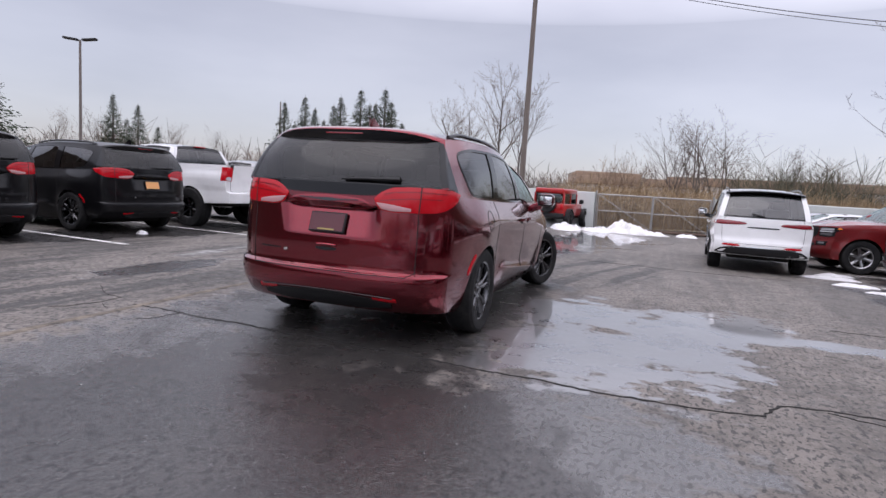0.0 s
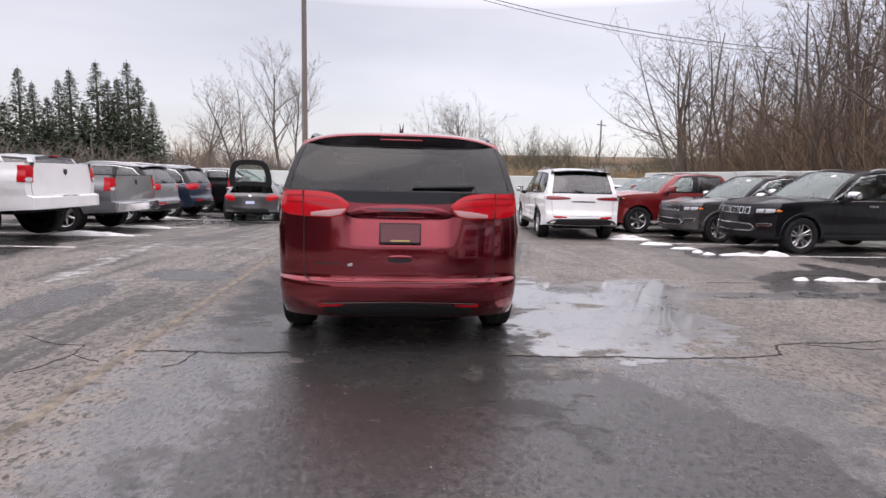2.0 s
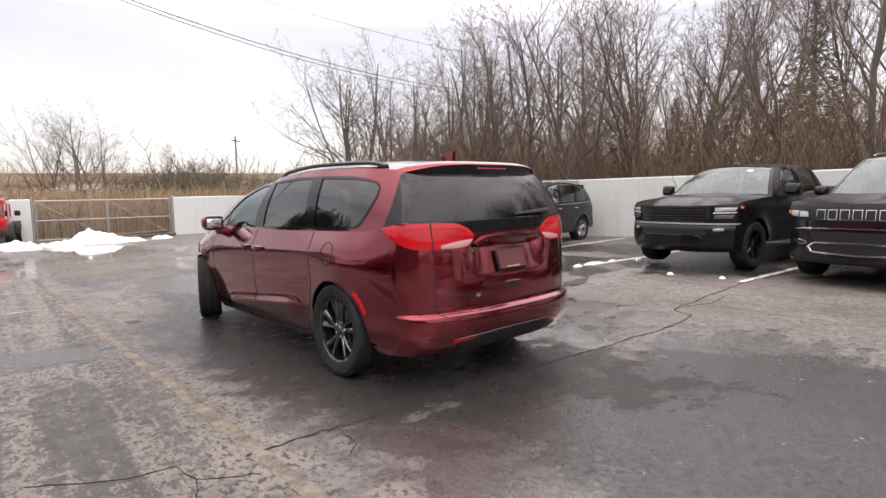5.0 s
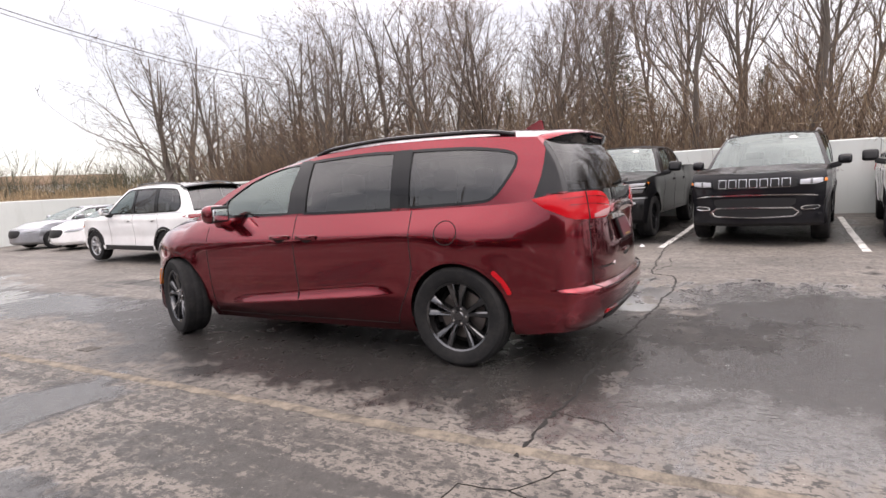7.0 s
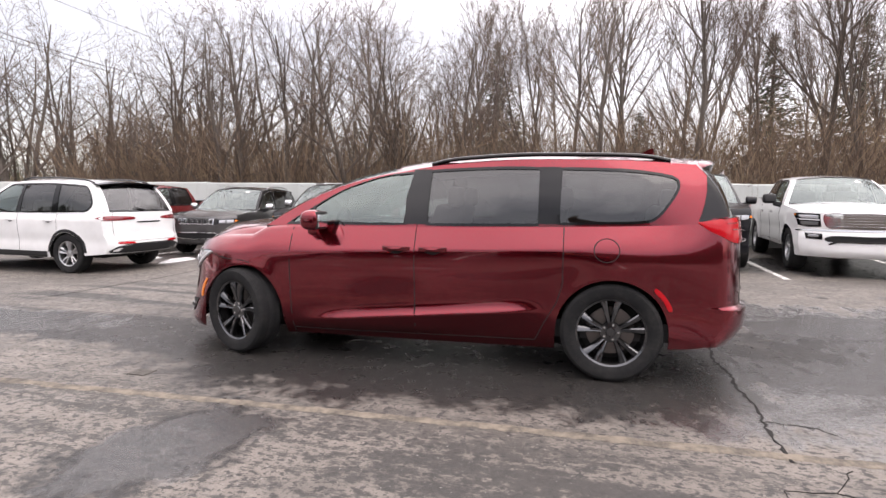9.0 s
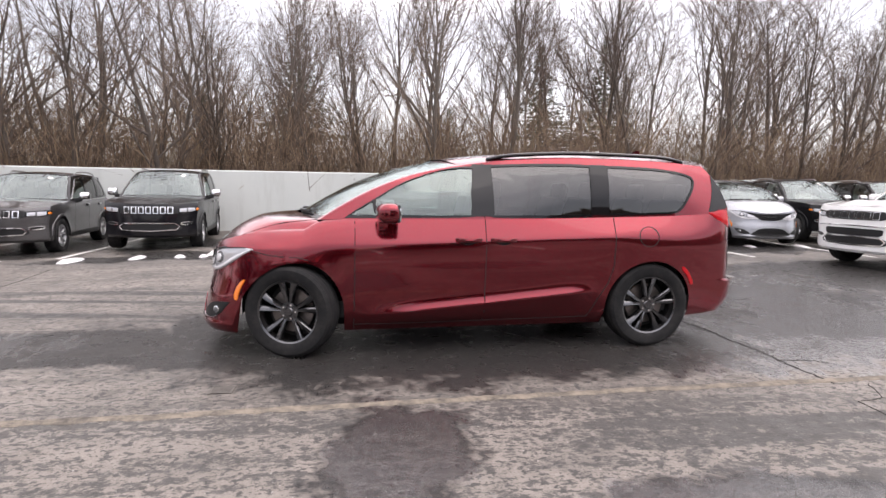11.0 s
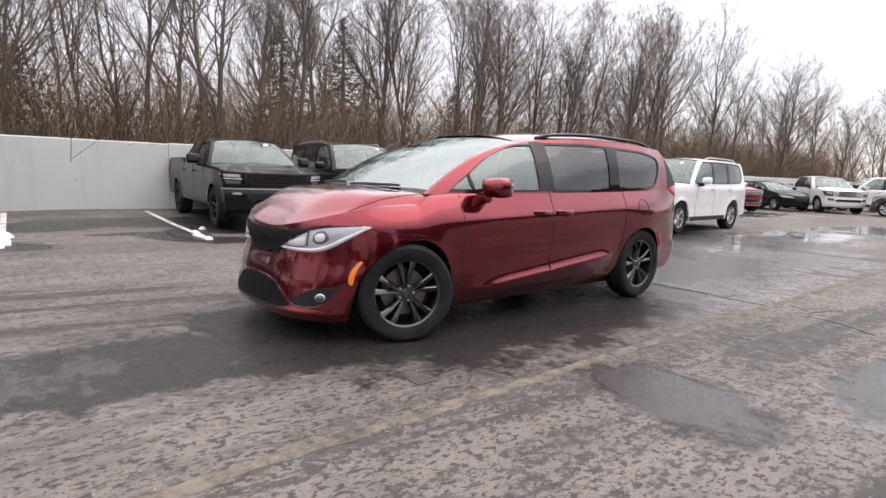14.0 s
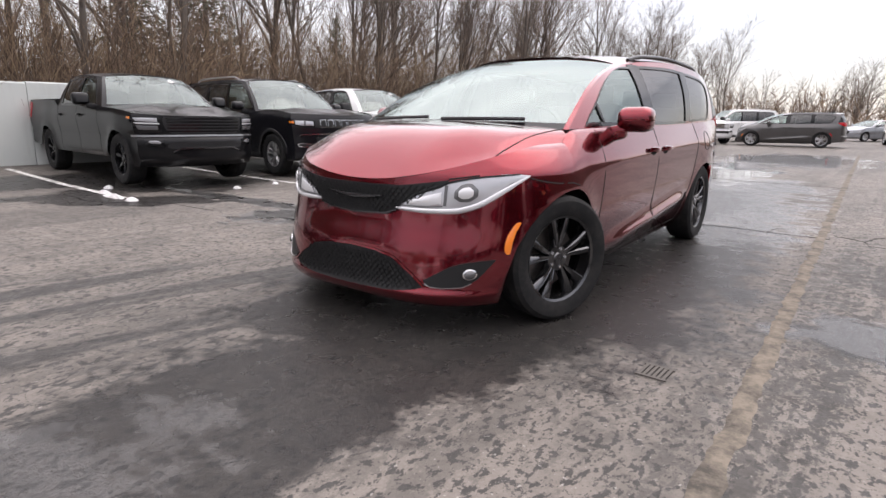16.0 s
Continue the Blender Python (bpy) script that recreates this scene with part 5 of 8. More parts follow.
def suv_shell(wb, front, rear, W, hood, belt, roof, boxy=0.0, rr=0.79, arch=0.42, hub=0.385, hl=0.0):
    """A tall estate-like off-roader: hood height, belt height, roof height."""
    sF, sR = front - 0.38 + 0.1 * boxy, rear + 0.2
    a0 = wb - 0.62 + hl
    d0 = rear + 0.28
    return Shell(
        wheelbase=wb, arch=arch, hub=hub, front=front, rear=rear, half_width=W, bow_front=0.38 - 0.1 * boxy, bow_rear=0.2, pow_front=2.8, pow_rear=3.4,
        nose=[(0.25, -0.1), (0.36, 0.0), (0.6, 0.0), (hood - 0.25, -0.01), (hood - 0.05, -0.05), (hood + 0.05, -0.12)],
        tail=[(0.35, 0.09), (0.45, 0.02), (0.55, 0.0), (0.68, 0.02), (0.75, 0.06), (belt, 0.10), (belt + 0.1, 0.12)],
        section=[(0.25, 0.07), (0.35, 0.03), (0.5, 0.025), (0.6, 0.035), (0.8, 0.01), (belt - 0.12, 0.0), (belt - 0.05, 0.015), (belt, 0.035), (belt + 0.15, 0.07)],
        belt=[(front - 0.02, hood - 0.04), (front - 0.4, hood), (wb, hood + 0.05), (a0, belt), (1.0, belt + 0.01), (0.0, belt + 0.03), (rear + 0.2, belt + 0.06)],
        sill=[(front, 0.3), (wb - 0.5, 0.3), (0.5, 0.3), (rear + 0.2, 0.4)],
        plan=[(sF, W - 0.06), (wb, W - 0.01), (wb - 0.6, W), (0.4, W), (0, W), (sR, W - 0.06)],
        doors=[a0 - 0.18, (a0 - 0.1) / 2 + 0.05, 0.22 if a0 > 2.2 else 0.3],
        pillars=[(a0, a0 - 0.78), (a0 - 0.5, a0 - 0.85), ((a0 - 0.1) / 2 + 0.05, (a0 - 0.1) / 2 - 0.02), (0.3, 0.28), (d0, d0 + 0.36 - 0.24 * boxy)],
        cowl_bow=0.22, cowl_rise=0.02, header_bow=0.12, back_bow=0.07, crown=0.05,
        roof=[(a0 - 0.78, roof - 0.08), (a0 - 1.4, roof - 0.04), (0.5, roof - 0.04), (d0 + 0.36 - 0.24 * boxy, roof - 0.1 + 0.03 * boxy)],
        roof_half=[(a0 - 0.78, rr - 0.08), (a0 - 1.4, rr - 0.02), (0.3, rr), (d0 + 0.36 - 0.24 * boxy, rr - 0.04)], hood_crown=0.05, hood_fold=0.02, flare=0.02)


def suv(name, label, S, mat, m, style="silver_five", kind="seven", front_trim=CHROME, tail="slim", lip_mat=None, steer=0.0, rails=ALLOY, category="SUV"):
    S.setup()
    U, kk = S.U, S.k
    hood = kk["belt"][0][1]
    a0, d0 = kk["pillars"][0][0], kk["pillars"][-1][0]
    mid = kk["doors"][1]
    b = S.top(0.5)
    hood = hood - (0.045 if S.wb > 3.1 else 0.01)
    low = [
        ("headlamp", GLOSS, [(0.62, hood - 0.165, 1), (0.85, hood - 0.168), (1.0, hood - 0.13), (U(S.sF - 0.12), hood - 0.075, 1), (1.0, hood - 0.04), (0.85, hood - 0.046), (0.62, hood - 0.062, 1)], 0.006, 0.004, "slim headlamp in a black bezel"),
        ("headlamp_lens", LAMP_CLEAR, [(0.66, hood - 0.152, 1), (0.85, hood - 0.154), (0.95, hood - 0.132, 1), (0.95, hood - 0.066, 1), (0.85, hood - 0.068), (0.66, hood - 0.08, 1)], 0.011, 0.003, "clear lens"),
        ("lamp_divider", LAMP_DIM, [(0.79, hood - 0.15, 1), (0.82, hood - 0.15, 1), (0.82, hood - 0.075, 1), (0.79, hood - 0.076, 1)], 0.015, 0.0, ""),
        ("turn_lamp", LAMP_AMBER, [(0.965, hood - 0.118, 1), (1.01, hood - 0.108), (U(S.sF - 0.07), hood - 0.082, 1), (0.975, hood - 0.068, 1)], 0.012, 0.0, "amber turn lamp"),
        ("fog_lamp_bezel", front_trim, [(0.72, 0.56), (0.93, 0.57), (0.93, 0.63), (0.72, 0.62)], 0.008, 0.0, ""),
        ("fog_lamp", PLASTIC, [(0.74, 0.573), (0.91, 0.582), (0.91, 0.618), (0.74, 0.608)], 0.012, 0.0, ""),
        ("bumper_reflector", LAMP_RED, [(2.2, 0.585), (2.2, 0.625), (2.5, 0.62), (2.5, 0.585)], 0.006, 0.002, ""),
    ]
    if tail == "slim":
        low.append(("tail_lamp", LAMP_RED_DARK, [(U(kk["rear"] + 0.33), b - 0.06), (2.1, b - 0.03), (2.58, b - 0.05), (2.60, b - 0.10), (2.1, b - 0.12), (U(kk["rear"] + 0.33), b - 0.09)], 0.008, 0.006, "slim dark red tail lamp"))
    else:
        low.append(("tail_lamp", LAMP_RED, [(U(kk["rear"] + 0.36), b - 0.02), (2.05, b + 0.03), (2.4, b + 0.03), (2.42, b - 0.12), (2.05, b - 0.17), (U(kk["rear"] + 0.3), b - 0.12)], 0.008, 0.01, "red tail lamp"))
    k = dict(
        wheel=(S.zc, 0.25, 0.26, style), wheel_in=0.02, bumper_split=0.3, gate_u=2.16, lip=0.05, lip_mat=lip_mat or mat, steer=steer,
        windows=[(a0 - 0.12, mid + 0.07, 0.08, 0.88, "clear", "front"), (mid - 0.03, 0.38, 0.08, 0.88, "dark", "mid"), (0.24, d0 + 0.2, 0.08, 0.88, "dark", "rear")],
        frame_mat=GLOSS if S.wb < 3.0 else mat, black_pillars=[(mid + 0.07, mid - 0.03), (0.38, 0.24)], handles=[mid + 0.18, 0.42], handle_z=b - 0.13, handle_mat=mat if mat is WHITE else front_trim,
        mirror_mat=mat if S.wb > 3.0 or front_trim is not CHROME else CHROME, mirror_x=a0 - 0.3, mirror_h=0.17, rails=(a0 - 1.1, d0 + 0.4, 0.07, 0.045, rails),
        wiper=(3.02, 0.05, 2.74, 0.12), back_s=(0.06, 0.84), low=low, sticker=True,
        centre=[("lower_intake", PLASTIC, [(0.0, 0.6, 1), (0.6, 0.59), (0.66, 0.46), (0.0, 0.43, 1)], 0.006, 0.0, "black lower intake"),
                ("bumper_skirt", PLASTIC, [(3.0, 0.57, 1), (2.3, 0.56), (2.1, 0.5), (2.1, 0.42), (3.0, 0.41, 1)], 0.006, 0.0, "black lower bumper"),
                ("gate_handle_trim", GLOSS if mat is WHITE else front_trim, [(3.0, b - 0.14, 1), (2.7, b - 0.145), (2.7, b - 0.165), (3.0, b - 0.17, 1)], 0.008, 0.0, "")],
        mid_sheets=[("grille_surround", PLASTIC, [(0.0, hood - 0.2), (0.55, hood - 0.195), (0.64, hood - 0.17)][::-1], [(0.0, hood - 0.03), (0.55, hood - 0.035), (0.64, hood - 0.06)][::-1], 0.006, 0.0, "")] + ([("bumper_blade", front_trim, [(0.0, 0.80), (0.7, 0.79), (0.9, 0.77)][::-1], [(0.0, 0.82), (0.7, 0.81), (0.9, 0.785)][::-1], 0.012, 0.0, ""), ("mesh_intake", PLASTIC, [(0.0, 0.62), (0.55, 0.62), (0.62, 0.66)][::-1], [(0.0, 0.76), (0.55, 0.755), (0.62, 0.74)][::-1], 0.005, 0.0, "black intake")] if S.wb > 3.1 else []),
        strips=[("lower_bumper_line", front_trim, [(0.0, 0.605), (0.58, 0.597), (0.665, 0.53), (0.6, 0.462), (0.0, 0.44)], 0.026, 0.014, ""), ("skirt_line", CHROME, [(2.3, 0.575), (3.0, 0.582)], 0.02, 0.012, ""), ("window_line", front_trim, [(U(a0 - 0.1), S.top(a0 - 0.1) - 0.012), (U(1.0), S.top(1.0) - 0.012), (U(d0 + 0.1), S.top(d0 + 0.1) - 0.012)], 0.016, 0.004, ""),
                ("sill_cladding", PLASTIC, [(U(S.wb - 0.5), 0.36), (U(0.5), 0.36)], 0.11, 0.005, "")],
        slats=(7, 0.55, hood - 0.185, hood - 0.045, front_trim, 0.06), seat_rows=(a0 - 1.1, a0 - 2.0))
    g = vehicle(name, label, category, S, mat, k, m)
    if front_trim is CHROME and S.wb < 3.0:
        ring = [(S.UC(a0 - 0.06), 0.04), (S.UC(a0 - 0.22), 0.40), (S.UC(a0 - 0.5), 0.83), (S.UC(mid), 0.93), (S.UC(0.3), 0.93), (S.UC(d0 + 0.28), 0.86), (S.UC(d0 + 0.14), 0.45), (S.UC(d0 + 0.18), 0.04)]
        for vf in (S.strip(ring, 0.016, S.cab, 0.007), mirror(S.strip(ring, 0.016, S.cab, 0.007))):
            mesh_object("window_moulding", *vf, CHROME, g, "thin bright moulding")
    rows = []
    for j in range(-10, 11):
        gg = j / 10
        e = S.cab(3 - gg if gg >= 0 else 3 - gg, 1.0)
        rows.append([e + Vector((0.1, 0, 0.006)), e + Vector((-0.02, 0, 0.014)), e + Vector((-0.13, 0, -0.005)), e + Vector((-0.12, 0, -0.03)), e + Vector((0, 0, -0.06))])
    mesh_object("rear_spoiler", *grid(rows), mat if tail != "slim" else GLOSS, g, smooth=40)
    return g


def pickup_shell(lift=0.0, wb=3.67):
    z = lift
    W = 1.04
    return Shell(
        wheelbase=wb, arch=0.47 + lift * 0.25, hub=0.41 + lift * 0.6, front=wb + 1.0, rear=-1.22, half_width=W, bow_front=0.36, bow_rear=0.07, pow_front=2.8, pow_rear=4,
        nose=[(0.28 + z, -0.12), (0.42 + z, 0.0), (0.7 + z, 0.0), (0.8 + z, -0.04), (1.1 + z, -0.05), (1.2 + z, -0.12)],
        tail=[(0.5 + z, -0.08), (0.74 + z, -0.08), (0.78 + z, 0.03), (1.0 + z, 0.03), (1.4 + z, 0.04)],
        section=[(0.4 + z, 0.06), (0.55 + z, 0.03), (0.75 + z, 0.03), (0.9 + z, 0.008), (1.05 + z, 0.0), (1.15 + z, 0.015), (1.25 + z, 0.04), (1.4 + z, 0.05)],
        belt=[(wb + 0.98, 1.08 + z), (wb + 0.6, 1.14 + z), (wb, 1.2 + z), (wb - 0.65, 1.23 + z), (2.0, 1.24 + z), (0.8, 1.25 + z), (0.62, 1.33 + z), (0.5, 1.37 + z), (-1.2, 1.38 + z)],
        sill=[(wb + 1, 0.3 + z), (wb + 0.5, 0.32 + z), (wb - 0.6, 0.42 + z), (0.6, 0.42 + z), (-1.15, 0.52 + z)],
        plan=[(wb + 0.64, W - 0.05), (wb, W), (wb - 0.7, W - 0.01), (0.5, W - 0.01), (0, W), (-1.15, W - 0.02)],
        doors=[wb - 0.78, 1.86, 0.80],
        pillars=[(wb - 0.62, wb - 1.30), (wb - 1.0, wb - 1.36), (1.87, 1.80), (1.1, 1.06), (0.72, 0.86)],
        cowl_bow=0.2, cowl_rise=0.03, header_bow=0.12, back_bow=0.02, crown=0.05,
        roof=[(wb - 1.3, 1.75 + z), (1.6, 1.80 + z), (0.86, 1.76 + z)],
        roof_half=[(wb - 1.3, 0.70), (1.8, 0.76), (0.86, 0.74)], hood_crown=0.07, hood_fold=0.03, flare=0.022)


def pickup(name, label, mat, m, lift=0.0, style="silver_six", tyre=(0.41, 0.26, 0.28), grille=PLASTIC, rear_bumper=CHROME, steer=0.0, badge=True):
    S = pickup_shell(lift)
    U, z = S.U, lift
    k = dict(
        wheel=(tyre[0], tyre[1], tyre[2], style), wheel_in=0.03 - 0.06 * (lift > 0.05), bumper_split=0.29, gate_u=2.12, steer=steer, bumper_mat=mat, frame_mat=mat,
        windows=[(2.75, 1.95, 0.1, 0.88, "clear", "front"), (1.78, 0.95, 0.1, 0.88, "dark", "mid")], black_pillars=[(1.95, 1.78)],
        handles=[2.05, 1.0], handle_z=1.10 + z, mirror_x=2.8, mirror_h=0.2, mirror_w=0.24, mirror_mat=mat if mat is not WHITE else PLASTIC,
        sticker=True, bed=(-1.15, 0.62, 1.385 + z, 0.9 + z), back_s=(0.08, 0.85), seat_rows=(2.05, 1.2),
        low=[("headlamp", GLOSS, [(0.68, 0.86 + z, 1), (0.86, 0.85 + z), (0.99, 0.88 + z, 1), (1.0, 0.97 + z), (U(4.12), 1.06 + z, 1), (1.0, 1.095 + z), (0.7, 1.085 + z, 1)], 0.01, 0.006, "two-tier headlamp in a black bezel"),
             ("headlamp_lens", LAMP_CLEAR, [(0.72, 1.0 + z, 1), (0.96, 1.015 + z, 1), (0.985, 1.065 + z, 1), (0.72, 1.06 + z, 1)], 0.017, 0.003, "upper lens"),
             ("daylight_strip", LAMP_WHITE, [(0.70, 0.965 + z, 1), (0.96, 0.975 + z, 1), (0.985, 0.995 + z, 1), (0.70, 0.99 + z, 1)], 0.02, 0.0, "white light strip"),
             ("headlamp_lens", LAMP_DIM, [(0.72, 0.885 + z, 1), (0.94, 0.885 + z, 1), (0.965, 0.95 + z, 1), (0.72, 0.945 + z, 1)], 0.016, 0.003, "lower lens"),
             ("side_marker", LAMP_AMBER, [(U(4.25), 1.045 + z), (U(4.25), 1.08 + z), (U(4.16), 1.075 + z), (U(4.16), 1.055 + z)], 0.018, 0.0, ""),
             ("fog_lamp_bezel", GLOSS, [(0.68, 0.63 + z, 1), (0.9, 0.64 + z, 1), (0.92, 0.74 + z, 1), (0.68, 0.73 + z, 1)], 0.01, 0.0, ""),
             ("fog_lamp", LAMP_GREY, [(0.74, 0.675 + z), (0.86, 0.68 + z), (0.86, 0.715 + z), (0.74, 0.71 + z)], 0.018, 0.003, "small fog lamp"),
             ("tail_lamp", LAMP_RED, [(U(-1.0), 1.02 + z, 1), (2.0, 1.02 + z), (2.16, 1.02 + z, 1), (2.16, 1.2 + z), (2.14, 1.33 + z, 1), (2.0, 1.33 + z), (U(-1.0), 1.33 + z, 1), (U(-1.0), 1.2 + z)], 0.008, 0.012, "upright red tail lamp"),
             ("reversing_lamp", LAMP_WHITE, [(2.02, 1.035 + z), (2.12, 1.035 + z), (2.12, 1.10 + z), (2.02, 1.10 + z)], 0.024, 0.0, "")],
        centre=[("front_grille", grille, [(0.0, 1.10 + z, 1), (0.64, 1.085 + z, 1), (0.655, 1.0 + z), (0.62, 0.88 + z), (0.56, 0.83 + z, 1), (0.0, 0.825 + z, 1)], 0.012, 0.0, "black grille"),
                ("lower_intake", PLASTIC, [(0.0, 0.7 + z, 1), (0.55, 0.7 + z), (0.6, 0.6 + z), (0.0, 0.58 + z, 1)], 0.006, 0.0, ""),
                ("gate_emblem", BADGE, [(3.0, 1.27 + z, 1), (2.955, 1.27 + z), (2.95, 1.2 + z), (3.0, 1.15 + z, 1)], 0.008, 0.0, "dark emblem"),
                ("rear_step", PLASTIC, [(3.0, 0.75 + z, 1), (2.75, 0.75 + z), (2.7, 0.62 + z), (3.0, 0.6 + z, 1)], 0.006, 0.0, "black bumper step")],
        strips=[("bumper_line", PEWTER if mat is BLACK else mat if grille is not CHROME else CHROME, [(0.0, 0.795 + z), (0.9, 0.79 + z), (1.02, 0.79 + z)], 0.03, 0.02, ""), ("skid_line", DARK_ALLOY, [(0.0, 0.60 + z), (0.45, 0.60 + z), (0.58, 0.55 + z)], 0.03, 0.016, "")],
        bars=(5, 0.61, 0.84 + z, 1.08 + z, GLOSS if grille is PLASTIC else CHROME, 0.02))
    k["bumper_mat"] = mat
    g = vehicle(name, label, "pickup truck", S, mat, k, m)
    if rear_bumper:
        vf = S.side_panel(2.05, 3.0, 0.02, 0.26)
        vf = ([p + Vector((-0.012, 0, 0)) for p in vf[0]], vf[1])
        mesh_object("step_bumper", *join(vf, mirror(vf)), rear_bumper, g, "step bumper")
    part("third_brake_lamp", box(0.80, 0.83, -0.16, 0.16, 1.795 + z, 1.825 + z, 0.006), LAMP_RED, g)
    return g


def sedan_shell(wb, front, rear, W, hood, belt, roof, deck):
    a0 = wb - 0.55
    return Shell(
        wheelbase=wb, arch=0.37, hub=0.33, front=front, rear=rear, half_width=W, bow_front=0.5, bow_rear=0.32, pow_front=2.4, pow_rear=2.6,
        nose=[(0.18, -0.12), (0.3, 0.0), (0.5, 0.0), (hood - 0.05, -0.08), (hood + 0.1, -0.2)],
        tail=[(0.28, 0.1), (0.4, 0.0), (0.6, 0.02), (deck - 0.1, 0.03), (deck, 0.1)],
        section=[(0.18, 0.09), (0.3, 0.03), (0.5, 0.03), (0.65, 0.0), (belt - 0.08, 0.02), (belt, 0.06), (belt + 0.1, 0.09)],
        belt=[(front - 0.02, hood - 0.08), (front - 0.5, hood), (a0, belt), (0.5, belt + 0.03), (rear + 0.32, deck), (rear, deck)],
        sill=[(front, 0.2), (wb - 0.5, 0.2), (0.5, 0.2), (rear + 0.3, 0.3)],
        plan=[(front - 0.5, W - 0.07), (wb, W), (wb - 0.6, W), (0.3, W), (0, W), (rear + 0.32, W - 0.08)],
        doors=[a0 - 0.15, 1.15, 0.35],
        pillars=[(a0, a0 - 0.85), (a0 - 0.5, a0 - 0.95), (1.15, 1.05), (0.3, 0.35), (rear + 0.45, rear + 1.0)],
        cowl_bow=0.22, header_bow=0.1, back_bow=0.12, crown=0.05,
        roof=[(a0 - 0.85, roof - 0.09), (a0 - 1.5, roof - 0.05), (rear + 1.0, roof - 0.1)],
        roof_half=[(a0 - 0.85, 0.58), (1.0, 0.62), (rear + 1.0, 0.58)], hood_crown=0.05)


def sedan(name, label, S, mat, m, style="silver_five", category="car"):
    S.setup()
    U, kk = S.U, S.k
    h = kk["belt"][0][1]
    d = kk["belt"][-1][1]
    a0 = kk["pillars"][0][0]
    k = dict(
        wheel=(S.zc, 0.225, 0.22, style), gate_u=2.3, bumper_split=0.35,
        windows=[(a0 - 0.15, 1.22, 0.08, 0.86, "clear", "front"), (1.08, 0.2, 0.08, 0.86, "dark", "rear")], black_pillars=[(1.22, 1.08)],
        handles=[1.3, 0.45], handle_z=S.top(1.0) - 0.13,
        low=[("headlamp", LAMP_GREY, [(0.55, h - 0.12), (0.9, h - 0.1), (U(S.sF - 0.2), h + 0.02), (1.0, h + 0.03), (0.6, h - 0.05)], 0.006, 0.01, "headlamp"),
             ("tail_lamp", LAMP_RED, [(U(S.sR + 0.2), d - 0.08), (2.1, d - 0.05), (2.5, d - 0.07), (2.5, d - 0.16), (2.1, d - 0.19), (U(S.sR + 0.15), d - 0.14)], 0.008, 0.01, "red tail lamp")],
        centre=[("front_grille", PLASTIC, [(0.0, h - 0.03, 1), (0.45, h - 0.05), (0.4, h - 0.25), (0.0, h - 0.3, 1)], 0.008, 0.0, "dark grille")],
        seat_rows=(a0 - 1.05, a0 - 1.9))
    return vehicle(name, label, category, S, mat, k, m)


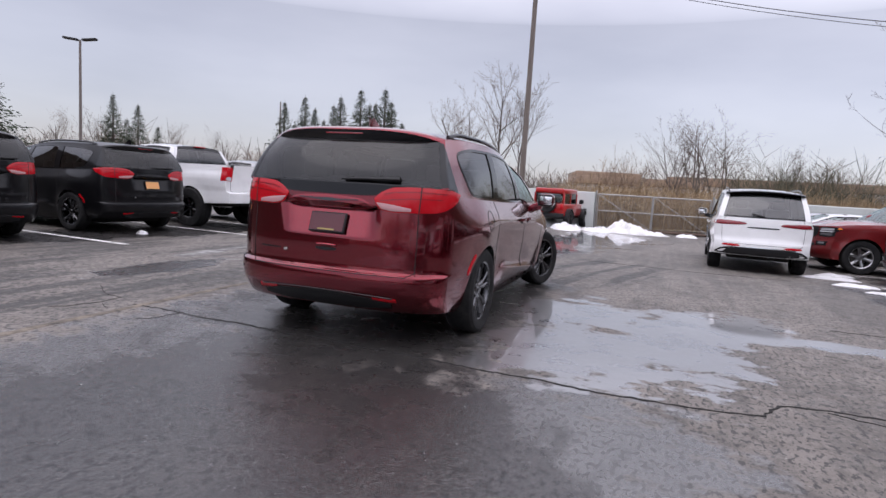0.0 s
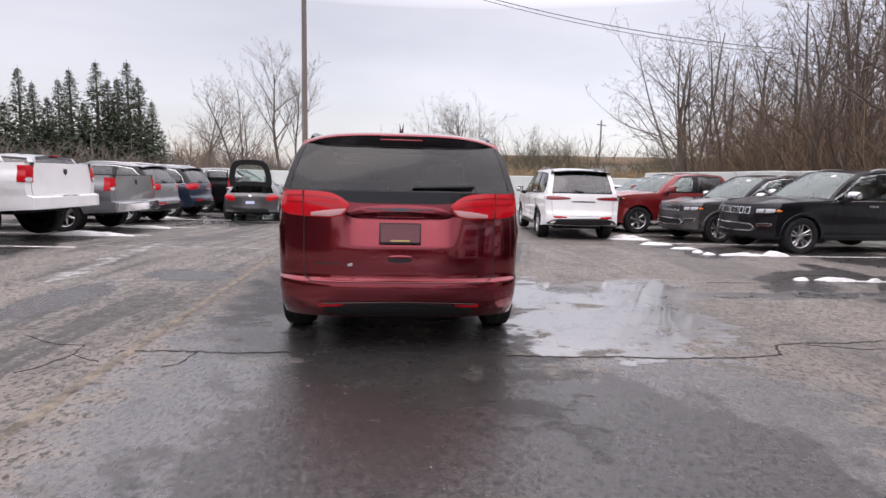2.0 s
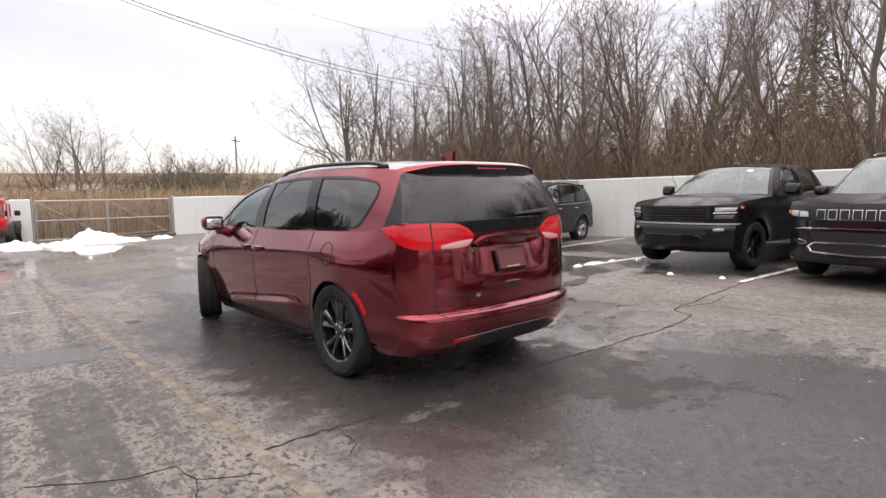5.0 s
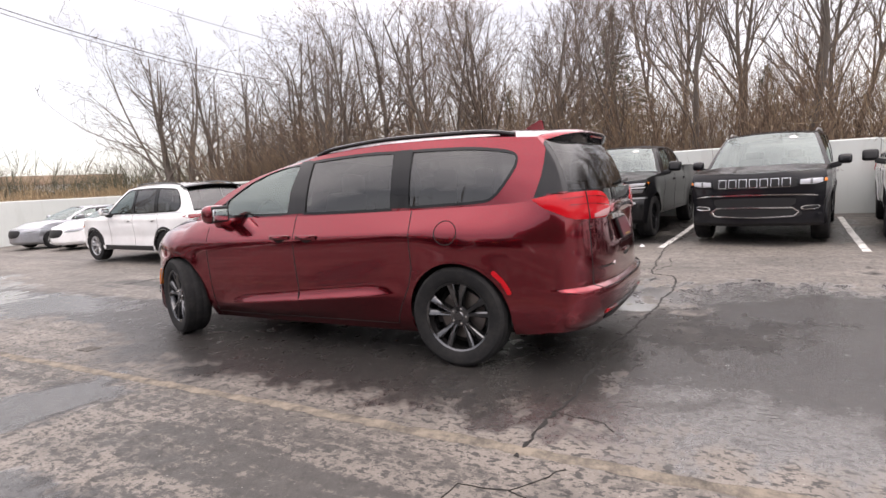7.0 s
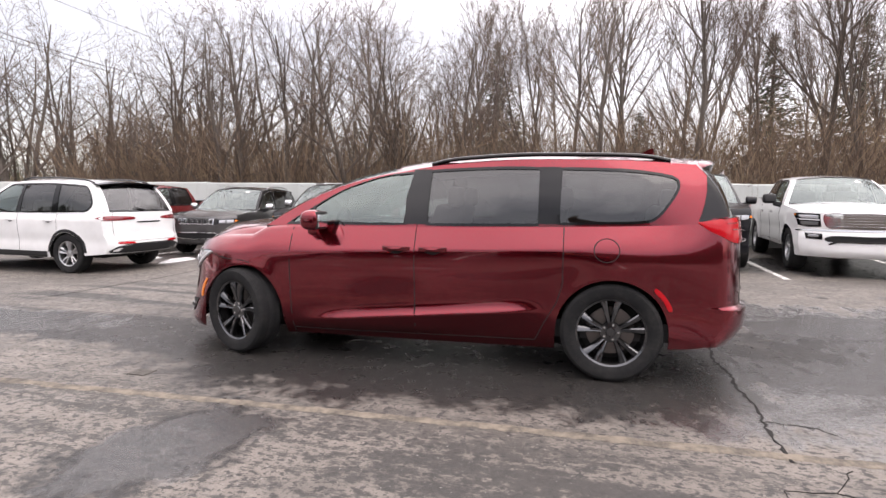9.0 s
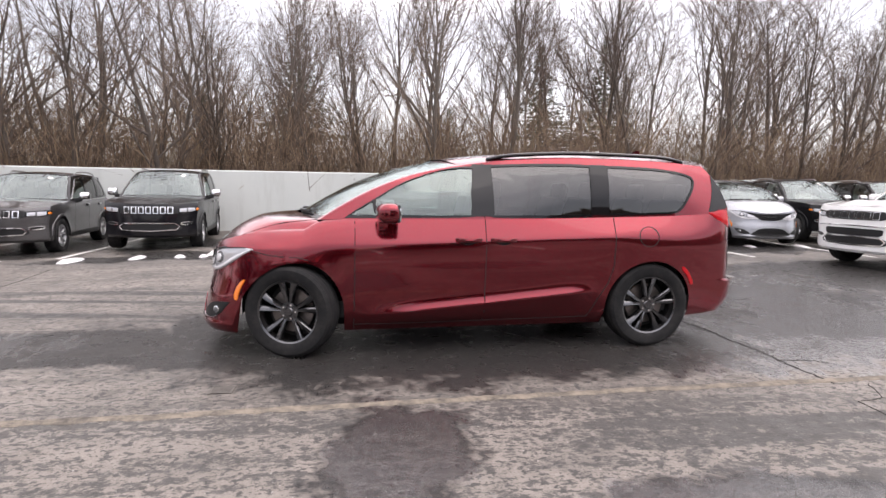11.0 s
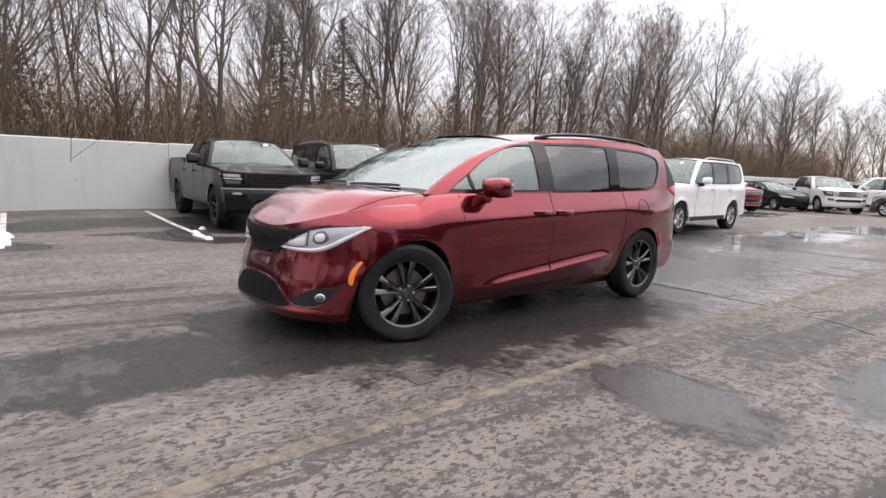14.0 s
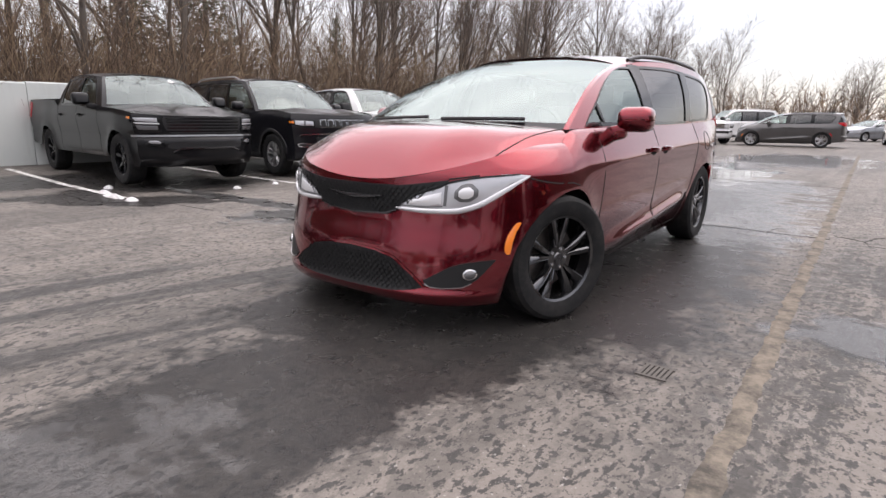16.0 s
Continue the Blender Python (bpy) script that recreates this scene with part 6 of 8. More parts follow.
# ---- asphalt: worn, mottled, wet in places ----
def asphalt_material():
    m = material("wet_worn_asphalt", (0.13, 0.12, 0.11), 0.7)
    s = Shade(m)
    p = s.pos(True)
    n, l = s.n, s.l
    # the lot's axes for streaks along the aisle
    mp = n.new("ShaderNodeMapping")
    mp.inputs["Rotation"].default_value = (0, 0, radians(22.6))
    l.new(p, mp.inputs[0])
    q = mp.outputs[0]
    sep = n.new("ShaderNodeSeparateXYZ")
    l.new(q, sep.inputs[0])
    across, along = sep.outputs[0], sep.outputs[1]
    warp = s.noise(p, 1.1, 6, 0.62)
    warp2 = s.noise(p, 4.5, 6, 0.7)
    # worn sealer: dark islands left on pale stone
    isl = s.noise(q, 12.0, 9, 0.75, (1.25, 0.8, 1))
    streak = s.noise(q, 1.0, 5, 0.6, (5.0, 0.16, 1))
    big = s.noise(q, 0.45, 4, 0.55, (1.3, 0.6, 1))
    lim = s.math("ADD", isl, s.math("MULTIPLY", s.math("SUBTRACT", big, 0.5), 0.6))
    lim = s.math("ADD", lim, s.math("MULTIPLY", s.math("SUBTRACT", streak, 0.5), 0.75))
    islands = s.ramp(lim, (0.48, 0.0), (0.56, 0.86))
    fleck = s.math("MAXIMUM", s.ramp(s.noise(q, 23.0, 4, 0.6, (1.3, 0.75, 1)), (0.535, 0.0), (0.575, 1.0)), s.ramp(s.noise(p, 48.0, 3, 0.6), (0.60, 0.0), (0.64, 0.85)))
    stone = s.mix(s.noise(p, 70, 3, 0.7), (0.122, 0.106, 0.093), (0.262, 0.232, 0.204))
    stone = s.mix(s.ramp(big, (0.4, 0.0), (0.7, 0.7)), stone, (0.112, 0.098, 0.086))
    dark = s.mix(s.noise(p, 60, 3, 0.7), (0.017, 0.0165, 0.016), (0.043, 0.041, 0.039))
    smudge = s.ramp(s.noise(q, 2.6, 6, 0.65, (1.0, 0.7, 1)), (0.46, 0.0), (0.72, 0.75))
    stone = s.mix(smudge, stone, (0.075, 0.067, 0.06))
    # west of the long joint the sealer has worn to islands, east of it it is smoother and browner
    side = s.ramp(s.math("ADD", s.math("MULTIPLY", across, 0.5), 2.97), (0.36, 1.0), (0.62, 0.45))
    cover = s.math("MULTIPLY", islands, side)
    cover = s.math("MAXIMUM", cover, s.math("MULTIPLY", fleck, 0.92))
    dry = s.mix(cover, stone, dark)
    grit = s.ramp(s.noise(p, 46, 2, 0.5), (0.70, 0.0), (0.73, 1.0))
    dry = s.mix(s.math("MULTIPLY", grit, 0.6), dry, (0.36, 0.345, 0.32))

    def pool(x, y, rx, ry, turn=22.6):
        """Soft 1 in the middle to 0 past the rim of an ellipse on the ground."""
        mm = n.new("ShaderNodeMapping")
        mm.vector_type = "TEXTURE"
        mm.inputs["Location"].default_value = (x, y, 0)
        mm.inputs["Rotation"].default_value = (0, 0, -radians(turn))
        mm.inputs["Scale"].default_value = (rx, ry, 1000)
        l.new(p, mm.inputs[0])
        ln = n.new("ShaderNodeVectorMath")
        ln.operation = "LENGTH"
        l.new(mm.outputs[0], ln.inputs[0])
        return s.math("SUBTRACT", 1.0, ln.outputs["Value"])

    def union(items):
        r = items[0]
        for it in items[1:]:
            r = s.math("MAXIMUM", r, it)
        return r

    edge = s.math("ADD", s.math("MULTIPLY", s.math("SUBTRACT", warp, 0.5), 2.6), s.math("MULTIPLY", s.math("SUBTRACT", warp2, 0.5), 2.0))
    # damp, dark: under and round the van, along its lane, by the wall
    damp = union([pool(-0.3, 6.3, 1.45, 4.6), pool(-0.75, 2.6, 1.55, 2.3, 5), pool(-0.2, -1.5, 2.0, 3.5), pool(0.55, 10.2, 0.75, 2.0, 20), pool(1.3, 12.0, 0.7, 2.2, 24), pool(0.1, 9.0, 1.0, 1.6, 20), pool(-1.6, 2.6, 1.6, 2.6, 5), pool(2.9, 16.5, 1.6, 6.0), pool(8.6, 4.6, 3.4, 1.4, -66),
                  pool(9.6, 8.0, 3.2, 1.2, -66), pool(7.9, 1.2, 3.4, 2.0, -66), pool(-5.6, 12.9, 1.2, 6.0), pool(-2.6, -3.0, 1.4, 5.0), pool(11.0, 11.5, 3.0, 2.5), pool(4.5, -3.0, 2.4, 5.0), pool(-2.42, 8.78, 0.5, 0.85, -60), pool(-3.65, 7.7, 0.4, 1.3, 22), pool(-0.9, 7.3, 1.2, 3.3, 20), pool(-1.3, 5.9, 1.1, 1.6, 20), pool(5.5, 5.9, 1.5, 0.55, -30), pool(7.3, 8.8, 1.8, 0.7, -40), pool(6.4, 4.0, 2.2, 1.4, -66), pool(7.4, 10.2, 1.6, 0.6, -66), pool(6.9, 6.1, 1.3, 0.35, -66)])
    damp_m = s.ramp(s.math("ADD", damp, s.math("MULTIPLY", edge, 0.5)), (0.08, 0.0), (0.26, 1.0))
    # standing water, a thin film that mirrors the sky
    water = union([pool(1.2, 4.85, 1.45, 1.1, -20), pool(2.4, 5.75, 1.6, 0.8, -35), pool(1.35, 6.3, 0.9, 1.1, 10), pool(4.1, 5.3, 0.25, 2.6, 108),
                   pool(2.6, 15.0, 0.9, 2.2, 22), pool(-3.2, -3.5, 1.6, 4.5, 15), pool(3.4, 18.0, 2.6, 4.0),
                   pool(0.4, 22.0, 3.0, 5.0, 40), pool(6.2, 22.0, 2.0, 4.0, 10), pool(-6.3, -9.0, 2.6, 5.0, 20), pool(-1.4, -15.0, 2.0, 6.0, 20)])
    broken = s.math("MULTIPLY", s.math("SUBTRACT", s.noise(q, 2.4, 6, 0.62, (0.8, 1.7, 1)), 0.5), 1.7)
    water_m = s.ramp(s.math("ADD", s.math("ADD", water, broken), s.math("MULTIPLY", edge, 0.5)), (0.16, 0.0), (0.27, 1.0))
    # a thin film on rough stone: a broad sheen without a mirror image
    film = union([pool(-2.1, 4.2, 0.6, 1.5, 15), pool(-2.6, 2.4, 0.9, 2.0, 10), pool(0.35, 3.0, 1.0, 1.3, 10), pool(-0.35, 2.2, 1.0, 1.2, 0), pool(0.0, 1.2, 1.0, 1.4, 0), pool(-3.65, 7.7, 0.35, 1.2, 22), pool(1.5, 12.4, 0.7, 2.2, 24), pool(-2.9, 0.4, 1.5, 2.6, 15), pool(-2.42, 8.75, 0.4, 0.7, -60), pool(-2.3, 3.4, 1.1, 3.0, 12), pool(1.7, 13.0, 0.8, 2.4, 24), pool(-1.3, 2.7, 1.5, 0.9, 30)])
    film_m = s.ramp(s.math("ADD", s.math("ADD", film, broken), s.math("MULTIPLY", edge, 0.5)), (0.0, 0.0), (0.28, 1.0))
    film_m = s.math("MULTIPLY", film_m, s.math("SUBTRACT", 1.0, s.math("MULTIPLY", fleck, 0.4)))
    # dark drying streaks beside the lane
    mp2 = n.new("ShaderNodeMapping")
    mp2.inputs["Rotation"].default_value = (0, 0, radians(33))
    l.new(p, mp2.inputs[0])
    bands = s.noise(mp2.outputs[0], 1.0, 4, 0.55, (2.6, 0.13, 1))
    zone = pool(2.3, 10.4, 1.7, 3.2, 33)
    streak_m = s.math("MULTIPLY", s.ramp(s.math("ADD", bands, s.math("MULTIPLY", edge, 0.05)), (0.50, 0.0), (0.56, 0.85)), s.ramp(zone, (0.0, 0.0), (0.25, 1.0)))
    wet = s.math("MAXIMUM", s.math("MAXIMUM", s.math("MAXIMUM", damp_m, water_m), film_m), streak_m)
    wet_colour = s.mix(0.86, dry, s.mix(s.noise(p, 55, 3, 0.7), (0.013, 0.013, 0.0135), (0.027, 0.026, 0.026)))
    colour = s.mix(wet, dry, wet_colour)
    s.set("Base Color", colour)
    r_dry = s.ramp(s.noise(p, 6.0, 5, 0.7), (0.3, 0.5), (0.75, 0.85))
    r_damp = s.ramp(s.noise(p, 7.0, 5, 0.7), (0.3, 0.22), (0.75, 0.42))
    r = s.mix(damp_m, r_dry, r_damp)
    r = s.mix(water_m, r, s.ramp(s.noise(p, 2.2, 6, 0.7), (0.35, 0.2), (0.65, 0.42)))
    r = s.mix(s.math("MULTIPLY", film_m, s.math("SUBTRACT", 1.0, water_m)), r, 0.21)
    s.set("Roughness", r)
    s.set("Specular IOR Level", s.mix(water_m, s.mix(damp_m, 0.5, 0.17), 1.0))
    s.set("Coat Weight", s.math("MULTIPLY", water_m, 0.9))
    s.set("IOR", s.math("ADD", 1.5, s.math("MULTIPLY", s.math("MAXIMUM", water_m, film_m), 0.95)))
    rough_h = s.math("ADD", s.math("MULTIPLY", s.noise(p, 42, 4, 0.75), 0.6), s.math("MULTIPLY", isl, 0.5))
    flat = s.math("SUBTRACT", 1.0, s.math("MULTIPLY", water_m, 0.7))
    s.bump(s.math("MULTIPLY", rough_h, flat), 0.55, 0.012)
    return m


ASPHALT = asphalt_material()


def build_ground():
    al = [-400, -200, -120, -80] + [-60 + 2 * i for i in range(20)] + [-20 + 0.5 * i for i in range(100)] + [30 + 2 * i for i in range(10)] + [60, 90, 200, 400, 900]
    ac = [-900, -400, -200, -80, -40, -25] + [-20 + 0.5 * i for i in range(60)] + [10, 12, 15, 20, 30, 60, 120, 300, 900]
    rows = []
    for a in al:
        row = []
        for c in ac:
            v = lot(a, c)
            z = ground_height(v.x, v.y)
            if -25 < a < 35 and -20 < c < 9:
                z += 0.012 * (noise.noise(Vector((v.x * 0.35, v.y * 0.35, 3.1))))
            row.append(Vector((v.x, v.y, z)))
        rows.append(row)
    return tagged(mesh_object("ground", *grid(rows), ASPHALT, smooth=60), kind="structure")


GROUND = build_ground()


def on_ground(x, y, h=0.0):
    a, c = lot_of(x, y)
    z = ground_height(x, y)
    if -25 < a < 35 and -20 < c < 9:
        z += 0.012 * noise.noise(Vector((x * 0.35, y * 0.35, 3.1)))
    return Vector((x, y, z + h))


def ribbon(pts, width, h, wobble=0.0, seed=0, step=0.12, vary=0.0):
    """A band on the ground along points, wandering by wobble metres."""
    rnd = random.Random(seed)
    line = []
    for (x0, y0), (x1, y1) in zip(pts[:-1], pts[1:]):
        n = max(1, int(math.hypot(x1 - x0, y1 - y0) / step))
        line += [(x0 + (x1 - x0) * i / n, y0 + (y1 - y0) * i / n) for i in range(n)]
    line.append(pts[-1])
    rows = []
    for i, (x, y) in enumerate(line):
        a, b = line[max(i - 1, 0)], line[min(i + 1, len(line) - 1)]
        d = Vector((b[0] - a[0], b[1] - a[1])).normalized()
        o = wobble * (noise.noise(Vector((i * step * 2.3, seed * 7.7, 0))) + 0.7 * (rnd.random() - 0.5))
        w = width * (1 + vary * (rnd.random() * 2 - 1)) / 2
        px, py = x - d.y * o, y + d.x * o
        rows.append([on_ground(px - d.y * w, py + d.x * w, h * 0.2), on_ground(px - d.y * w * 0.5, py + d.x * w * 0.5, h), on_ground(px + d.y * w * 0.5, py - d.x * w * 0.5, h), on_ground(px + d.y * w, py - d.x * w, h * 0.2)])
    return grid(rows)


CRACK = material("open_crack", (0.012, 0.011, 0.01), 0.95)
SILT = material("silt_in_joint", (0.24, 0.19, 0.135), 0.85)
_s = Shade(SILT)
_s.set("Base Color", _s.mix(_s.ramp(_s.noise(_s.pos(), 5.0, 6, 0.75), (0.38, 0.0), (0.6, 1.0)), (0.055, 0.048, 0.04), (0.2, 0.168, 0.132)))
CRACKS = [
    ([(-2.95, 5.50), (-2.13, 5.15), (-1.19, 4.79), (0.0, 4.27), (0.9, 3.86), (1.53, 3.66), (1.85, 3.60), (2.05, 3.78), (2.30, 3.78), (3.2, 3.5), (4.64, 3.06), (6.2, 2.5)], 0.022, 0.035),
    ([(-3.05, 5.28), (-3.25, 5.52), (-3.22, 5.75), (-3.42, 5.86), (-3.7, 6.25)], 0.006, 0.03),
    ([(-3.25, 5.52), (-3.42, 5.3), (-3.55, 5.22)], 0.006, 0.03),
    ([(-2.42, 5.27), (-2.55, 5.02), (-2.66, 4.98)], 0.007, 0.03),
    ([(2.3, 3.72), (2.7, 3.45), (3.3, 3.3)], 0.007, 0.03),
    ([(3.0, 12.2), (5.0, 11.3), (6.5, 10.9)], 0.014, 0.05),
    ([(4.0, 6.2), (4.9, 5.9), (6.0, 6.2), (7.2, 5.6)], 0.014, 0.05),
    ([(-5.0, 0.0), (-2.5, -1.2), (1.0, -2.7)], 0.016, 0.05),
]
for i, (pts, w, wob) in enumerate(CRACKS):
    tagged(mesh_object("crack", *ribbon(pts, w, 0.0045, wob, i + 1, 0.05, 0.6), CRACK, GROUND, smooth=0), "dark open crack in the asphalt")
joint = [(-4.3 + 0.3394 * a, 1.545 + 0.9406 * a) for a in range(-16, 26, 2)]
tagged(mesh_object("asphalt_joint", *ribbon(joint, 0.09, 0.006, 0.02, 40, 0.06, 0.25), SILT, GROUND, smooth=0), "long joint filled with tan silt")
# storm drain grate
GRATE = material("cast_iron_grate", (0.11, 0.10, 0.09), 0.75, 0.2)
drain = tagged(new("drain_grate"), "small rusty iron drain grate set in asphalt", "drain")
dm = on_ground(-1.03, 9.44)
part("pit", box(-0.1, 0.1, -0.1, 0.1, -0.03, -0.004), CRACK, drain)
for i in range(6):
    part("bar", box(-0.095 + i * 0.034, -0.072 + i * 0.034, -0.1, 0.1, -0.006, 0.004), GRATE, drain, smooth=0)
for sy in (-0.105, 0.105):
    part("frame_bar", box(-0.11, 0.11, sy - 0.012, sy + 0.012, -0.006, 0.005), GRATE, drain, smooth=0)
drain.matrix_basis = pose(dm.x, dm.y, dm.z + 0.004, 0, 0, -22) @ Matrix.Scale(0.65, 4)

# ---- painted bays ----
LINE = material("worn_white_line", (0.62, 0.61, 0.58), 0.7)
_s = Shade(LINE)
_s.set("Base Color", _s.mix(_s.ramp(_s.noise(_s.pos(True), 5.0, 7, 0.75), (0.36, 0.0), (0.52, 1.0)), (0.12, 0.115, 0.11), (0.7, 0.69, 0.66)))
for i in range(-9, 8):
    x0, y0 = 5.83 + 1.22 * i, 5.75 + 2.6 * i
    p0, p1 = (x0, y0), (x0 + 5.55 * 0.92, y0 - 5.55 * 0.39)
    tagged(mesh_object("bay_line", *ribbon([p0, p1], 0.11, 0.004, 0.0, 5, 0.3), LINE, GROUND), "worn white bay line")
for i in range(-4, 6):
    x0, y0 = -4.2 + 1.05 * i, 12.35 + 2.75 * i
    tagged(mesh_object("bay_line", *ribbon([(x0, y0), (x0 - 5.0, y0 + 2.1)], 0.11, 0.004, 0.0, 6, 0.3), LINE, GROUND), "worn white bay line")

FADED = material("faded_white_line", (0.3, 0.295, 0.285), 0.75)
_s = Shade(FADED)
_s.set("Base Color", _s.mix(_s.ramp(_s.noise(_s.pos(True), 4.0, 7, 0.75), (0.44, 0.0), (0.62, 1.0)), (0.09, 0.085, 0.08), (0.32, 0.315, 0.305)))
for al in (10.1, 12.85, 15.6, 18.35, 21.1):
    tagged(mesh_object("bay_line", *ribbon([lot(al, -5.1)[:2], lot(al + 0.05, -8.55)[:2]], 0.1, 0.004, 0.01, int(al), 0.2, 0.3), FADED, GROUND), "faded end of a white bay line")
tagged(mesh_object("salt_streak", *ribbon([(-3.95, 8.6), (-3.62, 10.2), (-3.1, 12.0), (-2.7, 13.2)], 0.22, 0.0035, 0.08, 77, 0.12, 0.6), FADED, GROUND), "pale streak of dried road salt")

# ---- walls round the lot ----
WALL = material("pale_painted_concrete", (0.68, 0.71, 0.69), 0.75)
_s = Shade(WALL)
_p = _s.pos(True)
_streak = _s.ramp(_s.noise(_p, 3.0, 6, 0.7, (1, 1, 0.12)), (0.5, 0.0), (0.78, 0.55))
_c = _s.mix(_s.noise(_p, 0.8, 5, 0.6), (0.52, 0.555, 0.54), (0.62, 0.64, 0.615))
_c = _s.mix(_streak, _c, (0.4, 0.41, 0.385))
_s.set("Base Color", _c)
_s.bump(_s.noise(_p, 30, 5, 0.7), 0.25, 0.01)
WALL_FOOT = material("dark_wall_foot", (0.05, 0.045, 0.035), 0.95)


def wall_run(name, p0, p1, thick, z_top, panel=6.0, mat=WALL):
    """A wall with panels, each a little out of line, and a coping."""
    g = tagged(new(name), kind="structure")
    d = Vector((p1[0] - p0[0], p1[1] - p0[1], 0))
    n = max(1, round(d.length / panel))
    u = d.normalized()
    side = Vector((-u.y, u.x, 0))
    rnd = random.Random(len(name))
    for i in range(n):
        a, b = Vector((*p0[:2], 0)) + d * (i / n), Vector((*p0[:2], 0)) + d * ((i + 1) / n)
        off = side * rnd.uniform(-0.006, 0.006)
        zt = z_top + rnd.uniform(-0.015, 0.02)
        z0 = min(ground_height(a.x, a.y), ground_height(b.x, b.y)) - 0.3
        e = u * 0.006
        m = 12
        rows = []
        base = [a + e, b - e]
        lo_f = [base[0].lerp(base[1], j / m) + off - side * thick / 2 for j in range(m + 1)]
        lo_b = [base[0].lerp(base[1], j / m) + off + side * thick / 2 for j in range(m + 1)]
        wig = [0.012 * noise.noise(Vector((p.x * 0.9, p.y * 0.9, 5))) for p in lo_f]
        rows = [[Vector((p.x, p.y, z0)) for p in lo_f], [Vector((p.x, p.y, zt - 0.03 + w)) for p, w in zip(lo_f, wig)],
                [Vector((p.x, p.y, zt + w)) + side * 0.03 for p, w in zip(lo_f, wig)], [Vector((p.x, p.y, zt + w)) - side * 0.03 for p, w in zip(lo_b, wig)],
                [Vector((p.x, p.y, zt - 0.03 + w)) for p, w in zip(lo_b, wig)], [Vector((p.x, p.y, z0)) for p in lo_b]]
        v, f = grid(rows)
        k = m + 1
        f = f + [tuple(r * k for r in range(6)), tuple(r * k + m for r in range(6))[::-1]]
        mesh_object("wall_panel", v, f, mat, g)
    # a dark, uneven strip along the foot of the wall
    foot = ribbon([tuple((Vector((*p0[:2], 0)) - side * (thick / 2 + 0.03))[:2]), tuple((Vector((*p1[:2], 0)) - side * (thick / 2 + 0.03))[:2])], 0.14, 0.03, 0.03, 9, 0.2, 0.5)
    mesh_object("leaf_litter", *foot, WALL_FOOT, g, smooth=0)
    return g


WALL_N = 9.45
NORTH_A = 30.0
wall_run("wall_east", lot(-75, WALL_N), lot(NORTH_A + 0.2, WALL_N), 0.24, 1.80)
# Unseen wall, added so the van's flank mirrors something dark to the west.
UNSEEN_WALL = material("dark_brown_unseen_wall", (0.09, 0.065, 0.052), 0.9)
_s = Shade(UNSEEN_WALL)
_s.set("Base Color", _s.mix(_s.noise(_s.pos(True), 4.0, 6, 0.7), (0.05, 0.038, 0.032), (0.12, 0.088, 0.07)))
wall_run("wall_west", lot(-34, -19.5), lot(5.5, -19.5), 0.3, 4.6, mat=UNSEEN_WALL)
wall_run("wall_north_east", lot(NORTH_A, WALL_N - 0.15), lot(NORTH_A, 1.3), 0.24, 1.52)
wall_run("wall_north_west", lot(NORTH_A, -4.2), lot(NORTH_A, -30), 0.24, 1.52)


# ---- trees, thicket, reeds ----
BARK = material("grey_brown_bark", (0.11, 0.085, 0.07), 0.9)
_s = Shade(BARK)
_p = _s.pos()
_c = _s.mix(_s.noise(_p, 6.0, 6, 0.7, (1, 1, 0.25)), (0.03, 0.025, 0.021), (0.115, 0.094, 0.08))
_i = _s.n.new("ShaderNodeObjectInfo")
_s.set("Base Color", _s.mix(_s.math("MULTIPLY", _i.outputs["Random"], 0.4), _c, (0.23, 0.2, 0.175)))
_s.bump(_s.noise(_p, 25.0, 5, 0.7, (1, 1, 0.2)), 0.5, 0.02)
TWIG = material("bare_twigs", (0.16, 0.115, 0.09), 0.9)
_s = Shade(TWIG)
_i = _s.n.new("ShaderNodeObjectInfo")
_s.set("Base Color", _s.mix(_i.outputs["Random"], (0.085, 0.062, 0.05), (0.2, 0.155, 0.125)))
NEEDLE = material("dark_spruce_needles", (0.03, 0.045, 0.03), 0.8)
_s = Shade(NEEDLE)
_s.set("Base Color", _s.mix(_s.noise(_s.pos(), 3.0, 5, 0.7), (0.025, 0.042, 0.028), (0.095, 0.115, 0.07)))
BRUSH = material("brown_undergrowth", (0.17, 0.115, 0.075), 0.9)
_s = Shade(BRUSH)
_g = _s.n.new("ShaderNodeNewGeometry")
_s.set("Base Color", _s.ramp(_g.outputs["Random Per Island"], (0.0, (0.06, 0.042, 0.032)), (0.45, (0.15, 0.103, 0.073)), (0.8, (0.25, 0.175, 0.118)), (1.0, (0.36, 0.265, 0.17))))
REED = material("dry_tan_reeds", (0.4, 0.29, 0.15), 0.9)
_s = Shade(REED)
_g = _s.n.new("ShaderNodeNewGeometry")
_s.set("Base Color", _s.ramp(_g.outputs["Random Per Island"], (0.0, (0.13, 0.088, 0.05)), (0.5, (0.29, 0.2, 0.11)), (1.0, (0.44, 0.34, 0.21))))
FIELD = material("dead_grass_field", (0.28, 0.2, 0.11), 0.95)
_s = Shade(FIELD)
_p = _s.pos(True)
_s.set("Base Color", _s.mix(_s.noise(_p, 0.25, 8, 0.7), (0.12, 0.085, 0.05), (0.40, 0.3, 0.17)))
_s.bump(_s.noise(_p, 3.0, 6, 0.8), 0.8, 0.2)


def stick(verts, faces, pts, radii, sides):
    v, f = tube(pts, radii, sides, False)
    k = len(verts)
    verts.extend(v)
    faces.extend(tuple(i + k for i in q) for q in f)


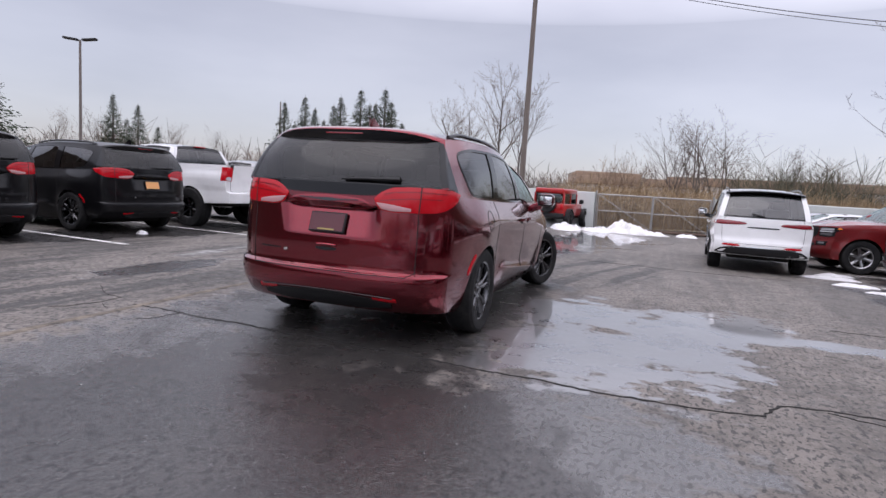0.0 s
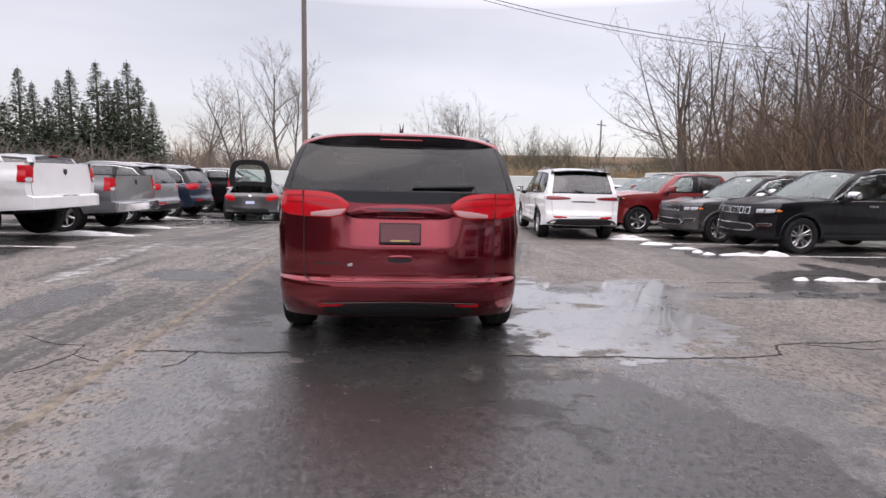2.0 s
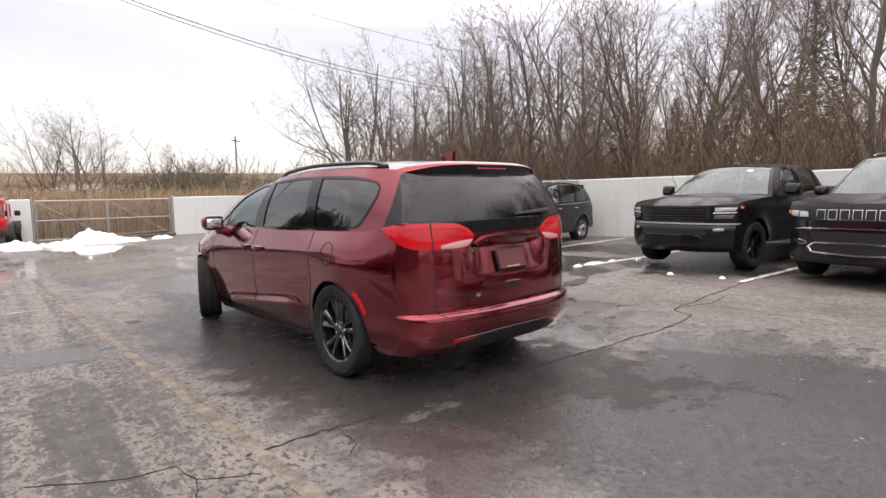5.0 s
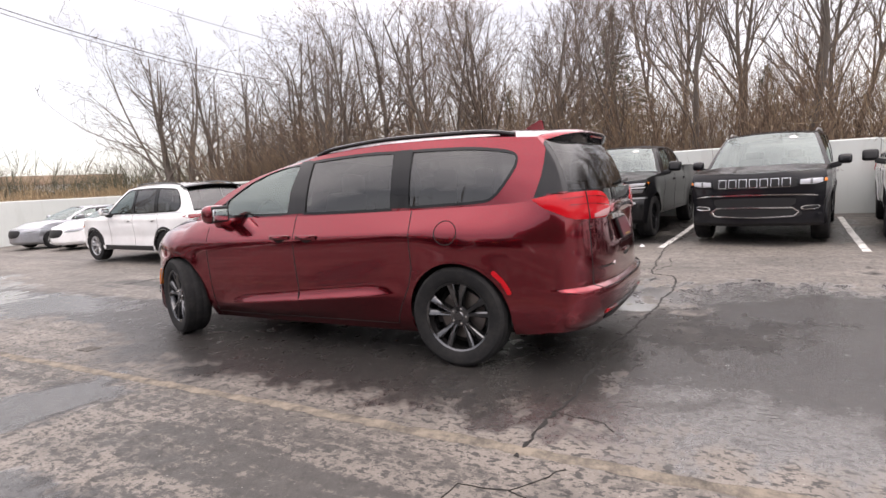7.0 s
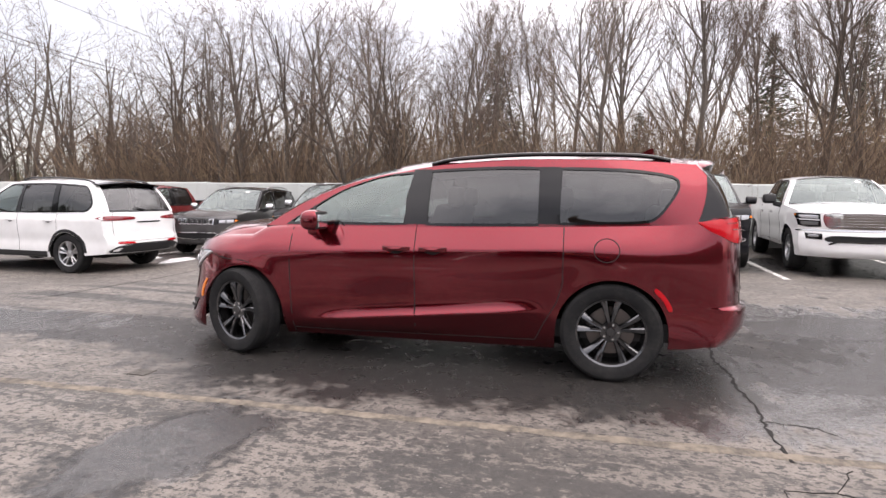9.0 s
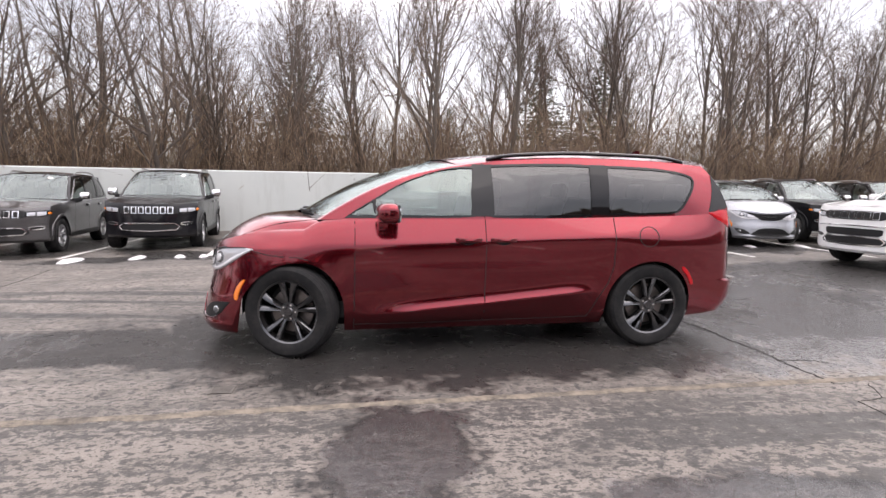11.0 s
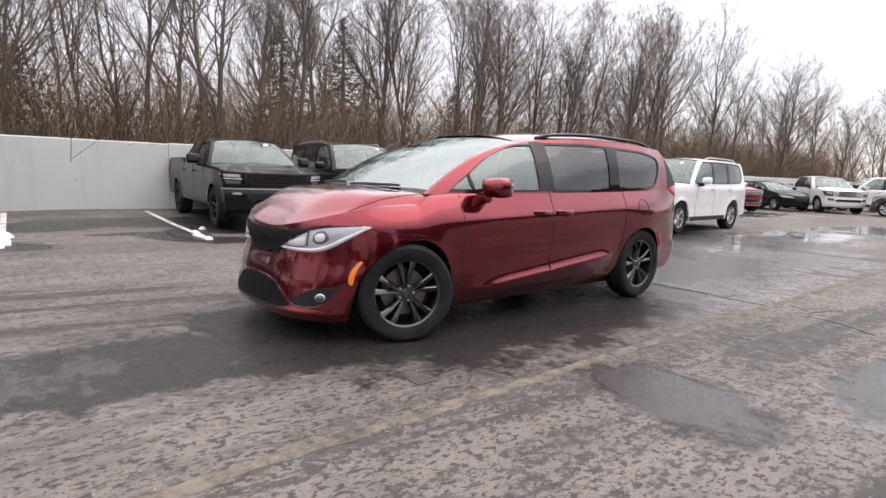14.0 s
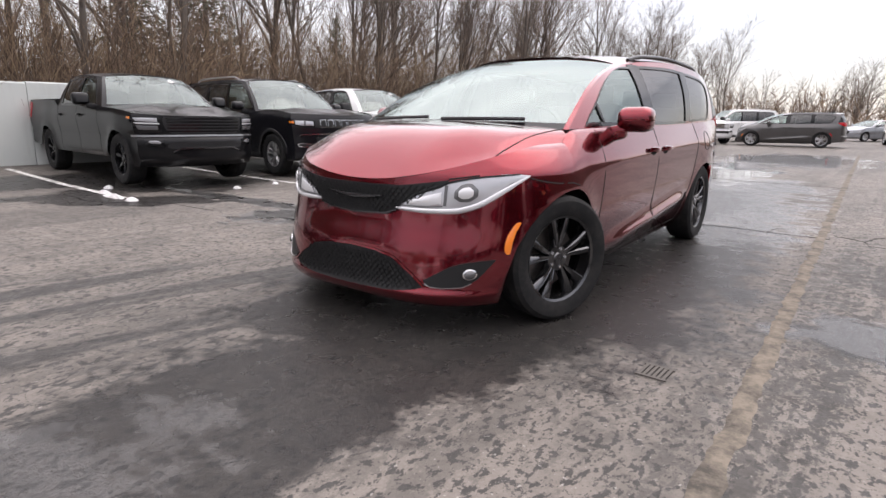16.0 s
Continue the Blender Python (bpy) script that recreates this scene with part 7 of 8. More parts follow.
def grow(rnd, height, lean, spread, stems=1, low=0.28, dense=1.0):
    """A bare tree: (trunk and limbs), (twigs) as vertex and face lists."""
    wood, fine = ([], []), ([], [])

    def limb(p, d, length, r, level):
        n = (7, 5, 3, 2, 1)[level]
        pts, rad = [p.copy()], [r]
        q, dd = p.copy(), d.copy()
        for i in range(n):
            wig = (0.07, 0.13, 0.17, 0.22, 0.25)[level]
            dd = (dd + Vector((rnd.gauss(0, wig), rnd.gauss(0, wig), rnd.gauss(0, wig * 0.6) + (0.03, 0.09, 0.10, 0.07, 0.03)[level]))).normalized()
            q = q + dd * (length / n)
            pts.append(q.copy())
            rad.append(max(r * (1 - 0.8 * (i + 1) / n), 0.004))
        stick(*(wood if level < 2 else fine), pts, rad, (7, 5, 4, 3, 3)[level])
        if level >= 4:
            return
        count = int((rnd.randint(11, 15), rnd.randint(6, 9), rnd.randint(4, 5), rnd.randint(2, 3))[level] * dense + 0.5)
        for c in range(count):
            f0 = low if level == 0 else 0.2
            t = f0 + (1 - f0) * (c + rnd.random()) / count
            k = min(int(t * n), n - 1)
            at = pts[k].lerp(pts[k + 1], t * n - k)
            axis = (pts[k + 1] - pts[k]).normalized()
            side = axis.cross(Vector((rnd.gauss(0, 1), rnd.gauss(0, 1), rnd.gauss(0, 1)))).normalized()
            ang = radians(rnd.uniform(24, 52) * spread)
            nd = (axis * math.cos(ang) + side * math.sin(ang)).normalized()
            share = (0.5, 0.52, 0.5, 0.55)[level]
            ln = length * share * (1.15 - 0.55 * t) * rnd.uniform(0.75, 1.2)
            limb(at, nd, ln, max(rad[k] * rnd.uniform(0.4, 0.6), 0.006), level + 1)

    for sidx in range(stems):
        a = rnd.random() * 6.28
        off = 0.0 if stems == 1 else 0.16
        d = Vector((lean[0] + (0.22 * math.cos(a) if stems > 1 else 0), lean[1] + (0.22 * math.sin(a) if stems > 1 else 0), 1)).normalized()
        limb(Vector((off * math.cos(a), off * math.sin(a), -0.3)), d, height * rnd.uniform(0.75, 0.9), height * rnd.uniform(0.009, 0.0145), 0)
    return wood, fine


def tree_thing(label, wood, fine, name="bare_tree", group="bare trees behind the wall"):
    g = tagged(new(name), label, "tree", group)
    mesh_object("trunk", *wood, BARK, g, smooth=60)
    mesh_object("crown", *fine, TWIG, g, "bare winter twigs", smooth=60)
    return g


def spruce(rnd, height):
    """A conifer: trunk, and drooping whorls of many small needle sprays."""
    wood, fine = ([], []), ([], [])
    stick(*wood, [Vector((0, 0, -0.3)), Vector((0, 0, height * 0.5)), Vector((0, 0, height))], [height * 0.016, height * 0.01, 0.01], 6)
    levels = int(height * 4.6)
    for i in range(levels):
        t = i / levels
        z = height * (0.1 + 0.88 * t)
        reach = height * 0.225 * (1 - t) ** 1.12 * rnd.uniform(0.65, 1.15) + 0.05
        for b in range(rnd.randint(7, 9)):
            a = rnd.random() * 6.28
            d = Vector((math.cos(a), math.sin(a), -0.12 + 0.4 * t))
            tip = Vector((0, 0, z)) + d * reach
            for s in range(11):
                e = (s + rnd.random()) / 11
                c = Vector((0, 0, z)).lerp(tip, 0.15 + 0.85 * e) + Vector((rnd.gauss(0, 0.05), rnd.gauss(0, 0.05), rnd.gauss(0, 0.05))) * (1 + reach)
                sd = Vector((-d.y, d.x, 0)) * rnd.choice((-1, 1))
                o = (d * rnd.uniform(0.3, 0.8) + sd * rnd.uniform(0.3, 1) + Vector((0, 0, rnd.uniform(-0.5, 0.1)))).normalized()
                w = o.cross(Vector((rnd.gauss(0, 1), rnd.gauss(0, 1), 1))).normalized()
                ln, hw = rnd.uniform(0.2, 0.5) * (0.7 + reach * 0.3) * (1 - 0.68 * t), rnd.uniform(0.05, 0.11) * (0.7 + reach * 0.25) * (1 - 0.5 * t)
                k = len(fine[0])
                fine[0].extend([c - w * hw * 0.4, c + o * ln * 0.5 - w * hw + Vector((0, 0, 0.02)), c + o * ln, c + o * ln * 0.5 + w * hw])
                fine[1].append((k, k + 1, k + 2, k + 3))
    return wood, fine


def raw_object(name, vf, mat, parent=None, label=""):
    """A mesh straight from lists, for large counts."""
    me = bpy.data.meshes.new(name)
    me.from_pydata([tuple(v) for v in vf[0]], [], vf[1])
    me.materials.append(mat)
    ob = new(name, me)
    if parent:
        ob.parent = parent
    if label:
        ob["label"] = label
    return ob


def wood_z(x, y):
    """The ground of the wood rises gently behind the wall."""
    a, n = lot_of(x, y)
    return 0.1 + max(0, n - 9.6) * 0.035


tr = random.Random(11)
KINDS = []
for i in range(8):
    h = (11.5, 12.5, 10.5, 13.0, 9.5, 12.0, 11.0, 8.5)[i]
    wood, fine = grow(tr, h, ((0, 0), (0.05, 0.03), (0.1, -0.05), (0.02, 0), (0.0, 0.06), (-0.16, -0.10), (-0.28, -0.16), (0.05, 0.1))[i], (0.75, 0.7, 0.95, 0.65, 1.1, 0.8, 0.9, 1.25)[i], (1, 1, 2, 1, 3, 1, 2, 4)[i], (0.3, 0.38, 0.25, 0.42, 0.15, 0.3, 0.25, 0.12)[i], (1.0, 0.95, 0.85, 1.0, 0.72, 1.0, 0.8, 0.68)[i])
    KINDS.append((h, tree_thing(("tall slim bare tree with grey bark", "tall bare tree with ascending limbs", "twin-stemmed bare tree", "tall straight bare tree", "bushy bare tree with several stems", "leaning bare tree", "strongly leaning bare tree with two stems", "wide bushy bare tree")[i] + " behind the wall", wood, fine)))
used = set()


def plant(kind, x, y, z, scale, turn):
    h, ob = KINDS[kind]
    m = pose(x, y, z, 0, 0, turn) @ Matrix.Scale(scale, 4)
    if kind not in used:
        used.add(kind)
        ob.matrix_basis = m
        return ob
    c = copy_thing(ob, pose(x, y, z, 0, 0, turn))
    c.scale = (scale, scale, scale)
    return c


# the wood along the east wall: a front row and deeper ranks
for rank, (n0, n1, step, s0, s1) in enumerate(((11.0, 13.5, 2.1, 0.62, 0.95), (14.0, 18.0, 2.5, 0.75, 1.0), (19.0, 25.0, 3.4, 0.8, 1.0), (27.0, 36.0, 4.6, 0.8, 1.0))):
    a = -58.0 if rank < 2 else -50.0
    while a < 20.5 + rank * 2.0:
        near = -32 < a
        x, y = lot(a + tr.uniform(-0.8, 0.8), tr.uniform(n0, n1))[:2]
        sc = tr.uniform(s0, s1)
        if a > 21:
            sc *= 0.75
        lean_zone = -20 < a < -4
        kind = tr.choice((5, 6, 0, 1, 5) if lean_zone else (0, 1, 2, 3, 0, 3, 4)) if a < 12 else tr.choice((4, 7, 2, 0))
        plant(kind, x, y, wood_z(x, y), sc, tr.uniform(-25, 25) if kind in (5, 6) else tr.uniform(0, 360))
        a += step * tr.uniform(0.7, 1.35) * (1.0 if near else 1.7)
for a, n, sc in ((21.5, 12.5, 0.95), (24.5, 12.0, 0.8), (19.0, 11.5, 1.0), (26.5, 14.5, 0.75), (22.5, 16.0, 1.0), (28.5, 18.0, 0.7), (17.0, 12.5, 1.05), (25.0, 17.0, 0.9), (31.0, 16.0, 0.75), (27.0, 12.5, 1.05), (29.5, 13.5, 1.0), (32.5, 13.0, 1.1), (23.5, 14.5, 1.15), (30.5, 12.0, 1.2)):
    x, y = lot(a, n)[:2]
    plant(7, x, y, wood_z(x, y), sc, a * 40)
# the far south end
for i in range(46):
    x, y = -60 + i * 1.9 + tr.uniform(-1, 1), -72 + tr.uniform(-6, 8) + 0.25 * (i - 20)
    plant(tr.choice((0, 2, 4, 7)), x, y, 0, tr.uniform(0.55, 0.85), tr.uniform(0, 360))
# single bare trees to the north
for b, dist, kind, sc in ((2.0, 52, 2, 0.85), (5.8, 50, 4, 0.95), (9.4, 48, 0, 0.98), (10.6, 50, 3, 0.85), (24.5, 62, 4, 0.95), (26.8, 60, 7, 1.15), (28.5, 64, 4, 1.0), (33.5, 70, 2, 0.72), (36.0, 80, 4, 0.6), (21.5, 70, 7, 0.7), (-29, 80, 4, 0.8), (-24, 84, 7, 0.9), (-33, 82, 2, 0.75), (-19.0, 76, 4, 0.7)):
    plant(kind, -3 + dist * math.sin(radians(b)), 1 + dist * math.cos(radians(b)), 0.0, sc, b * 31)
# conifers
SPR = []
for i in range(3):
    w, f = spruce(tr, (10.5, 11.5, 9.5)[i])
    g = tagged(new("spruce"), ("dark green spruce with gaps in its crown", "tall dark green spruce with drooping boughs", "smaller dark green spruce with a thin crown")[i], "tree", "spruces")
    raw_object("trunk", w, BARK, g)
    raw_object("crown", f, NEEDLE, g, "dark green needles")
    SPR.append(g)
spots = [(-13.9, 60, 1.0, 0), (-12.0, 60, 0.98, 1), (-10.2, 61, 0.95, 2), (-8.6, 60, 1.0, 0), (-6.7, 61, 1.0, 1), (-5.2, 60, 1.12, 2), (-3.6, 59, 1.08, 0),
         (-13.0, 63, 0.9, 2), (-11.1, 63, 0.95, 0), (-9.4, 64, 0.92, 1), (-7.7, 63, 0.95, 2), (-5.9, 64, 1.0, 0), (-4.4, 63, 1.05, 1), (-2.6, 62, 1.0, 2),
         (-28.5, 66, 0.8, 1), (-27.5, 69, 0.75, 2), (-26.6, 67, 0.85, 0), (-25.0, 66, 0.75, 2), (-37.0, 52, 0.9, 1), (-39.0, 50, 0.95, 0)]
first = set()


def plant_spruce(k, x, y, z, sc, wide=1.0):
    m = pose(x, y, z, 0, 0, 77 * x)
    if k not in first:
        first.add(k)
        SPR[k].matrix_basis = m
        SPR[k].scale = (sc * wide, sc * wide, sc)
    else:
        copy_thing(SPR[k], m).scale = (sc * wide, sc * wide, sc)


for b, dist, sc, k in spots:
    plant_spruce(k, -2 + dist * math.sin(radians(b)), 0.6 + dist * math.cos(radians(b)), -0.9, sc * (0.94, 1.04, 0.99)[int(7 * dist + 3 * b) % 3], 1.38)
for a, n, sc, k in ((-4.5, 30.0, 1.0, 0), (-9.5, 31.0, 1.0, 1), (-16.0, 26.0, 0.75, 2), (11.0, 25.0, 0.85, 1), (14.5, 19.0, 0.5, 0), (18.5, 22.0, 0.45, 1), (24.0, 26.0, 0.5, 2), (33.0, 20.0, 0.42, 0), (36.5, 24.0, 0.4, 1), (40.0, 26.0, 0.35, 2), (3.5, 18.0, 0.5, 2)):
    x, y = lot(a, n)[:2]
    plant_spruce(k, x, y, wood_z(x, y), sc, 1.5)


def thicket(name, label, spots, mat, height, sides=3, lean=0.35, thick=0.011, seed=5, branch=2):
    """Many thin stems with a few side shoots, as one mass."""
    rnd = random.Random(seed)
    v, f = [], []
    for x, y, z, sc in spots:
        h = height * sc * rnd.uniform(0.5, 1.2)
        d = Vector((rnd.gauss(0, lean), rnd.gauss(0, lean), 1)).normalized()
        p1 = Vector((x, y, z)) + d * h * 0.5
        d2 = (d + Vector((rnd.gauss(0, 0.25), rnd.gauss(0, 0.25), 0))).normalized()
        p2 = p1 + d2 * h * 0.5
        r = thick * rnd.uniform(0.6, 1.5)
        stick(v, f, [Vector((x, y, z - 0.1)), p1, p2], [r, r * 0.75, r * 0.3], sides)
        for _ in range(branch):
            t = rnd.random()
            q = Vector((x, y, z)).lerp(p1, t) if rnd.random() < 0.4 else p1.lerp(p2, t)
            e = (d + Vector((rnd.gauss(0, 0.7), rnd.gauss(0, 0.7), rnd.gauss(0, 0.3)))).normalized()
            stick(v, f, [q, q + e * h * rnd.uniform(0.15, 0.4)], [r * 0.6, r * 0.25], sides)
    ob = raw_object(name, (v, f), mat)
    return tagged(ob, label, "undergrowth", kind="stuff")


br = random.Random(21)
spots = []
for i in range(19000):
    a = br.uniform(-45, 27)
    n = 10.3 + abs(br.gauss(0, 4.5))
    x, y = lot(a, n)[:2]
    spots.append((x, y, wood_z(x, y), 1.0))
thicket("undergrowth", "brown bare undergrowth and saplings behind the wall", spots, BRUSH, 4.0, thick=0.009, branch=3)
spots = []
for i in range(6500):
    b, dist = radians(br.uniform(-62, 47)), br.uniform(72, 105)
    spots.append((-3 + dist * math.sin(b), 1 + dist * math.cos(b), 0, br.uniform(0.5, 1.0) * (1.15 + 0.4 * math.sin(b * 23) + 0.3 * math.sin(b * 61))))
thicket("far_thicket", "distant brown thicket on the horizon", spots, BRUSH, 3.9, thick=0.034, seed=6, branch=6, lean=0.25)
spots = []
for i in range(2600):
    b, dist = radians(br.uniform(-48, 15)), br.uniform(40, 62)
    spots.append((-3 + dist * math.sin(b), 1 + dist * math.cos(b), -0.2, br.uniform(0.5, 1.15)))
thicket("brown_hedge", "dark brown leafless hedge beyond the lot", spots, BARK, 2.9, thick=0.035, seed=12, branch=6)
BUSH = material("dull_evergreen_scrub", (0.05, 0.05, 0.032), 0.9)
_s = Shade(BUSH)
_g = _s.n.new("ShaderNodeNewGeometry")
_s.set("Base Color", _s.ramp(_g.outputs["Random Per Island"], (0.0, (0.025, 0.03, 0.02)), (0.6, (0.075, 0.075, 0.045)), (1.0, (0.13, 0.11, 0.07))))
spots = []
for i in range(60):
    cx, cy = lot(br.uniform(36, 75), br.uniform(4, 40))[:2]
    for j in range(55):
        spots.append((cx + br.gauss(0, 1.3), cy + br.gauss(0, 1.3), 0, br.uniform(0.5, 1.2)))
thicket("evergreen_scrub", "dull dark green scrub beyond the lot", spots, BUSH, 4.0, thick=0.022, seed=9, branch=7, lean=0.3)
spots = []
for i in range(2200):
    spots.append((br.uniform(-75, 40), -66 + br.uniform(-10, 10), 0, br.uniform(0.6, 1.2)))
thicket("far_thicket", "distant brown thicket at the far end", spots, BRUSH, 4.5, thick=0.05, seed=8, branch=5)
spots = []
for i in range(9000):
    a = NORTH_A + 0.8 + abs(br.gauss(0, 7.0))
    n = br.uniform(-7, 14)
    x, y = lot(a, n)[:2]
    spots.append((x, y, -0.3, 1.0))
thicket("reeds", "tall dry tan reeds behind the gate", spots, REED, 2.0, lean=0.12, thick=0.016, seed=7, branch=2)


# open ground beyond the walls
def field(name, a0, a1, n0, n1, rise, na=40, nn=30, base=0.0):
    rows = []
    for i in range(na + 1):
        a = a0 + (a1 - a0) * (i / na) ** 1.5
        row = []
        for j in range(nn + 1):
            n = n0 + (n1 - n0) * j / nn
            p = lot(a, n)
            row.append(Vector((p.x, p.y, base + rise(a, n) + 0.25 * noise.noise(Vector((p.x * 0.2, p.y * 0.2, 2))))))
        rows.append(row)
    return tagged(mesh_object(name, *grid(rows), FIELD, smooth=60), kind="structure")


field("ground_wood", -80, 60, 9.75, 130, lambda a, n: -0.02 + max(0, n - 9.6) * 0.035 * min(1, (n - 9.6) / 3) + 0.02)
field("ground_field", 30.3, 240, -160, 9.6, lambda a, n: -0.25 + min(3.0, max(0, a - 45) * 0.035) * min(1, max(0, (n + 12) / 20)), 40, 60)


# ---- gate, poles, cables, building, snow ----
STEEL = material("galvanised_steel", (0.38, 0.38, 0.37), 0.45, 0.8)
MESHWIRE = material("chain_link_wire", (0.3, 0.3, 0.29), 0.5, 0.7)
WOODPOLE = material("weathered_pole", (0.15, 0.125, 0.11), 0.9)
_s = Shade(WOODPOLE)
_s.set("Base Color", _s.mix(_s.noise(_s.pos(), 5, 6, 0.7, (1, 1, 0.06)), (0.09, 0.075, 0.066), (0.23, 0.195, 0.175)))
CABLE = material("black_cable", (0.02, 0.02, 0.022), 0.6)
SNOW = material("old_snow", (0.82, 0.82, 0.84), 0.6)
_s = Shade(SNOW)
_s.set("Base Color", _s.mix(_s.ramp(_s.noise(_s.pos(True), 2.6, 7, 0.75), (0.36, 0.0), (0.7, 0.8)), (0.84, 0.84, 0.86), (0.46, 0.43, 0.40)))
_s.bump(_s.noise(_s.pos(True), 9, 6, 0.75), 0.8, 0.05)

gate = tagged(new("chain_link_gate"), "closed grey chain-link double gate before dry reeds", "gate")
for leaf in (0, 1):
    n0, n1 = (1.15, -1.4) if leaf == 0 else (-1.45, -4.05)
    zb, zt = -0.22, 1.42
    p = lambda n, z: lot(NORTH_A, n, z)
    fr = new("gate_leaf")
    fr.parent = gate
    for q in ([p(n0, zb), p(n0, zt), p(n1, zt), p(n1, zb), p(n0, zb)],):
        for s, e in zip(q[:-1], q[1:]):
            mesh_object("frame_tube", *tube([s, e], 0.03, 8), STEEL, fr)
    mesh_object("frame_tube", *tube([p(n0, (zb + zt) / 2), p(n1, (zb + zt) / 2)], 0.022, 8), STEEL, fr)
    mesh_object("brace", *tube([p(n0, zb), p(n1, zt)], 0.015, 6), STEEL, fr)
    wires = ([], [])
    W, H = abs(n1 - n0), zt - zb
    stepw = 0.16
    k = -int(H / stepw)
    while k * stepw < W:
        for sgn in (1, -1):
            x0, x1 = k * stepw, k * stepw + H
            t0, t1 = max(0, -x0 / H), min(1, (W - x0) / H)
            if t1 > t0:
                a0, a1 = (x0 + H * t0, x0 + H * t1)
                z0, z1 = (zb + H * t0, zb + H * t1) if sgn > 0 else (zt - H * t0, zt - H * t1)
                sg = -1 if n1 < n0 else 1
                stick(*wires, [p(n0 + sg * a0, z0), p(n0 + sg * a1, z1)], [0.006, 0.006], 3)
        k += 1
    raw_object("wire_mesh", wires, MESHWIRE, fr, "chain-link mesh")
for n in (1.25, -4.15):
    v, f = tube([lot(NORTH_A, n, -0.5), lot(NORTH_A, n, 1.6)], 0.05, 10)
    mesh_object("gate_post", v, f, STEEL, gate)
RAIL = material("rusty_kerb_rail", (0.12, 0.08, 0.06), 0.85)
kerb = tagged(new("timber_stack"), "dark old timbers lying on the ground before the gate", "timber")
for i, (n0, n1) in enumerate(((1.2, -1.6), (0.9, -2.2), (0.4, -1.2))):
    v, f = tube([lot(NORTH_A - 0.6 - 0.2 * i, n0, -0.22 + 0.02 * i), lot(NORTH_A - 0.7 - 0.15 * i, n1, -0.22)], 0.07, 6)
    mesh_object("timber", v, f, RAIL, kerb)


def pole(name, label, x, y, z0, h, r):
    g = tagged(new(name), label, "pole")
    v, f = tube([Vector((x, y, z0)), Vector((x, y, z0 + h * 0.5)), Vector((x, y, z0 + h))], [r, r * 0.85, r * 0.7], 12)
    mesh_object("shaft", v, f, WOODPOLE, g)
    return g


main_pole = pole("utility_pole", "tall weathered wooden utility pole behind the wall", 5.75, 43.0, -0.5, 19.5, 0.22)
part("crossarm", box(-1.2, 1.2, -0.06, 0.06, -0.07, 0.07, 0.01), WOODPOLE, main_pole).matrix_basis = pose(5.75, 42.85, 17.6, 0, 0, 70)
pole("utility_pole", "weathered wooden utility pole at the lot's west side", -26.5, 33.0, -0.5, 15, 0.2)
thin = pole("utility_pole", "distant thin wooden utility pole", 50.0, 64.0, -0.5, 10.0, 0.14)
part("crossarm", box(-0.9, 0.9, -0.06, 0.06, -0.06, 0.06, 0.01), WOODPOLE, thin).matrix_basis = pose(50, 63.9, 8.9, 0, 0, 10)
pole("utility_pole", "distant thin wooden utility pole", -24.0, 84.0, -0.5, 12.5, 0.13)


def cable(label, a, b, sag, r=0.022):
    a, b = Vector(a), Vector(b)
    pts = [a.lerp(b, i / 24) - Vector((0, 0, sag * 4 * (i / 24) * (1 - i / 24))) for i in range(25)]
    return tagged(mesh_object("overhead_cable", *tube(pts, r, 5), CABLE), label, "cable", "overhead cables")


cable("black overhead cable from the pole to the wood", (5.75, 43.0, 17.6), (44.0, 24.5, 10.5), 1.9, 0.026)
cable("black overhead cable from the pole to the wood", (5.75, 43.0, 17.4), (44.0, 24.3, 10.1), 1.9, 0.02)
cable("black overhead cable from the pole to the wood", (5.75, 43.0, 18.8), (44.0, 25.5, 14.0), 1.0, 0.016)
cable("black overhead cable between two poles", (5.75, 43.0, 17.6), (-26.5, 33.0, 14.2), 1.3, 0.026)
cable("black overhead cable between two poles", (5.75, 43.0, 17.9), (-26.5, 33.0, 14.6), 1.1, 0.018)

lamp = tagged(new("lamp_post"), "tall car park lamp post with two flat heads", "lamp post")
lx, ly = -24.2, 38.6
v, f = tube([Vector((lx, ly, -0.5)), Vector((lx, ly, 9.3))], [0.11, 0.07], 10)
mesh_object("shaft", v, f, WOODPOLE, lamp)
for sx in (-1, 1):
    b = box(-0.45, 0.45, -0.16, 0.16, -0.07, 0.07, 0.03)
    part("lamp_head", b, PLASTIC, lamp).matrix_basis = pose(lx + sx * 0.62, ly, 9.35, 0, -6 * sx, 0)

# long low building to the north
ROOFM = material("brown_metal_fascia", (0.30, 0.21, 0.145), 0.6)
_s = Shade(ROOFM)
_s.set("Base Color", _s.mix(_s.noise(_s.pos(), 0.6, 5, 0.7), (0.25, 0.17, 0.115), (0.36, 0.265, 0.19)))
WHITEWALL = material("pale_block_wall", (0.6, 0.58, 0.55), 0.8)
_s = Shade(WHITEWALL)
_s.set("Base Color", _s.mix(_s.noise(_s.pos(), 0.5, 6, 0.7), (0.5, 0.47, 0.44), (0.68, 0.66, 0.63)))
DARKGLASS = material("dark_window_pane", (0.03, 0.035, 0.04), 0.1)
hall = tagged(new("workshop_building"), "long low pale building with a brown fascia beyond the wall", "building")
hm = pose(13.0, 86.0, -0.5, 0, 0, -8)
part("wall", box(7, 24, 0, 14, 0, 3.7), WHITEWALL, hall)
part("fascia", box(6.6, 24.4, -0.5, 14.5, 3.7, 4.9, 0.05), ROOFM, hall)
part("upper_fascia", box(6.6, 16.0, -0.3, 14.2, 4.9, 5.5, 0.05), ROOFM, hall)
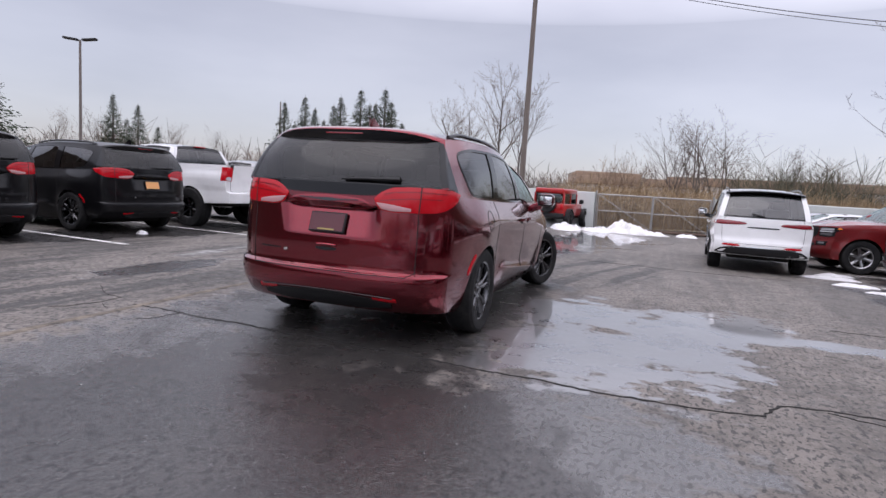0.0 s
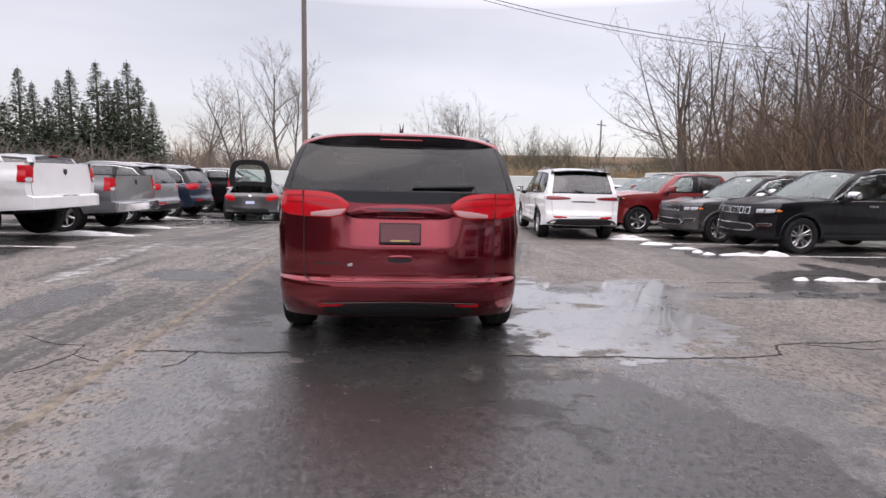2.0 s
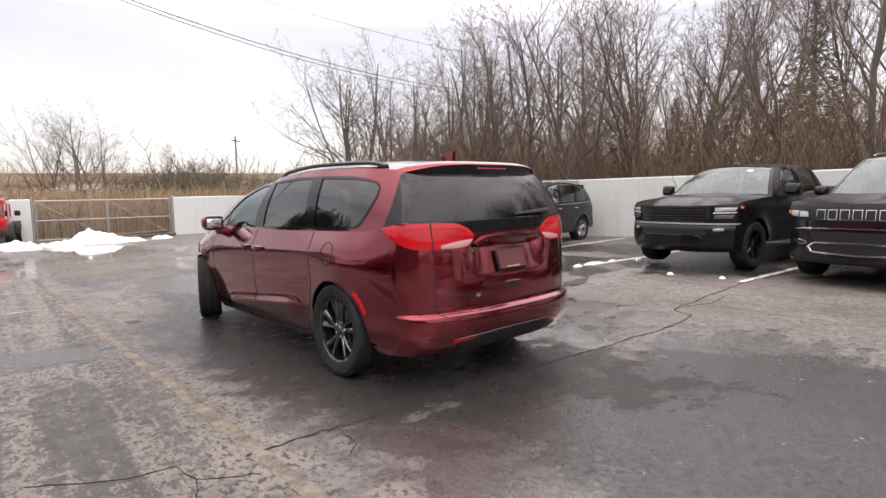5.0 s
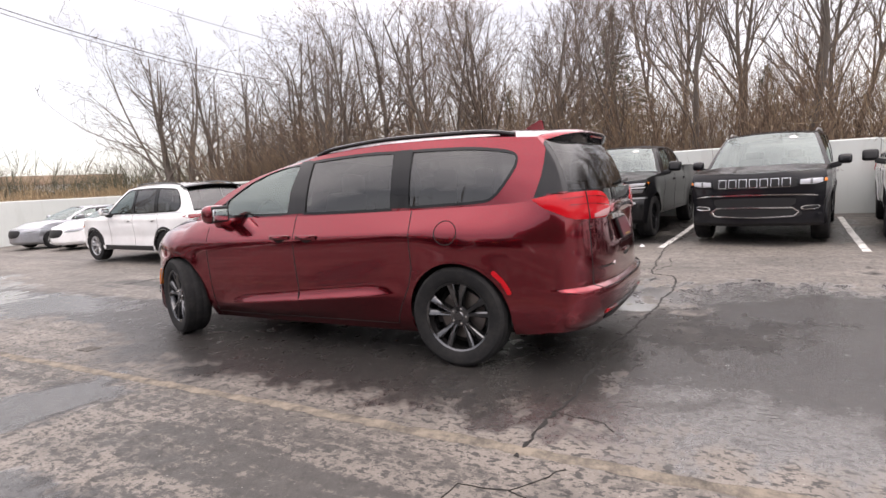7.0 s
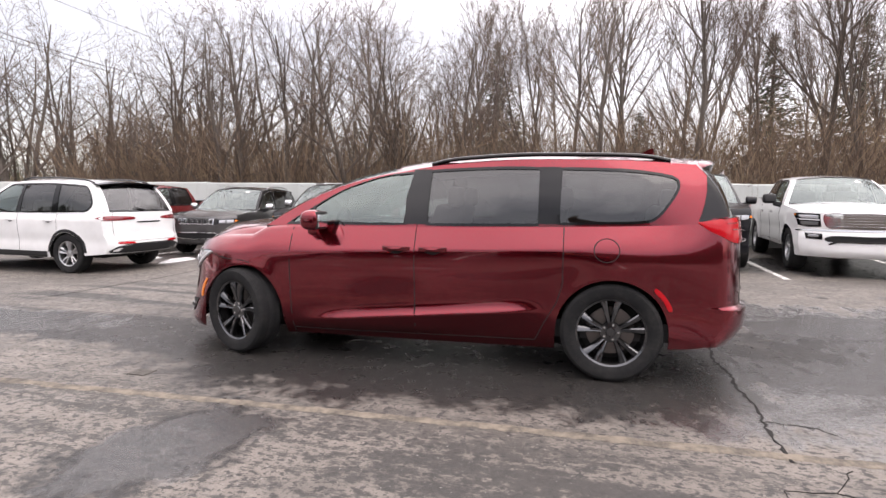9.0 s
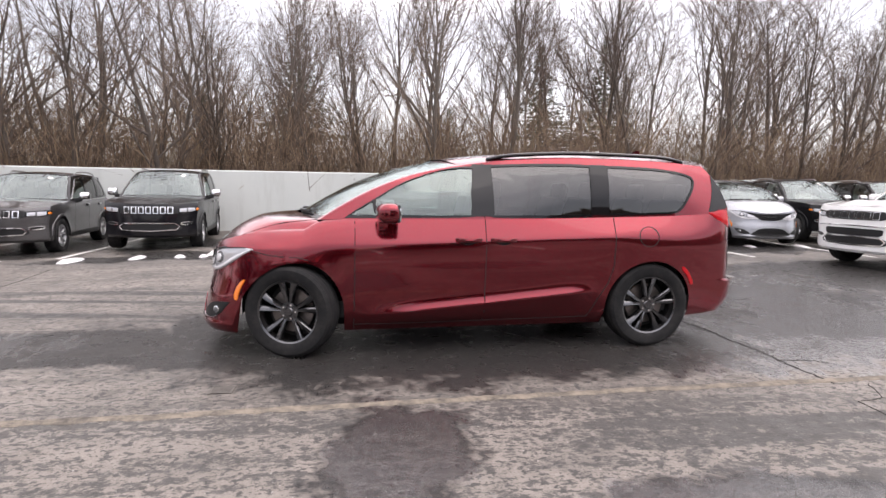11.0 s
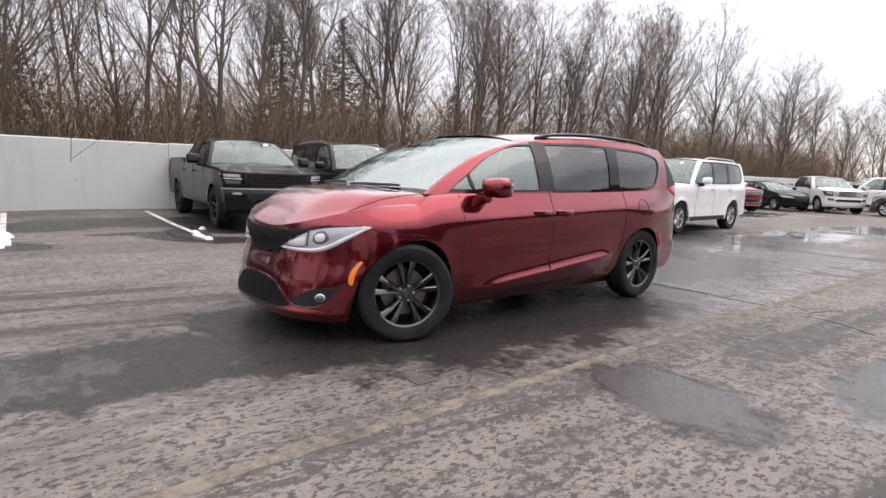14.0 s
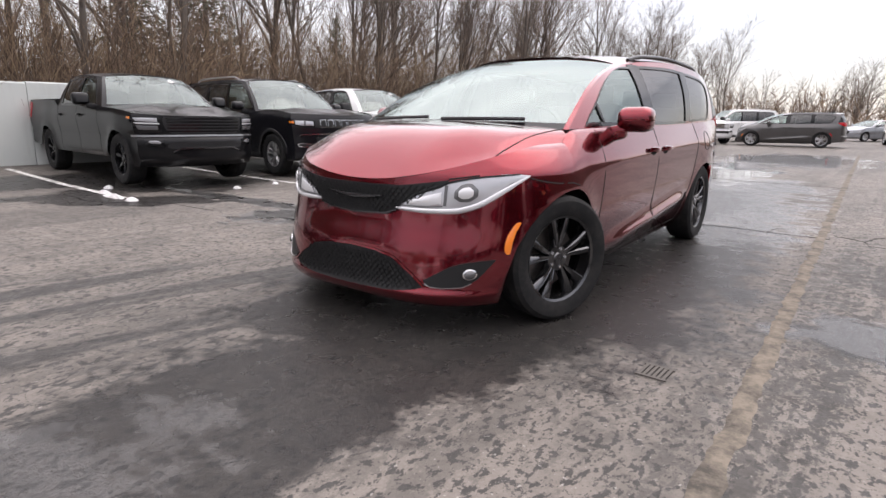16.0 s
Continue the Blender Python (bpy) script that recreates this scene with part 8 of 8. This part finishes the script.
for i in range(9):
    x = 8.2 + i * 1.95
    if i % 3 == 1:
        d = part("loading_door", box(x - 0.9, x + 0.9, -0.12, 0.1, 0, 3.0, 0.02), WHITEWALL, hall)
        for j in range(4):
            part("door_slat", box(x - 0.85, x + 0.85, -0.15, -0.1, 0.08 + j * 0.72, 0.75 + j * 0.72, 0.02), WHITEWALL, d)
    else:
        w = part("window", box(x - 0.7, x + 0.7, -0.06, 0.1, 1.2, 2.6), PLASTIC, hall)
        part("pane", box(x - 0.63, x + 0.63, -0.09, -0.05, 1.27, 2.53), DARKGLASS, w)
for i in range(9):
    part("pilaster", box(7.1 + i * 2.05, 7.35 + i * 2.05, -0.25, 0.1, 0, 3.65), WHITEWALL, hall)
hall.matrix_basis = hm
far_hall = tagged(new("warehouse_building"), "low tan warehouse far behind the reeds", "building")
part("wall", box(-22, 34, 0, 12, 0, 4.2), WHITEWALL, far_hall)
part("roof", box(-22.5, 34.5, -0.6, 12.5, 4.1, 5.6, 0.05), ROOFM, far_hall)
for i in range(8):
    w = part("window", box(-18 + i * 6, -15.5 + i * 6, -0.06, 0.1, 1.2, 2.8), PLASTIC, far_hall)
    part("pane", box(-17.9 + i * 6, -15.6 + i * 6, -0.09, -0.05, 1.28, 2.72), DARKGLASS, w)
far_hall.matrix_basis = pose(62, 98, 0.4, 0, 0, -32)


def snow_heap(label, x, y, rx, ry, h, turn, seed, lumps=0.5):
    """A heap of ploughed snow: lumpy, thin at its rim."""
    rnd = random.Random(seed)
    rows = []
    z0 = ground_height(x, y)
    ca, sa = math.cos(radians(turn)), math.sin(radians(turn))
    n, m = 40, 14
    for i in range(m + 1):
        q = i / m
        row = []
        for j in range(n + 1):
            a = 2 * math.pi * (j % n) / n
            rim = 1 + 0.28 * noise.noise(Vector((2.2 * math.cos(a), 2.2 * math.sin(a), seed)))
            px, py = rx * q * rim * math.cos(a), ry * q * rim * math.sin(a)
            k = noise.fractal(Vector((px * 1.6 / max(rx, 0.4), py * 1.6 / max(ry, 0.4), seed * 3.3)), 1.0, 2.1, 4)
            k2 = noise.noise(Vector((px * 5, py * 5, seed)))
            zz = h * (1 - q ** 2.2) * max(0.25, 1 + lumps * k + 0.22 * k2) - 0.004 * q
            row.append(Vector((x + px * ca - py * sa, y + px * sa + py * ca, z0 + max(zz, -0.01) + (0.004 if q < 1 else -0.01))))
        rows.append(row)
    return tagged(mesh_object("snow_mound", *grid(rows), SNOW, smooth=45), label, "snow", "snow heaps")


for i, (a, n, rx, ry, h) in enumerate(((28.0, -9.2, 1.7, 1.0, 0.75), (28.2, -7.6, 1.6, 1.1, 0.95), (27.6, -6.4, 1.3, 0.9, 0.7), (26.2, -6.6, 1.2, 0.6, 0.35), (26.3, -4.9, 1.4, 0.7, 0.45), (26.5, -3.6, 1.0, 0.6, 0.35), (27.0, -2.3, 1.25, 0.85, 0.72), (26.6, -10.5, 1.2, 0.6, 0.3), (26.8, -1.2, 0.7, 0.4, 0.25), (27.6, 0.2, 0.5, 0.35, 0.22))):
    p = lot(a, n)
    snow_heap("ploughed grey-white snow heap before the wall", p.x, p.y, rx, ry, h * 0.52, 20 * i, i + 3, 0.9)
for i, (x, y, rx, ry, h) in enumerate(((7.3, 8.2, 0.5, 0.1, 0.05), (7.9, 7.95, 0.28, 0.14, 0.08), (6.75, 8.5, 0.13, 0.08, 0.04), (6.05, 5.72, 0.3, 0.08, 0.045), (6.5, 5.45, 0.12, 0.08, 0.05), (5.55, 5.9, 0.1, 0.08, 0.05), (6.9, 5.0, 0.09, 0.07, 0.06), (7.3, 9.6, 0.3, 0.12, 0.04), (7.6, 10.7, 0.4, 0.15, 0.05), (8.1, 12.1, 0.6, 0.16, 0.06), (8.8, 13.0, 0.4, 0.15, 0.05), (5.1, 4.2, 0.07, 0.06, 0.04), (4.9, 3.4, 0.06, 0.05, 0.04), (-4.3, 15.2, 1.0, 0.22, 0.08), (-3.4, 17.9, 0.7, 0.2, 0.06), (-5.9, 11.3, 0.12, 0.1, 0.05), (-3.1, 22.0, 0.6, 0.2, 0.05), (6.9, 8.9, 0.12, 0.1, 0.05), (3.6, -4.2, 0.25, 0.1, 0.04), (3.1, -5.6, 0.4, 0.12, 0.04))):
    snow_heap("small leftover strip of wet snow on the asphalt", x, y, rx, ry, h, -22, i + 30, 0.6)


# ---- the vehicle in the middle of the lot and those parked round it ----
def stand(x, y, heading):
    """A pose on the ground at the rear axle; heading in degrees from north, clockwise."""
    return pose(x, y, ground_height(x, y), 0, 0, 90 - heading)


VAN_HEADING = 20.3
van = minivan("minivan", "wet dark red minivan with black wheels standing on wet asphalt", RED, stand(-0.69, 5.59, VAN_HEADING), True, "dark_ten", -20.0, "minivan in the middle")

# east row, nose to the aisle
GC = dict(wb=2.915, front=3.86, rear=-0.96, W=0.97, hood=1.04, belt=1.12, roof=1.76)
suv("off_roader", "black compact off-roader with chrome mirrors parked by the wall", suv_shell(**GC), BLACK_MET, stand(12.05, 8.34, 285), lip_mat=BLACK_MET)
suv("off_roader", "granite grey compact off-roader with chrome grille parked by the wall", suv_shell(**GC), GREY, stand(13.0, 11.08, 285), lip_mat=GREY)
pickup("pickup_truck", "crimson crew cab pickup truck parked by the wall", CRIMSON, stand(13.75, 13.75, 286), style="silver_six")
suv("off_roader", "navy blue off-roader parked beyond the crimson pickup", suv_shell(**GC), NAVY, stand(14.6, 16.6, 290))
sedan("sedan", "white sedan at the far end of the row", sedan_shell(2.85, 3.8, -1.1, 0.93, 0.82, 0.98, 1.45, 1.05), WHITE, stand(14.6, 19.6, 290))
sedan("sedan", "silver sedan at the far end of the row", sedan_shell(2.85, 3.8, -1.1, 0.93, 0.82, 0.98, 1.45, 1.05), SILVER, stand(15.6, 22.2, 290))
pickup("pickup_truck", "black crew cab pickup truck with black wheels by the white wall", BLACK, stand(9.75, 2.3, 295), style="black_six", rear_bumper=BLACK)
WG = dict(wb=3.124, front=4.1, rear=-1.25, W=1.05, hood=1.2, belt=1.22, roof=1.92, boxy=1.0, rr=0.85, arch=0.44, hub=0.40)
suv("large_off_roader", "black full-size off-roader with bright grille slots by the wall", suv_shell(**WG), BLACK_MET, stand(8.0, -0.1, 297), lip_mat=PLASTIC)
pickup("pickup_truck", "white crew cab pickup truck beside the black off-roader", WHITE, stand(7.4, -2.9, 297), style="silver_six", grille=CHROME)
minivan("minivan", "silver minivan with bright wheels parked by the wall", SILVER, stand(6.6, -6.4, 300), style="silver_five", group="parked vehicles")
suv("off_roader", "black off-roader parked beyond the silver minivan", suv_shell(**GC), BLACK, stand(6.0, -9.2, 300))
suv("off_roader", "dark grey off-roader parked farther along the wall", suv_shell(**GC), GREY, stand(4.9, -12.2, 300))
suv("large_off_roader", "white full-size off-roader standing askew in the aisle", suv_shell(**WG), WHITE, stand(-0.85, -6.0, 18), style="silver_six", lip_mat=WHITE)
GL = dict(wb=3.09, front=4.06, rear=-1.12, W=0.985, hood=1.02, belt=1.13, roof=1.82)
suv("three_row_off_roader", "white three-row off-roader with black lower bumper stopped in the aisle", suv_shell(**GL), WHITE, stand(7.0, 13.1, 24), style="silver_five", lip_mat=PLASTIC, rails=GLOSS)

# west row, tail to the aisle
minivan("minivan", "black minivan with an orange plate parked tail out", BLACK, stand(-6.72, 11.95, -65), style="dark_ten", plate_mat=ORANGE)
minivan("minivan", "black minivan parked tail out at the end of the row", BLACK, stand(-7.8, 9.1, -65), style="dark_ten", plate_mat=ORANGE)
pickup("pickup_truck", "white lifted pickup truck with big black wheels parked tail out", WHITE, stand(-5.66, 14.71, -65), lift=0.12, style="black_six", tyre=(0.47, 0.25, 0.32), rear_bumper=WHITE)
pickup("pickup_truck", "silver grey pickup truck with a chrome bumper parked tail out", PEWTER, stand(-4.6, 17.47, -65), style="silver_six")
suv("off_roader", "pewter grey off-roader parked tail out", suv_shell(**GC), PEWTER, stand(-3.6, 20.3, -65), tail="big")
suv("off_roader", "navy blue off-roader parked tail out", suv_shell(**GC), NAVY, stand(-2.5, 23.0, -65), tail="big")
pickup("pickup_truck", "black pickup truck parked tail out at the far end", BLACK, stand(-1.3, 25.8, -65), style="silver_six")
suv("off_roader", "dull green off-roader nose out at the far end", suv_shell(**GC), TEAL, stand(-1.3, 29.0, 115))


def coupe():
    """A low sports coupe with its tailgate standing open."""
    S = sedan_shell(2.55, 3.3, -0.87, 0.925, 0.76, 0.88, 1.31, 0.92)
    S.setup()
    U = S.U
    k = dict(
        wheel=(0.335, 0.24, 0.25, "silver_five"), wheel_in=0.0, gate_u=2.3, bumper_split=0.4, open_hatch=True,
        windows=[(1.85, 0.75, 0.1, 0.86, "clear", "front"), (0.7, 0.15, 0.12, 0.8, "dark", "rear")], black_pillars=[], handles=[0.75], handle_z=0.76, seat_rows=(1.0,),
        low=[("tail_lamp", LAMP_RED, [(U(-0.35), 0.80), (2.05, 0.86), (2.3, 0.84), (2.42, 0.72), (2.25, 0.66), (2.02, 0.74)], 0.008, 0.02, "angular red tail lamp"),
             ("headlamp", LAMP_WHITE, [(0.6, 0.6), (0.9, 0.62), (U(2.6), 0.78), (0.95, 0.72)], 0.006, 0.01, "headlamp")],
        centre=[("rear_diffuser", PLASTIC, [(3.0, 0.42, 1), (2.4, 0.42), (2.35, 0.3), (3.0, 0.29, 1)], 0.006, 0.0, "black rear diffuser"), ("rear_emblem", CHROME, [(3.0, 0.86, 1), (2.95, 0.85), (2.95, 0.81), (3.0, 0.8, 1)], 0.008, 0.0, "")],
        plate=(0.56, 0.68, 0.15, BLUEWHITE), back_s=(0.0, 1.0))
    m = stand(-0.29, 20.85, 14)
    g = vehicle("sports_coupe", "dark grey sports coupe with its tailgate raised", "car", S, GREY, k, m)
    # the raised tailgate
    line = outline([(-0.62, 0.0), (-0.3, 0.02), (0.3, 0.02), (0.62, 0.0), (0.66, 0.3), (0.55, 0.72), (0.3, 0.86), (-0.3, 0.86), (-0.55, 0.72), (-0.66, 0.3)], 4)
    hx, hz = -0.62, 1.12

    def at(y, z, o):
        return Vector((hx - o - 0.25 * z + 0.05 * (1 - (y / 0.66) ** 2), y, hz + z))

    inner = [(y * 0.72, 0.43 + (z - 0.43) * 0.62) for y, z in line]
    rows = [[at(y * f, 0.43 + (z - 0.43) * f, o) for y, z in line + line[:1]] for f, o in ((0.96, -0.03), (1.0, 0.0), (0.97, 0.035))] + [[at(y, z, o) for y, z in inner + inner[:1]] for o in (0.03, -0.025)]
    lid = mesh_object("tailgate_lid", *grid(rows + rows[:1]), PLASTIC, g, "raised black tailgate")
    rows = [[at(y * f, 0.43 + (z - 0.43) * f, 0.0) for y, z in inner + inner[:1]] for f in (0.0, 0.5, 1.0)]
    mesh_object("lid_glass", *grid(rows), CLEAR, lid)
    for sy in (-0.5, 0.5):
        mesh_object("gas_strut", *tube([Vector((-0.45, sy, 0.93)), Vector((-0.62, sy, 1.42))], 0.012, 6), PLASTIC, lid)
    part("boot_floor", box(-0.7, 0.3, -0.6, 0.6, 0.7, 0.78), CABIN, g)
    return g


def boxy_jeep():
    """A short upright off-roader with a spare wheel on its tail."""
    g = tagged(new("boxy_off_roader"), "bright red boxy off-roader with a spare wheel behind a snow bank", "SUV", "parked vehicles")
    mat = SCARLET
    part("tub", box(-0.7, 2.2, -0.76, 0.76, 0.55, 1.12, 0.05, 3), mat, g)
    part("bonnet", box(2.15, 3.2, -0.62, 0.62, 0.8, 1.14, 0.06, 3), mat, g)
    part("hard_top", box(-0.66, 1.5, -0.7, 0.7, 1.58, 1.83, 0.07, 3), mat, g)
    for sy in (-1, 1):
        for x0, x1 in ((-0.66, -0.5), (0.35, 0.45), (1.3, 1.45)):
            part("pillar", box(x0, x1, sy * 0.70 - 0.03, sy * 0.70 + 0.03, 1.1, 1.62, 0.01), mat, g)
        part("side_window", box(-0.5, 0.35, sy * 0.70 - 0.01, sy * 0.70 + 0.01, 1.12, 1.6), PRIVACY, g)
        part("side_window", box(0.45, 1.3, sy * 0.70 - 0.01, sy * 0.70 + 0.01, 1.12, 1.6), PRIVACY, g)
        for c in (0.0, 2.46):
            v, f = grid([[Vector((c + r * math.cos(a), y, 0.42 + r * math.sin(a))) for a in [math.pi * i / 12 for i in range(13)]] for r, y in ((0.5, sy * 0.72), (0.5, sy * 0.92), (0.46, sy * 0.93), (0.46, sy * 0.72))])
            mesh_object("mudguard", v, f, PLASTIC, g)
            wheel(g, c, sy * 0.8, 0.41, 0.22, 0.26, "black_five")
        part("tail_lamp", box(-0.74, -0.66, sy * 0.66 - 0.08, sy * 0.66 + 0.08, 0.86, 1.08, 0.02), LAMP_RED, g)
        part("door_mirror", box(1.45, 1.6, sy * 0.92 - 0.1, sy * 0.92 + 0.1, 1.15, 1.36, 0.04), PLASTIC, g)
    part("rear_window", box(-0.68, -0.64, -0.58, 0.58, 1.16, 1.58, 0.02), PRIVACY, g, "dark rear window")
    part("windscreen", box(1.45, 1.5, -0.66, 0.66, 1.14, 1.6, 0.01), SHIELD, g)
    part("rear_bumper", box(-0.9, -0.66, -0.78, 0.78, 0.5, 0.68, 0.03), PLASTIC, g)
    part("underbody", box(-0.6, 3.1, -0.55, 0.55, 0.42, 0.6, 0.03), LINER, g)
    part("front_bumper", box(3.15, 3.4, -0.8, 0.8, 0.5, 0.72, 0.03), PLASTIC, g)
    sp = new("spare_wheel")
    sp.parent = g
    sp.matrix_basis = pose(-0.86, 0, 1.08, 0, 0, 90)
    v, f = lathe([(0.0, 0.12), (0.2, 0.12), (0.22, 0.08), (0.25, 0.13), (0.37, 0.13), (0.4, 0.08), (0.4, -0.1), (0.2, -0.12)], 32)
    mesh_object("tyre", v, f, RUBBER, sp)
    g.matrix_basis = stand(5.2, 27.6, 30)
    return g


coupe()
boxy_jeep()
# the far south end of the lot
minivan("minivan", "dark grey minivan standing across the far end", GREY, stand(-10.7, -21.3, 107), style="silver_five")
pickup("pickup_truck", "white pickup truck facing the aisle at the far end", WHITE, stand(-4.3, -26.1, -22), style="silver_six", grille=CHROME)
SD = dict(wb=2.83, front=3.75, rear=-1.05, W=0.92, hood=0.84, belt=1.0, roof=1.47, deck=1.08)
sedan("sedan", "black sedan parked at the far end", sedan_shell(**SD), BLACK, stand(-1.7, -24.0, -40))
suv("off_roader", "crimson off-roader parked at the far end", suv_shell(**GC), CRIMSON, stand(0.6, -19.3, -42), tail="big")
pickup("pickup_truck", "black pickup truck parked at the far end", BLACK, stand(1.5, -27.5, -40), style="silver_six")
suv("large_off_roader", "white full-size off-roader behind the dark minivan", suv_shell(**WG), WHITE, stand(-9.0, -28.5, 75), style="silver_six")
suv("off_roader", "white off-roader at the western edge of the lot", suv_shell(**GC), WHITE, stand(-16.5, -27.0, 10), tail="big")
sedan("sedan", "red sedan at the southern edge of the lot", sedan_shell(**SD), SCARLET, stand(-8.0, -37.0, 60))
sedan("sedan", "silver sedan at the southern edge of the lot", sedan_shell(**SD), SILVER, stand(-19.0, -36.0, 60))
suv("off_roader", "black off-roader at the southern edge of the lot", suv_shell(**GC), BLACK, stand(-14.0, -38.0, 20))
suv("off_roader", "grey off-roader at the southern edge of the lot", suv_shell(**GC), PEWTER, stand(-24.0, -36.0, 20))
pickup("pickup_truck", "white pickup truck at the southern edge of the lot", WHITE, stand(-2.0, -38.0, -30))
pickup("pickup_truck", "black pickup truck in the row by the wall", BLACK, stand(3.6, -16.0, 300), style="silver_six")
suv("off_roader", "silver off-roader in the row by the wall", suv_shell(**GC), SILVER, stand(2.4, -19.0, 300))
